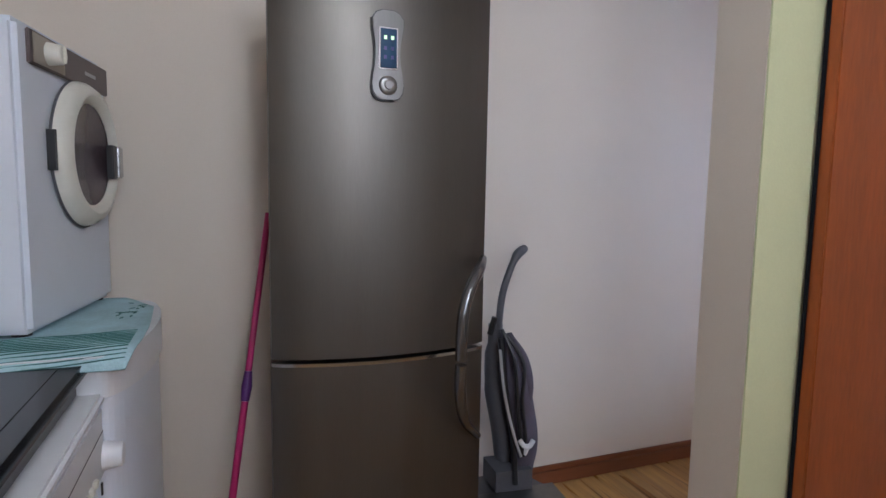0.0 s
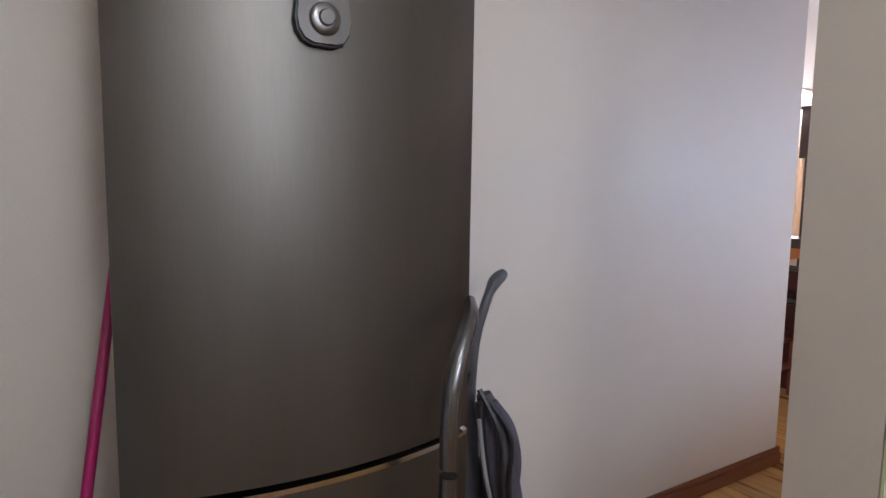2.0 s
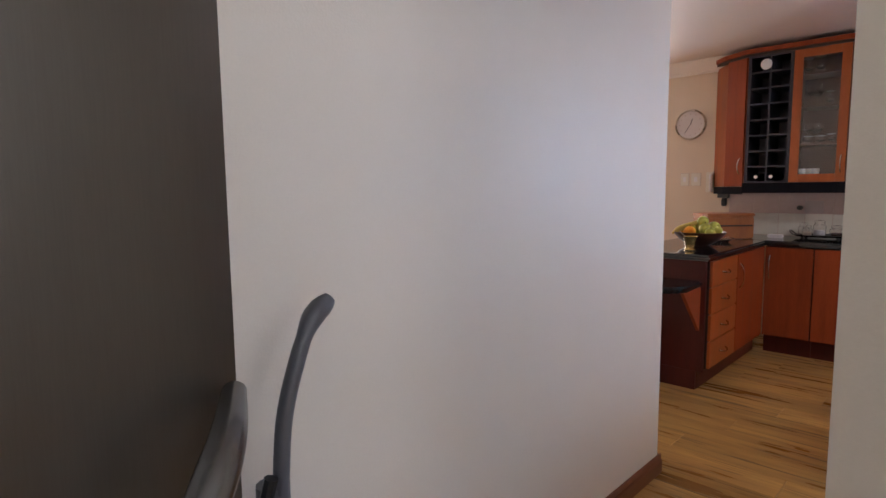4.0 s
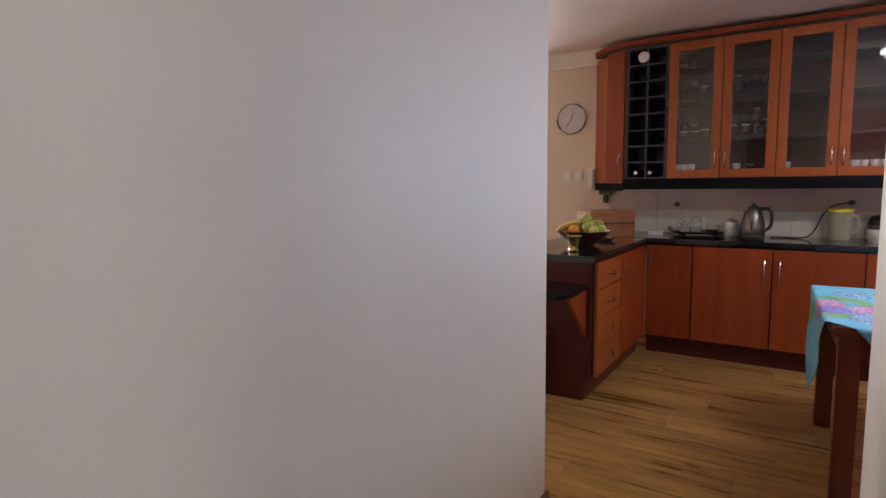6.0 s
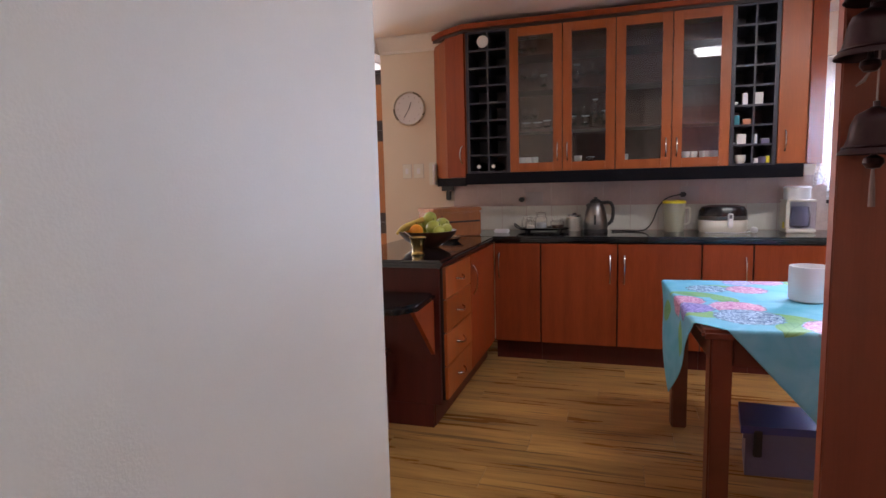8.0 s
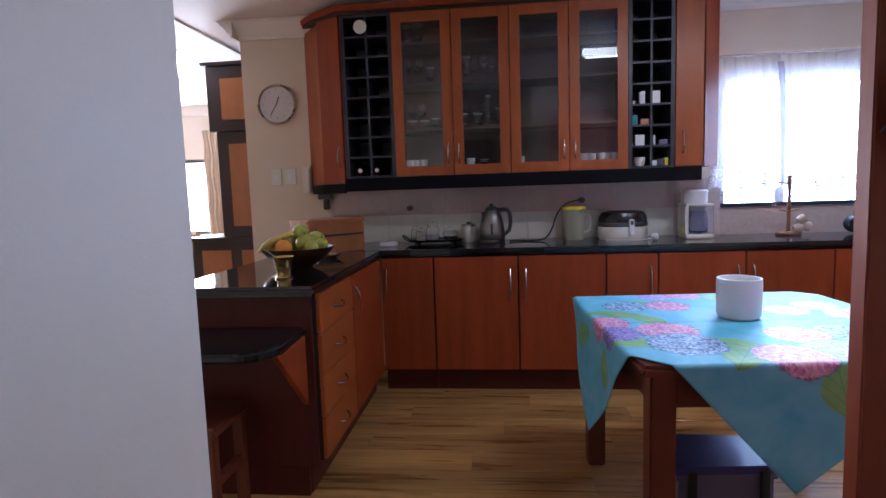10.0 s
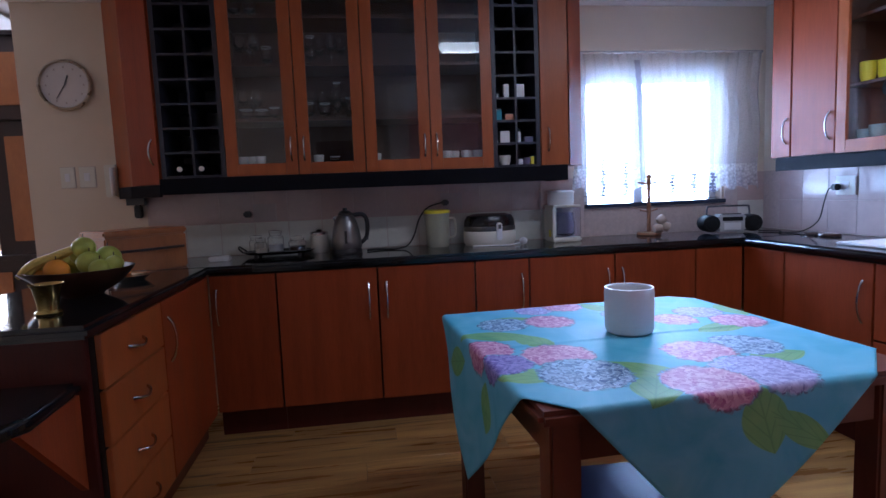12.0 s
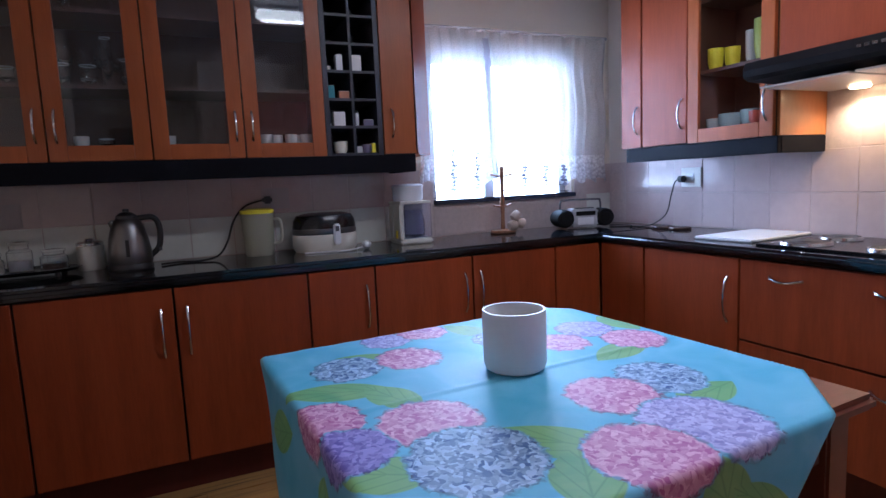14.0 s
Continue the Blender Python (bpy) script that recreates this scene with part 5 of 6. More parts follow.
tray = thing("tray", (6.0, 2.31, W), "dark round-cornered tray with glass jars", "tray")
part("plate", oval([(0, 0), (0.9, 0), (1, 0.012), (0.98, 0.014), (0.88, 0.005), (0, 0.004)], (6.0, 2.31, W + 0.015), 0.13, 0.20), BLACK_LID, tray, smooth=True)
for dx, dy in ((-0.07, -0.12), (-0.07, 0.12), (0.07, -0.12), (0.07, 0.12)):
    part("foot", lathe([(0, 0), (0.012, 0), (0.010, 0.0148), (0, 0.0148)], (6.0 + dx, 2.31 + dy, W), 12), BLACK_PLASTIC, tray)
part("grip", tube(curve_points([(5.95, 2.50, W + 0.028), (5.965, 2.525, W + 0.05), (6.0, 2.53, W + 0.06), (6.035, 2.525, W + 0.05), (6.05, 2.50, W + 0.028)]), 0.005, 8), BLACK_PLASTIC, tray, "bent end grip", smooth=True)


def glass_jar(x, y, r, h, z, fill, label):
    t = thing("glass_jar", (x, y, z), label, "jar", "jars on the tray")
    part("body", lathe([(0, 0.002), (r, 0.002), (r, h * 0.75), (r * 0.75, h * 0.85), (r * 0.78, h), (r * 0.7, h), (r * 0.68, h * 0.86), (r * 0.93, h * 0.74), (r * 0.93, 0.006), (0, 0.006)], (x, y, z), 24), CLEAR, t, smooth=True)
    if fill:
        part("contents", lathe([(0, 0.007), (r * 0.9, 0.007), (r * 0.9, h * 0.4), (0, h * 0.42)], (x, y, z), 20), fill, t)
    part("lid", lathe([(0, h + 0.001), (r * 0.85, h + 0.001), (r * 0.85, h + 0.012), (0, h + 0.016)], (x, y, z), 20), CLEAR, t)
    return t


glass_jar(6.02, 2.33, 0.045, 0.11, W + 0.021, WHITE_PLASTIC, "clear glass jar of sugar on the tray")
glass_jar(5.98, 2.205, 0.05, 0.075, W + 0.021, BOWL_WOOD, "clear glass jar of coffee on the tray")
glass_jar(6.03, 2.44, 0.04, 0.085, W + 0.021, None, "empty clear glass jar on the tray")
glass_jar(5.94, 2.40, 0.035, 0.075, W + 0.021, OFFWHITE, "small clear glass jar on the tray")
mt = thing("mug_tree", (6.03, 0.03, W), "turned wooden mug tree with cups at its foot", "mug tree")
part("base", lathe([(0, 0), (0.07, 0), (0.075, 0.006), (0.07, 0.018), (0.02, 0.022), (0, 0.022)], (6.03, 0.03, W), 28), MUG_WOOD, mt, smooth=True)
part("post", lathe([(0.013, 0.0225), (0.011, 0.1), (0.014, 0.18), (0.010, 0.25), (0.012, 0.33), (0.016, 0.34), (0.012, 0.355), (0.017, 0.37), (0.01, 0.38), (0, 0.382)], (6.03, 0.03, W), 14), MUG_WOOD, mt, smooth=True)
for z, a in ((0.325, 0), (0.325, 180), (0.24, 90), (0.24, 270), (0.15, 20), (0.15, 200)):
    c, s = math.cos(radians(a + 90)), math.sin(radians(a + 90))
    part("peg", tube([(6.03 + 0.008 * c, 0.03 + 0.008 * s, W + z), (6.03 + 0.075 * c, 0.03 + 0.075 * s, W + z + 0.012)], 0.005, 8), MUG_WOOD, mt, smooth=True)


def cup(x, y, z, r, h, mat, label, group, tip=None, cat="cup"):
    t = thing("cup", (x, y, z), label, cat, group)
    part("body", lathe([(0, 0), (r * 0.7, 0), (r * 0.95, h * 0.35), (r, h), (r * 0.92, h), (r * 0.86, h * 0.36), (0, h * 0.1)], (x, y, z), 20, tilt=tip), mat, t, smooth=True)
    return t


MUG_PALE = material("pale_stoneware", (0.55, 0.42, 0.34), 0.4, bump=0.02)
lean = Matrix.Rotation(radians(70), 4, "X")
for y, z, a in ((0.005, 0.105, 60), (-0.02, 0.085, 110), (0.03, 0.06, 80)):
    cup(5.965, y, W + z - 0.02, 0.03, 0.045, MUG_PALE, "small pale cup hanging on the mug tree", "cups on the mug tree", Matrix.Rotation(radians(a), 4, "X"))
rad = thing("radio", (5.93, -0.45, W), "black and silver portable radio cassette player", "radio")
rt = Matrix.Translation((5.93, -0.455, W)) @ Matrix.Rotation(radians(-14), 4, "Z")
part("body", turned(box((-0.055, 0.055, -0.085, 0.085, 0.008, 0.115)), rt), SILVER_PLASTIC, rad, "silver middle section", bevel=0.012)
for s in (-1, 1):
    sp = part("speaker", turned(oval([(0, -0.06), (0.95, -0.06), (1, -0.04), (1, 0.05), (0.9, 0.062), (0, 0.064)], (0, 0, 0), 0.055, 0.085), rt @ Matrix.Translation((0.0, s * 0.125, 0.06)) @ Matrix.Rotation(radians(-90), 4, "Y") @ Matrix.Rotation(radians(90), 4, "Z") @ Matrix.Diagonal((1.0, 0.62, 1, 1))), RADIO_BLACK, rad, "black rounded speaker", smooth=True)
    part("cone", turned(lathe([(0, -0.066), (0.03, -0.066), (0.034, -0.062)], (0, 0, 0), 20, tilt=Matrix.Rotation(radians(90), 4, "Y")), rt @ Matrix.Translation((0, s * 0.125, 0.06))), RADIO_BLACK, sp)
part("grille", turned(lathe([(0.036, -0.0655), (0.041, -0.067), (0.043, -0.064)], (0, 0, 0), 28, tilt=Matrix.Rotation(radians(90), 4, "Y")), rt @ Matrix.Translation((0, 0.125, 0.06))), RADIO_BLACK, rad, "thin dark speaker ring", smooth=True)
part("grille", turned(lathe([(0.036, -0.0655), (0.041, -0.067), (0.043, -0.064)], (0, 0, 0), 28, tilt=Matrix.Rotation(radians(90), 4, "Y")), rt @ Matrix.Translation((0, -0.125, 0.06))), RADIO_BLACK, rad, "thin dark speaker ring", smooth=True)
for k in range(5):
    part("key", turned(box((-0.045, -0.02, -0.055 + 0.023 * k, -0.036 + 0.023 * k, 0.1152, 0.121)), rt), BLACK_PLASTIC, rad, "small push key", bevel=0.001)
part("handle", turned(tube(curve_points([(0.02, -0.13, 0.10), (0.02, -0.125, 0.155), (0.02, -0.10, 0.165), (0.02, 0.10, 0.165), (0.02, 0.125, 0.155), (0.02, 0.13, 0.10)]), 0.006, 8), rt), GREY_PLASTIC, rad, smooth=True)
part("dial", turned(box((-0.0575, -0.0555, -0.06, 0.06, 0.075, 0.10)), rt), RADIO_BLACK, rad)
part("cassette_door", turned(box((-0.0575, -0.0555, -0.05, 0.05, 0.02, 0.065)), rt), WHITE_PLASTIC, rad)
cable("radio_cable", [(5.88, -0.62, W + 0.006), (5.79, -0.70, W + 0.005), (5.72, -0.64, W + 0.005), (5.66, -0.73, W + 0.01), (5.605, -0.79, W + 0.07), (5.575, -0.80, W + 0.18), (5.555, -0.803, W + 0.245), (5.53, -0.803, W + 0.263)], "black radio cable plugged into the wall socket")
mat2 = thing("pot_stand", (5.47, -0.73, W), "dark wooden pot stand on the worktop", "pot stand")
for x in (5.42, 5.545):
    part("pad", turned(oval([(0, 0), (0.95, 0), (1, 0.006), (0.94, 0.015), (0, 0.015)], (0, 0, 0), 0.06, 0.05), Matrix.Translation((x, -0.70, W)) @ Matrix.Rotation(radians(12), 4, "Z")), BOWL_WOOD, mat2, "dark oval pad", smooth=True)
part("bridge", box((5.475, 5.492, -0.712, -0.69, W + 0.002, W + 0.010)), BOWL_WOOD, mat2)
cb = thing("cutting_board", (5.0, -0.62, W), "white plastic cutting board lying beside the hob", "cutting board")
part("board", turned(box((-0.14, 0.14, -0.215, 0.215, 0, 0.013)), Matrix.Translation((4.94, -0.63, W)) @ Matrix.Rotation(radians(3), 4, "Z")), WHITE_PLASTIC, cb, bevel=0.005)
bowl = thing("fruit_bowl", (4.90, 2.87, W), "dark wooden bowl heaped with fruit", "bowl")
part("body", lathe([(0, 0), (0.07, 0), (0.075, 0.008), (0.13, 0.04), (0.172, 0.085), (0.18, 0.10), (0.172, 0.10), (0.122, 0.05), (0, 0.02)], (4.90, 2.87, W), 36), BOWL_WOOD, bowl, smooth=True)


def fruit(name, x, y, z, r, mat, label, squash=(1, 1, 1)):
    t = thing(name, (4.90 + x, 2.87 + y, W + z), label, "fruit", "fruit in the bowl")
    part("flesh", ball((4.90 + x, 2.87 + y, W + z), r, squash, seg=20), mat, t, smooth=True)
    part("stem", tube([(4.90 + x, 2.87 + y, W + z + r * squash[2] * 0.95), (4.902 + x, 2.87 + y, W + z + r * squash[2] + 0.012)], 0.002, 6), BOWL_WOOD, t)
    return t


fruit("orange", -0.07, 0.045, 0.10, 0.042, ORANGE, "ripe orange in the fruit bowl")
fruit("orange", -0.03, 0.12, 0.085, 0.04, ORANGE, "ripe orange in the fruit bowl")
for x, y, z, r in ((-0.03, -0.05, 0.12, 0.045), (0.03, 0.0, 0.15, 0.045), (-0.07, -0.10, 0.10, 0.038), (0.05, -0.08, 0.13, 0.046), (0.0, -0.02, 0.175, 0.04), (-0.05, -0.14, 0.115, 0.032), (0.08, 0.06, 0.11, 0.045)):
    fruit("green_apple", x, y, z, r, PEAR, "yellow-green apple in the fruit bowl", (1, 1, 0.95))
for k in range(4):
    t = thing("banana", (4.87, 2.98, W + 0.11), "freckled yellow banana in the fruit bowl", "fruit", "fruit in the bowl")
    y = 0.16 - 0.018 * k
    pts = curve_points([(4.80 + 0.022 * k, 2.87 + y, W + 0.085), (4.82 + 0.02 * k, 2.87 + y - 0.04, W + 0.125 + 0.006 * k), (4.85 + 0.018 * k, 2.87 + y - 0.10, W + 0.15 + 0.008 * k), (4.88 + 0.015 * k, 2.87 + y - 0.155, W + 0.165 + 0.006 * k)])
    part("skin", tube(pts, [0.006 + 0.011 * math.sin(math.pi * min(1, (i + 1.5) / len(pts))) for i in range(len(pts))], 8), BANANA, t, smooth=True)
brass = thing("brass_cup", (4.53, 2.80, W), "small shiny brass cup on the peninsula", "cup")
part("body", lathe([(0, 0), (0.036, 0), (0.038, 0.006), (0.030, 0.014), (0.030, 0.03), (0.040, 0.085), (0.048, 0.095), (0.045, 0.095), (0.037, 0.083), (0.027, 0.03), (0, 0.025)], (4.53, 2.80, W), 32), BRASS, brass, smooth=True)

spoon = thing("teaspoon", (4.53, 2.80, W + 0.03), "steel teaspoon leaning in the brass cup", "spoon")
part("stem", tube(curve_points([(4.532, 2.792, W + 0.032), (4.522, 2.822, W + 0.085), (4.505, 2.868, W + 0.128)]), [0.002] * 7 + [0.0024, 0.003, 0.0035, 0.0038, 0.0042, 0.003], 8), CHROME, spoon, smooth=True)

# ---- things in the cabinets ----
for y, x in ((2.44, 5.95), (2.40, 6.02), (2.36, 5.93), (2.08, 5.95), (2.02, 6.02), (1.95, 5.94), (1.90, 6.0)):
    for z in (1.66, 1.95):
        t = thing("wine_glass", (x, y, z), "clear stemmed glass on the cabinet shelf", "glass", "glassware")
        part("bowl", lathe([(0, 0.075), (0.022, 0.085), (0.03, 0.12), (0.026, 0.16), (0.024, 0.16), (0.028, 0.12), (0, 0.08)], (x, y, z + 0.0005), 16), CLEAR, t, smooth=True)
        part("foot", lathe([(0, 0), (0.028, 0), (0.026, 0.003), (0.004, 0.008), (0.0035, 0.072), (0, 0.0745)], (x, y, z + 0.0005), 16), CLEAR, t, smooth=True)
for y, x, z, r, h in ((2.45, 5.92, 2.2, 0.034, 0.11), (2.37, 5.93, 2.2, 0.034, 0.12), (2.30, 5.95, 1.95, 0.03, 0.10), (2.42, 5.90, 1.66, 0.036, 0.05), (2.34, 5.91, 1.66, 0.036, 0.05), (2.27, 5.9, 1.66, 0.03, 0.06),
                      (2.06, 5.92, 1.95, 0.026, 0.15), (1.93, 5.91, 1.66, 0.022, 0.19), (2.09, 5.90, 1.66, 0.032, 0.08), (2.0, 5.92, 1.66, 0.032, 0.08), (1.86, 5.93, 1.66, 0.03, 0.11), (1.96, 5.90, UZ0 + 0.0605, 0.03, 0.03)):
    t = thing("tumbler", (x, y, z), "clear glass tumbler on the cabinet shelf, glint painted on its rim", "glass", "glassware")
    part("body", lathe([(0, 0.001), (r * 0.8, 0.001), (r, h * 0.5), (r * 0.96, h), (r * 0.9, h), (r * 0.9, h * 0.4), (0, h * 0.12)], (x, y, z), 14), CLEAR, t, smooth=True)
    # pale opaque ring stands in for the glint of window light on the glass
    part("rim", lathe([(r * 0.89, h), (r * 0.98, h), (r * 0.98, h + 0.004), (r * 0.89, h + 0.004), (r * 0.89, h)], (x, y, z), 14), GLINT_RIM, t, smooth=True)
for y, x in ((2.45, 5.90), (2.405, 5.91), (2.36, 5.90), (1.73, 5.93), (1.33, 5.90), (1.22, 5.90), (1.19, 5.95), (1.15, 5.90), (1.28, 5.93), (2.05, 5.92)):
    cup(x, y, UZ0 + 0.0605, 0.028, 0.045, CERAMIC, "small white cup on the cabinet floor", "cups in the cabinets")
for x, y, z, r, h, m, lb in ((5.172, -0.66, 1.6805, 0.036, 0.10, YELLOW_PLASTIC, "bright yellow mug on the cabinet shelf"), (5.105, -0.69, 1.6805, 0.034, 0.095, YELLOW_PLASTIC, "bright yellow mug on the cabinet shelf"), (5.045, -0.74, 1.6805, 0.026, 0.16, CERAMIC, "tall white beaker on the cabinet shelf"), (4.935, -0.68, 1.6805, 0.045, 0.18, PEAR, "olive green jug on the cabinet shelf"),
                             (5.165, -0.66, SZ0 + 0.0605, 0.045, 0.05, CHINA_BLUE, "pale blue bowl on the cabinet floor"), (5.09, -0.66, SZ0 + 0.0605, 0.05, 0.065, CHINA_BLUE, "pale blue bowl on the cabinet floor"), (5.005, -0.70, SZ0 + 0.0605, 0.05, 0.075, CHINA_BLUE, "pale blue bowl on the cabinet floor"), (4.93, -0.65, SZ0 + 0.0605, 0.045, 0.06, RED_CHINA, "dark red cup on the cabinet floor")):
    cup(x, y, z, r, h, m, lb, "crockery in the glass cabinet")
STEP = (UZ1 - UZ0 - 0.012) / 8
for row, y, w, h, m, nm, lb in ((3, 0.985, 0.03, 0.075, WHITE_PLASTIC, "medicine_box", "upright white carton on the rack"), (3, 0.905, 0.05, 0.075, CERAMIC, "medicine_box", "white carton on the rack"), (2, 1.03, 0.03, 0.06, TEAL_CARD, "carton", "small teal carton on the rack"), (2, 0.97, 0.05, 0.035, SALMON_CARD, "carton", "small salmon carton on the rack"),
                                (1, 1.0, 0.055, 0.065, CERAMIC, "carton", "white carton on the rack"), (1, 0.915, 0.015, 0.06, WHITE_PLASTIC, "carton", "thin white carton on the rack"), (1, 0.86, 0.05, 0.03, CLEAR_BOX, "carton", "low grey carton on the rack"), (0, 0.91, 0.025, 0.03, WHITE_PLASTIC, "carton", "small white carton on the rack"), (0, 0.84, 0.02, 0.045, YELLOW_PLASTIC, "carton", "small yellow carton on the rack")):
    z = UZ0 + row * STEP + 0.0125
    t = thing(nm, (5.87, y, z), lb, "box", "boxes on the rack")
    b = part("body", box((5.845, 5.885, y - w / 2, y + w / 2, z, z + h)), m, t, bevel=0.002)
    part("flap", box((5.846, 5.884, y - w / 2 + 0.001, y + w / 2 - 0.001, z + h + 0.0003, z + h + 0.0015)), CERAMIC, t)
for row, y, r, m, lb in ((0, 1.0, 0.034, OFFWHITE, "pale round jar on the rack"), (0, 0.873, 0.025, CLEAR_BOX, "squat glass jar on the rack"), (3, 1.038, 0.014, CERAMIC, "small white pot on the rack"), (1, 1.043, 0.008, CERAMIC, "thin white tube on the rack")):
    cup(5.86, y, UZ0 + row * STEP + 0.0125, r, r * 1.6, m, lb, "jars on the rack", cat="jar")
for y in (2.765, 2.655):
    t = thing("bottle", (5.95, y, UZ0 + 0.05), "dark bottle lying in the wine rack", "bottle", "bottles in the rack")
    part("body", tube([(6.10, y, UZ0 + 0.047), (5.93, y, UZ0 + 0.047), (5.89, y, UZ0 + 0.047), (5.835, y, UZ0 + 0.047)], [0.034, 0.034, 0.014, 0.013], 16), BLACK_LID, t, smooth=True)
    part("cap", tube([(5.8345, y, UZ0 + 0.047), (5.822, y, UZ0 + 0.047)], 0.0135, 12), CERAMIC, t, "white cap", smooth=True)
disc = thing("round_plate", (5.815, 2.73, 2.30), "white round disc fixed on the wine rack", "disc")
part("disc", lathe([(0, 0.012), (0.032, 0.012), (0.042, 0.006), (0.043, 0.0), (0, 0)], (5.812, 2.72, 2.30), 28, tilt=face_turn), CERAMIC, disc, smooth=True)

# ---- bells ----
chime = thing("bell_chime", (3.035, 1.266, 1.33), "string of dark metal bells hanging on the open door", "bells")
part("string", tube([(3.035, 1.266, 1.80), (3.035, 1.266, 1.27)], 0.0022, 6), STRING, chime, "pale string")
BELL_SHAPE = [(0.064, 0), (0.063, 0.004), (0.054, 0.014), (0.047, 0.032), (0.043, 0.06), (0.035, 0.080), (0.014, 0.092), (0.006, 0.096), (0.006, 0.106), (0, 0.108), (0, 0.09), (0.03, 0.077), (0.039, 0.055), (0.043, 0.032), (0.058, 0.004)]
for x, y, z in ((3.035, 1.266, 1.322), (3.03, 1.283, 1.515), (3.035, 1.181, 1.575), (3.03, 1.271, 1.625), (3.035, 1.186, 1.41)):
    b = part("bell", lathe(BELL_SHAPE, (x, y, z), 32), BELL, chime, "dark reddish metal bell", smooth=True)
    part("band", lathe([(0.0555, 0.012), (0.0575, 0.014), (0.0535, 0.018)], (x, y, z), 32), BELL, b, "raised band", smooth=True)
    part("clapper", lathe([(0, -0.030), (0.012, -0.028), (0.019, -0.018), (0.017, -0.008), (0.006, -0.002), (0.004, 0.03), (0, 0.03)], (x, y, z), 14), BELL, b, "knobbed clapper", smooth=True)
part("tassel", tube([(3.035, 1.266, 1.292), (3.037, 1.265, 1.262), (3.04, 1.263, 1.215)], [0.003, 0.0055, 0.007], 8), TASSEL, chime, "thin frayed tassel", smooth=True)
part("tassel", tube([(3.03, 1.284, 1.485), (3.032, 1.292, 1.47), (3.035, 1.304, 1.46)], [0.0025, 0.004, 0.002], 8), TASSEL, chime, "short frayed thread", smooth=True)

# ---- laundry ----
DZ = 0.988
dm = Matrix.Translation((-0.322, 2.10, 0)) @ Matrix.Rotation(radians(-8.6), 4, "Z")
facing = Matrix.Rotation(radians(90), 4, "Y")
dry = thing("tumble_dryer", (-0.6, 2.1, DZ), "white tumble dryer stacked on the washing machine", "dryer")
part("body", turned(box((-0.46, 0.0, -0.285, 0.278, DZ + 0.008, 1.752)), dm), ENAMEL, dry, bevel=0.014)
for u in (-0.24, 0.24):
    for w in (-0.42, -0.04):
        part("foot", turned(lathe([(0, 0), (0.022, 0), (0.022, 0.009), (0, 0.009)], (w, u, DZ - 0.0005), 14), dm), BLACK_PLASTIC, dry)
fascia = part("fascia", turned(box((0.001, 0.010, -0.24, 0.272, 1.652, 1.736)), dm), material("brown_grey_fascia", (0.13, 0.10, 0.10), 0.4, var=0.06, bump=0.01), dry, "brown-grey control strip", bevel=0.003)
part("fascia_plate", turned(box((0.0105, 0.0125, -0.225, -0.05, 1.658, 1.730)), dm), material("beige_plate", (0.42, 0.37, 0.30), 0.45, var=0.04, bump=0.0), fascia, "beige dial plate", bevel=0.001)
part("maker_mark", turned(box((0.0105, 0.0115, 0.09, 0.17, 1.688, 1.698)), dm), SILVER_PLASTIC, fascia, "faint pale mark")
part("knob", turned(lathe([(0.0, 0.034), (0.022, 0.034), (0.025, 0.03), (0.029, 0.0), (0, 0)], (0.013, -0.145, 1.694), 24, tilt=facing), dm), OFFWHITE, fascia, "cream knob", smooth=True)
part("knob_grip", turned(box((0.0471, 0.053, -0.150, -0.140, 1.672, 1.716)), dm), OFFWHITE, fascia, "raised grip", bevel=0.002)
dd = part("door", turned(lathe([(0.148, 0.028), (0.158, 0.04), (0.172, 0.047), (0.192, 0.040), (0.206, 0.022), (0.209, 0.008), (0.209, 0.0), (0.15, 0.0)], (0.0015, 0.062, 1.452), 64, tilt=facing), dm), OFFWHITE, dry, "round white door ring", smooth=True)
part("gasket", turned(lathe([(0.2095, 0.0), (0.214, 0.004), (0.2095, 0.008)], (0.0015, 0.062, 1.452), 64, tilt=facing), dm), GREY_PLASTIC, dd, "thin grey seal", smooth=True)
part("porthole", turned(lathe([(0, 0.012), (0.08, 0.016), (0.148, 0.026), (0.148, 0.02), (0, 0.004)], (0.0015, 0.062, 1.452), 48, tilt=facing), dm), material("smoked_window", (0.10, 0.075, 0.085), 0.2, bump=0), dd, "smoked round window", smooth=True)
part("latch", turned(box((0.036, 0.058, 0.205, 0.246, 1.388, 1.488)), dm), CHROME, dd, "chrome latch", bevel=0.004)
part("latch_back", turned(box((0.034, 0.054, 0.165, 0.204, 1.385, 1.49)), dm), BLACK_PLASTIC, dd, "black latch block", bevel=0.003)
part("hinge", turned(box((0.002, 0.022, -0.158, -0.146, 1.40, 1.505)), dm), BLACK_PLASTIC, dd, "black hinge")
wash = thing("washing_machine", (-0.5, 1.96, 0), "white top-loading washing machine with rounded front", "washing machine")


def rounded_plan(grow):
    """Plan of the machine: straight back and sides, a bowed front."""
    return [(-0.86, 1.665 - grow), (-0.20, 1.665 - grow)] + [(-0.20 + (0.085 + grow) * math.sin(a), 2.01 - (0.345 + grow) * math.cos(a)) for a in [k * math.pi / 28 for k in range(1, 28)]] + [(-0.20, 2.355 + grow), (-0.86, 2.355 + grow)]


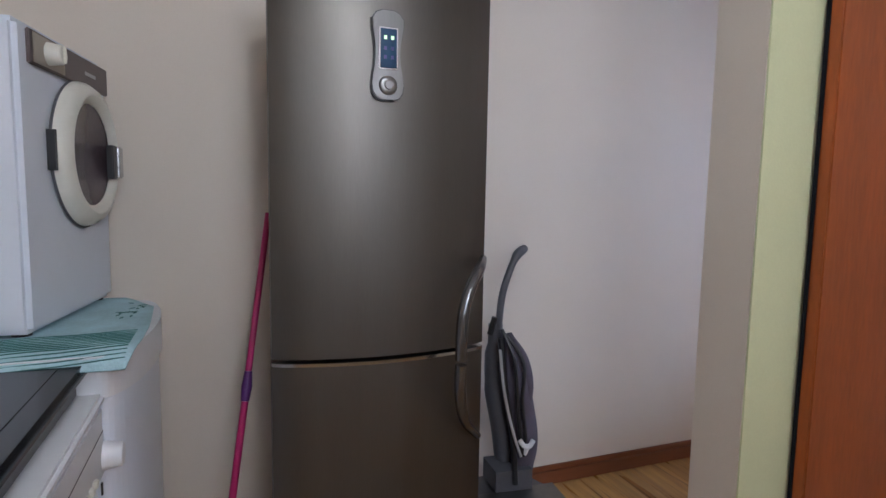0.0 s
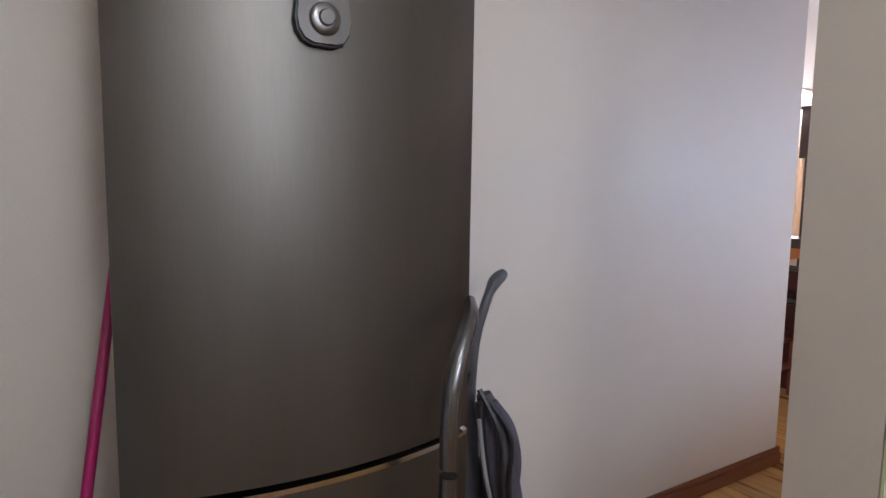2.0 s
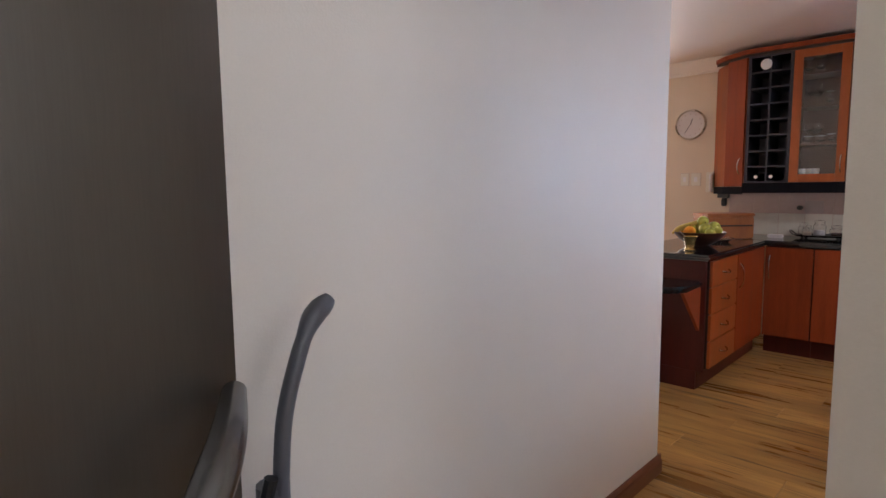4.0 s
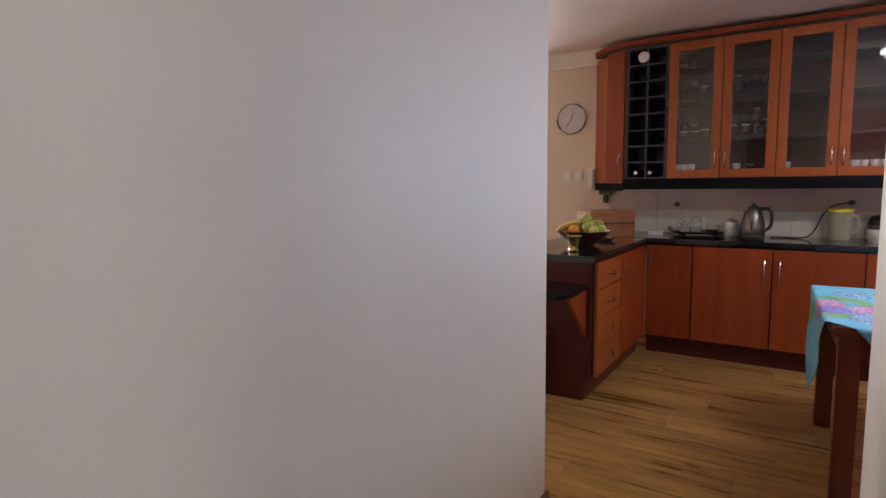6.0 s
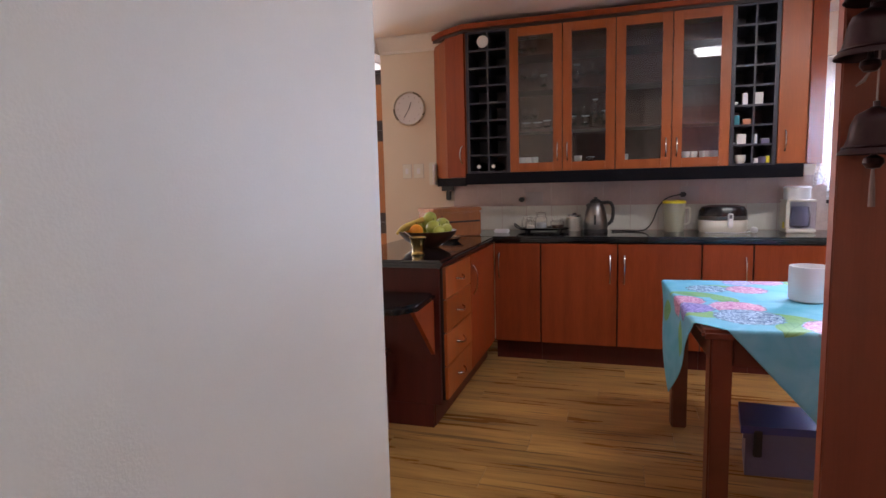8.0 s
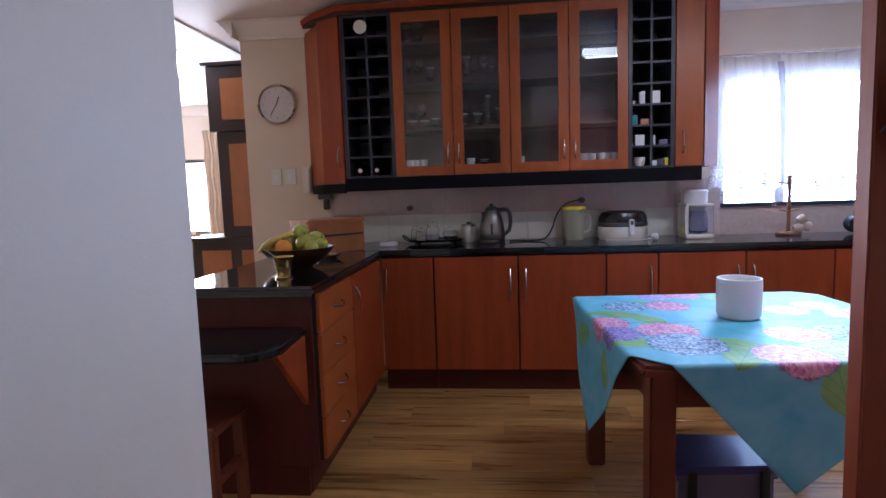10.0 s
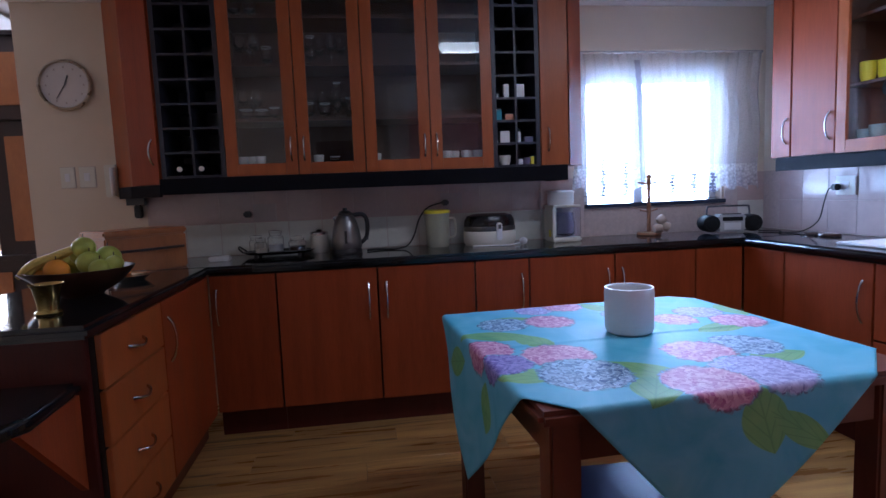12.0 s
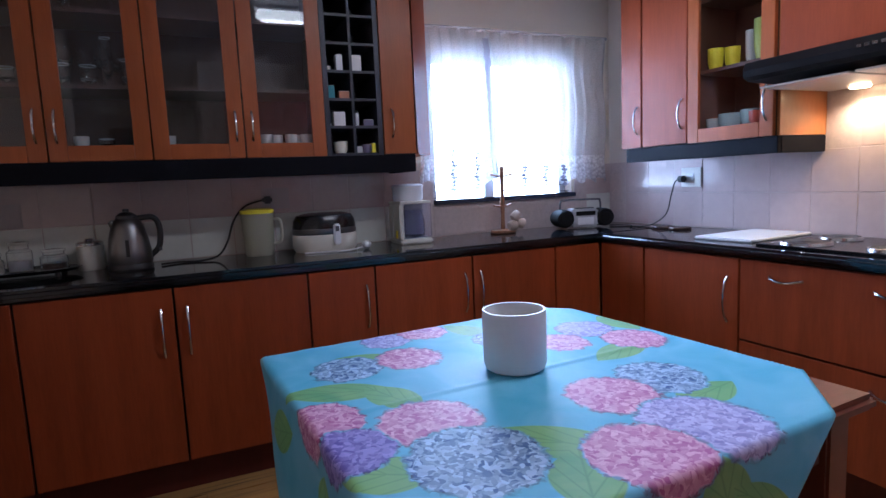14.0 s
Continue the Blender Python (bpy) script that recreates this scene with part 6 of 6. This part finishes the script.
part("body", prism(rounded_plan(0.0), 0.0, 0.872), ENAMEL, wash, bevel=0.004)
part("seam", prism(rounded_plan(-0.004), 0.8725, 0.8755), GREY_PLASTIC, wash, "thin shadow gap")
rim = part("lid_rim", prism(rounded_plan(0.010), 0.876, 0.9745), WHITE_PLASTIC, wash, "rounded raised rim", bevel=0.028)
part("lid", prism([(-0.80, 1.71), (-0.235, 1.71), (-0.175, 1.83), (-0.16, 2.01), (-0.175, 2.19), (-0.235, 2.31), (-0.80, 2.31)], 0.975, 0.981), SILVER_PLASTIC, rim, "grey recessed lid", bevel=0.002)
tm = thing("towel_mat", (-0.4, 1.95, 0.982), "teal patterned mat under the dryer", "mat")


def mat_height(y):
    return 0.9855 - (max(0, 1.70 - y) * 0.55) ** 1.15


bm = bmesh.new()
rows = []
for j in range(25):
    y = 1.615 + (2.372 - 1.615) * j / 24
    right = -0.130 - 0.012 * math.sin(6 * y) - (0.55 * (y - 2.19) if y > 2.19 else 0) - (0.10 * (1.70 - y) if y < 1.70 else 0)
    rows.append([bm.verts.new((-0.84 + (right + 0.84) * i / 16, y, mat_height(y) + 0.0012 * math.sin(40 * y + i))) for i in range(17)])
for a, b in zip(rows, rows[1:]):
    for i in range(16):
        bm.faces.new((a[i], a[i + 1], b[i + 1], b[i]))
woven = part("mat", bm, MAT_BLUE, tm, "teal woven cloth", smooth=True)
thick = woven.modifiers.new("thickness", "SOLIDIFY")
thick.thickness, thick.offset = 0.0045, -1
for k in range(13):
    y = 1.63 + 0.017 * k
    part("stripe", tube([(x, y + 0.10 * (x + 0.33) + 0.004 * math.sin(30 * x), mat_height(y + 0.10 * (x + 0.33)) + 0.0014) for x in [-0.50 + 0.36 * i / 8 for i in range(9)]], 0.0016, 5), MAT_GREEN, tm, "dark teal stripe")
for cx, cy, n in ((-0.20, 2.06, 11), (-0.19, 2.20, 7)):
    for k in range(n):
        x, y = cx + random.uniform(-0.035, 0.035), cy + random.uniform(-0.05, 0.05)
        part("print", turned(prism([(-0.013, 0), (0, -0.004), (0.013, 0), (0, 0.004)], 0.9868, 0.9878), Matrix.Translation((x, y, 0)) @ Matrix.Rotation(random.uniform(0, 3), 4, "Z")), MAT_GREEN, tm, "dark leaf print")
dw = thing("front_loader", (-0.5, 1.35, 0), "white front-loading machine with a knob and dark top", "washing machine")
part("body", box((-0.80, -0.205, 1.06, 1.655, 0.0, 0.865)), ENAMEL, dw, bevel=0.01)
part("top_board", box((-0.80, -0.185, 1.06, 1.66, 0.8655, 0.889)), WHITE_PLASTIC, dw, bevel=0.008)
fp = part("fascia", box((-0.2045, -0.190, 1.065, 1.65, 0.70, 0.862)), WHITE_PLASTIC, dw, "white control fascia", bevel=0.006)
part("fascia_line", box((-0.1897, -0.1888, 1.07, 1.645, 0.804, 0.8065)), GREY_PLASTIC, fp, "fine grey seam")
part("knob", lathe([(0, 0.040), (0.024, 0.040), (0.028, 0.036), (0.031, 0.01), (0.034, 0.0)], (-0.189, 1.645, 0.745), 24, tilt=facing), WHITE_PLASTIC, fp, "white round knob", smooth=True)
part("indicator", box((-0.1895, -0.186, 1.60, 1.606, 0.672, 0.70)), BLACK_PLASTIC, fp, "black indicator mark")
for k in range(3):
    part("button", box((-0.1895, -0.180, 1.52 - 0.035 * k, 1.538 - 0.035 * k, 0.725, 0.742)), OFFWHITE, fp, "small button", bevel=0.002)
lid = thing("black_tray", (-0.45, 1.36, 0.89), "black glossy tray with a raised brown edge on the front loader", "tray")
part("base", box((-0.77, -0.235, 1.08, 1.64, 0.8895, 0.935)), material("dark_brown_edge", (0.030, 0.022, 0.022), 0.35, var=0.1, bump=0.01), lid, "dark brown lower edge", bevel=0.008)
part("top", box((-0.78, -0.213, 1.07, 1.652, 0.9355, 0.963)), BLACK_LID, lid, "glossy black top", bevel=0.010)
# thin layer a little greyer than the top, in place of its reflection
part("sheet", box((-0.76, -0.265, 1.09, 1.615, 0.9634, 0.9645)), material("painted_sheen_grey", (0.018, 0.018, 0.022), 0.22, var=0.08, bump=0.0), lid, "thin greyer layer, the top's sheen put into its colour")
mop = thing("mop_pole", (0.07, 2.05, 0), "magenta mop pole leaning beside the fridge", "mop")
part("pole", tube([(0.226, 2.335, 1.275), (0.145, 2.2, 0.742)], 0.0115, 10), MAGENTA, mop, smooth=True)
part("lower_pole", tube([(0.131, 2.175, 0.645), (0.034, 2.012, 0.02)], 0.0125, 10), MAGENTA, mop, smooth=True)
part("joint", tube([(0.145, 2.2, 0.741), (0.138, 2.1875, 0.69), (0.131, 2.175, 0.646)], [0.013, 0.018, 0.014], 10), PURPLE, mop, "purple joint", smooth=True)
part("head", box((-0.06, 0.11, 1.95, 2.07, 0.0, 0.03)), PURPLE, mop, bevel=0.008)
vac = thing("vacuum_cleaner", (1.12, 2.2, 0), "grey upright vacuum cleaner with fabric bag beside the fridge", "vacuum cleaner")
part("handle", tube(curve_points([(1.228, 2.24, 1.143), (1.184, 2.235, 1.11), (1.148, 2.23, 1.04), (1.120, 2.23, 0.945), (1.108, 2.23, 0.82)]), [0.013, 0.017, 0.019, 0.02, 0.02, 0.02, 0.019, 0.017, 0.015, 0.014] + [0.0145] * 15, 10), GREY_PLASTIC, vac, "curved dark grey handle", smooth=True)
part("spine", tube(curve_points([(1.105, 2.25, 0.83), (1.10, 2.24, 0.6), (1.13, 2.22, 0.40), (1.15, 2.20, 0.2)]), [0.03] * 3 + [0.04] * 4 + [0.045] * 12, 12), GREY_PLASTIC, vac, "dark plastic spine", smooth=True)
bag = curve_points([(1.125, 2.19, 0.80), (1.15, 2.17, 0.70), (1.175, 2.16, 0.52), (1.20, 2.16, 0.36), (1.19, 2.16, 0.25)])
part("bag", tube(bag, [0.018 + 0.042 * math.sin(math.pi * min(0.93, (i + 1) / len(bag)) * 0.75) for i in range(len(bag))], 16), FABRIC_GREY, vac, "soft grey fabric bag", smooth=True)
part("hose", tube(curve_points([(1.075, 2.14, 0.80), (1.09, 2.12, 0.60), (1.12, 2.10, 0.40), (1.13, 2.09, 0.22)]), 0.012, 10), BLACK_PLASTIC, vac, "black hose", smooth=True)
part("clip", tube(curve_points([(1.135, 2.075, 0.405), (1.15, 2.065, 0.385), (1.172, 2.062, 0.382), (1.192, 2.068, 0.40)]), 0.010, 10), WHITE_PLASTIC, vac, "pale clip", smooth=True)
part("clip_stem", tube([(1.163, 2.065, 0.38), (1.158, 2.07, 0.345)], [0.012, 0.006], 8), WHITE_PLASTIC, vac, "pale clip stem", smooth=True)
part("tube", tube(curve_points([(1.062, 2.12, 0.76), (1.075, 2.10, 0.60), (1.105, 2.08, 0.45), (1.14, 2.07, 0.34)]), 0.006, 8), SILVER_PLASTIC, vac, "thin silver tube", smooth=True)
part("bag_flap", tube(curve_points([(1.135, 2.15, 0.79), (1.175, 2.13, 0.71), (1.20, 2.125, 0.60), (1.195, 2.12, 0.50)]), [0.006 + 0.012 * math.sin(math.pi * min(1, (i + 1) / 19)) for i in range(19)], 10), FABRIC_GREY, vac, "crumpled bag fold", smooth=True)
part("neck", prism([(1.05, 2.10), (1.20, 2.08), (1.22, 2.22), (1.06, 2.24)], 0.193, 0.275), GREY_PLASTIC, vac, "dark neck above the floor head", smooth=True, bevel=0.03)
part("foot", prism([(0.98, 1.96), (1.28, 1.92), (1.30, 2.10), (1.24, 2.26), (1.05, 2.28), (0.98, 2.12)], 0.0, 0.17), GREY_PLASTIC, vac, "dark floor head", smooth=True, bevel=0.02)
part("foot_band", prism([(0.975, 1.955), (1.285, 1.915), (1.305, 2.10), (0.975, 2.11)], 0.171, 0.192), STEEL, vac, "silver band", bevel=0.006)
for dx, dz, sag in ((0.0, 0.0, 0.0), (0.022, -0.02, 0.02)):
    part("cord_loop", tube(curve_points([(1.085 + dx, 2.155, 0.83 + dz), (1.115 + dx + sag, 2.10, 0.72 + dz), (1.13 + dx, 2.095, 0.55), (1.145 + dx, 2.09, 0.42), (1.15 + dx * 0.5, 2.09, 0.33)]), 0.008, 8), BLACK_PLASTIC, vac, "looped black mains cord", smooth=True)
part("hook", tube([(1.06, 2.21, 0.80), (1.075, 2.20, 0.87)], 0.012, 8), BLACK_PLASTIC, vac, smooth=True)

# ---- lounge beyond the peninsula ----
hutch = thing("tall_hutch", (6.9, 3.95, 0), "tall dark wooden hutch with orange panels", "cabinet")
part("base", box((6.72, 7.2, 3.70, 4.46, 0, 0.90)), DARK_WOOD, hutch, bevel=0.004)
part("base_top", box((6.69, 7.22, 3.69, 4.49, 0.9005, 0.93)), DARK_WOOD, hutch, bevel=0.004)
part("upper", box((6.74, 7.2, 3.70, 4.19, 0.9305, 1.80)), DARK_WOOD, hutch, bevel=0.004)
part("upper_top", box((6.70, 7.2, 3.70, 4.23, 1.801, 2.32)), DARK_WOOD, hutch, bevel=0.004)
part("crown", box((6.67, 7.22, 3.69, 4.26, 2.321, 2.35)), DARK_WOOD, hutch, bevel=0.004)
for y0, y1, z0, z1 in ((3.75, 4.09, 1.02, 1.70), (3.75, 4.11, 1.89, 2.22), (3.75, 4.03, 0.15, 0.82), (4.12, 4.38, 0.15, 0.82)):
    x = 6.70 if z0 > 1.8 else 6.74 if z0 > 1 else 6.72
    part("door_panel", box((x - 0.012, x - 0.0005, y0, y1, z0, z1)), ORANGE_WOOD, hutch, "orange inset panel", bevel=0.004)


def armchair(x, y, label):
    t = thing("armchair", (x, y, 0), label, "armchair", "armchairs")
    part("seat", box((x - 0.28, x + 0.28, y - 0.27, y + 0.27, 0.32, 0.46)), UPHOLSTERY, t, "tan seat cushion", bevel=0.03)
    part("backrest", turned(box((-0.07, 0.07, -0.27, 0.27, 0, 0.47)), Matrix.Translation((x + 0.28, y, 0.40)) @ Matrix.Rotation(radians(14), 4, "Y")), UPHOLSTERY, t, "tan back cushion", bevel=0.04)
    for s in (-1, 1):
        part("arm", box((x - 0.34, x + 0.30, y + s * 0.33 - 0.04, y + s * 0.33 + 0.04, 0.60, 0.635)), DARK_WOOD, t, bevel=0.008)
        for dx in (-0.30, 0.28):
            part("leg", box((x + dx - 0.03, x + dx + 0.03, y + s * 0.33 - 0.025, y + s * 0.33 + 0.025, 0, 0.599)), DARK_WOOD, t, bevel=0.006)
        for k in range(4):
            part("spindle", tube([(x - 0.2 + 0.11 * k, y + s * 0.33, 0.33), (x - 0.2 + 0.11 * k, y + s * 0.33, 0.599)], 0.012, 8), DARK_WOOD, t, smooth=True)
    part("rail", box((x - 0.30, x + 0.30, y - 0.30, y + 0.30, 0.24, 0.315)), DARK_WOOD, t, bevel=0.006)
    return t


seat = armchair(8.5, 5.92, "wooden armchair with tan cushions in the lounge")
seat.rotation_euler[2] = radians(-38)
low = thing("low_table", (6.75, 5.3, 0), "dark wooden low table in the lounge", "table")
part("top", box((6.45, 7.0, 4.95, 5.75, 0.465, 0.50)), DARK_WOOD, low, bevel=0.008)
part("shelf", box((6.50, 6.95, 5.0, 5.7, 0.18, 0.20)), DARK_WOOD, low, bevel=0.004)
for x in (6.47, 6.93):
    for y in (4.97, 5.68):
        part("leg", box((x, x + 0.05, y, y + 0.05, 0, 0.464)), DARK_WOOD, low, bevel=0.004)
towel = thing("folded_cloth", (6.6, 5.1, 0.5), "folded lilac cloth on the low table", "cloth")
LILAC = material("lilac_cloth", (0.48, 0.38, 0.58), 0.9, var=0.1, scale=18, bump=0.2, fine=140)
for k in range(3):
    part("fold", box((6.50 + 0.004 * k, 6.66, 5.02, 5.22 - 0.006 * k, 0.501 + 0.018 * k, 0.518 + 0.018 * k)), LILAC, towel, bevel=0.008)
desk = thing("side_table", (8.9, 6.9, 0), "dark low side table under the lounge window", "table")
part("top", box((8.5, 9.3, 6.3, 7.7, 0.68, 0.72)), DARK_WOOD, desk, bevel=0.006)
for x in (8.55, 9.2):
    for y in (6.35, 7.6):
        part("leg", box((x, x + 0.05, y, y + 0.05, 0, 0.679)), DARK_WOOD, desk)
lamp = thing("table_lamp", (8.9, 6.6, 0.72), "tall table lamp with a pale shade and dark cap", "lamp")
part("stem", lathe([(0, 0), (0.08, 0), (0.07, 0.015), (0.014, 0.03), (0.012, 0.30), (0.022, 0.34), (0.012, 0.38), (0.012, 0.60), (0, 0.60)], (8.9, 6.6, 0.7205)), DARK_WOOD, lamp, smooth=True)
part("shade", lathe([(0.05, 0.74), (0.19, 0.56), (0.186, 0.56), (0.046, 0.74)], (8.9, 6.6, 0.7205)), OFFWHITE, lamp, "pale conical shade", smooth=True)
part("cap", lathe([(0.06, 0.741), (0.045, 0.765), (0.012, 0.78), (0, 0.785)], (8.9, 6.6, 0.7205)), DARK_WOOD, lamp, "dark cap", smooth=True)
for nm, y0, y1 in (("window_2", 5.77, 6.54), ("window_3", 7.08, 8.1)):
    w2 = thing(nm, (9.55, (y0 + y1) / 2, 0.77), "dark framed lounge window", "window", kind="structure")
    part("window_frame", box((9.53, 9.57, y0 + 0.001, y0 + 0.045, 0.771, 1.779), (9.53, 9.57, y1 - 0.045, y1 - 0.001, 0.771, 1.779), (9.53, 9.57, y0 + 0.046, y1 - 0.046, 0.771, 0.815), (9.53, 9.57, y0 + 0.046, y1 - 0.046, 1.735, 1.779)), GREY_PLASTIC, w2)
    pn = part("pane", box((9.548, 9.552, y0 + 0.046, y1 - 0.046, 0.816, 1.734)), PANE, w2)
    pn.visible_shadow = False
curtain("drape", 7.07, 6.72, 2.15, 0.35, 9.43, DRAPE, DRAPE, "beige drape gathered beside the lounge window", 5, 0.03, 0.0)
curtain("drape", 5.76, 5.45, 2.15, 0.35, 9.43, DRAPE, DRAPE, "beige drape gathered beside the lounge window", 5, 0.03, 0.0)
st = thing("bar_stool", (4.2, 3.05, 0), "orange-brown wooden stool under the breakfast bar", "stool")
part("seat", box((4.03, 4.33, 2.89, 3.2, 0.40, 0.44)), TABLE_WOOD, st, bevel=0.012)
for x in (4.05, 4.27):
    for y in (2.91, 3.14):
        part("leg", box((x, x + 0.04, y, y + 0.04, 0, 0.399)), TABLE_WOOD, st, bevel=0.004)
part("stretcher", box((4.055, 4.08, 2.951, 3.139, 0.2, 0.235)), TABLE_WOOD, st)
part("stretcher", box((4.091, 4.269, 2.915, 2.94, 0.2, 0.235)), TABLE_WOOD, st)

# ---- tiles on the kitchen walls ----
def piece_mesh(name, sx, sy, sz, bev, mat):
    bm = box((-sx / 2, sx / 2, -sy / 2, sy / 2, -sz / 2, sz / 2))
    if bev:
        bmesh.ops.bevel(bm, geom=list(bm.edges), offset=bev, segments=1, affect="EDGES")
    me = bpy.data.meshes.new(name)
    bm.to_mesh(me)
    bm.free()
    me.materials.append(mat)
    return me


def lay_piece(name, me, at, parent):
    ob = new(name, me)
    ob.location = at
    ob.parent = parent
    return ob


TS, TH = 0.196, 0.189
east_back = setting("wall_tiling_east", box((WX - 0.0066, WX - 0.0005, -0.868, -0.58, 0.906, 1.284), (WX - 0.0066, WX - 0.0005, 0.406, 3.06, 0.906, 1.284), (WX - 0.0066, WX - 0.0005, -0.579, 0.405, 0.906, 1.083)), GROUT, "pale grout behind glazed tiles", "wall tiling")
tile_east = piece_mesh("tile", 0.005, TS - 0.004, TH - 0.004, 0.0012, TILE)
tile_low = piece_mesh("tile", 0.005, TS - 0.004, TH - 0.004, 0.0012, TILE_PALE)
for r in range(2):
    for c in range(20):
        y = -0.868 + TS * (c + 0.5)
        z = 0.906 + TH * (r + 0.5)
        if z + TH / 2 > 1.075 and -0.60 < y < 0.42:
            continue
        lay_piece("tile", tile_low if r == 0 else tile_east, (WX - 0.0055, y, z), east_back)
south_back = setting("wall_tiling_south", box((3.87, WX - 0.008, -0.8695, -0.8640, 0.906, 1.284), (3.87, 4.775, -0.8695, -0.8640, 1.2845, 1.65)), GROUT, "pale grout behind glazed tiles", "wall tiling")
tile_south = piece_mesh("tile", TS - 0.004, 0.005, TH - 0.004, 0.0012, TILE)
for r in range(4):
    for c in range(12):
        x = 4.83 + 0.098 - TS * (c - 6)
        z = 0.906 + TH * (r + 0.5)
        if x < 3.9 or x > 6.08 or (r > 1 and x > 4.70) or (r > 2 and z > 1.6):
            continue
        lay_piece("tile", tile_south, (x, -0.865, z), south_back)

# ---- laminate planks ----
PW, PL = 0.192, 1.21
full = piece_mesh("plank", PW - 0.0016, PL - 0.0016, 0.008, 0.001, PLANK)
ground = bpy.data.objects["floor"]
for c in range(int(6.4 / PW)):
    x = 0.02 + PW * (c + 0.5)
    shift = (c * 0.437) % 1.0 * PL
    for r in range(6):
        y = -2.2 + shift + PL * (r + 0.5)
        if y - PL / 2 < (-1.25 if x < 2.3 else -0.95) or y + PL / 2 > 5.2 or x > 6.2:
            continue
        lay_piece("plank", full, (x, y, -0.004), ground)
rest = bmesh.new()
for c in range(-6, int(9.4 / PW) + 1):
    x = 0.02 + PW * (c + 0.5)
    shift = (c * 0.437) % 1.0 * PL
    for r in range(-1, 10):
        y = -2.2 + shift + PL * (r + 0.5)
        if 0 <= c < int(6.4 / PW) and 0 <= r < 6 and y - PL / 2 >= (-1.25 if x < 2.3 else -0.95) and y + PL / 2 <= 5.2 and x <= 6.2:
            continue
        south = -1.25 if x < 2.3 else -0.95 if x < 6.2 else 3.5
        y0, y1 = max(y - PL / 2, south), min(y + PL / 2, 8.1)
        if y1 - y0 < 0.03:
            continue
        box((x - PW / 2 + 0.0008, x + PW / 2 - 0.0008, y0 + 0.0008, y1 - 0.0008, -0.0079, 0.0), bm=rest)
tagged(part("outer_planks", rest, PLANK, ground, "laminate planks farther off"), kind="stuff")
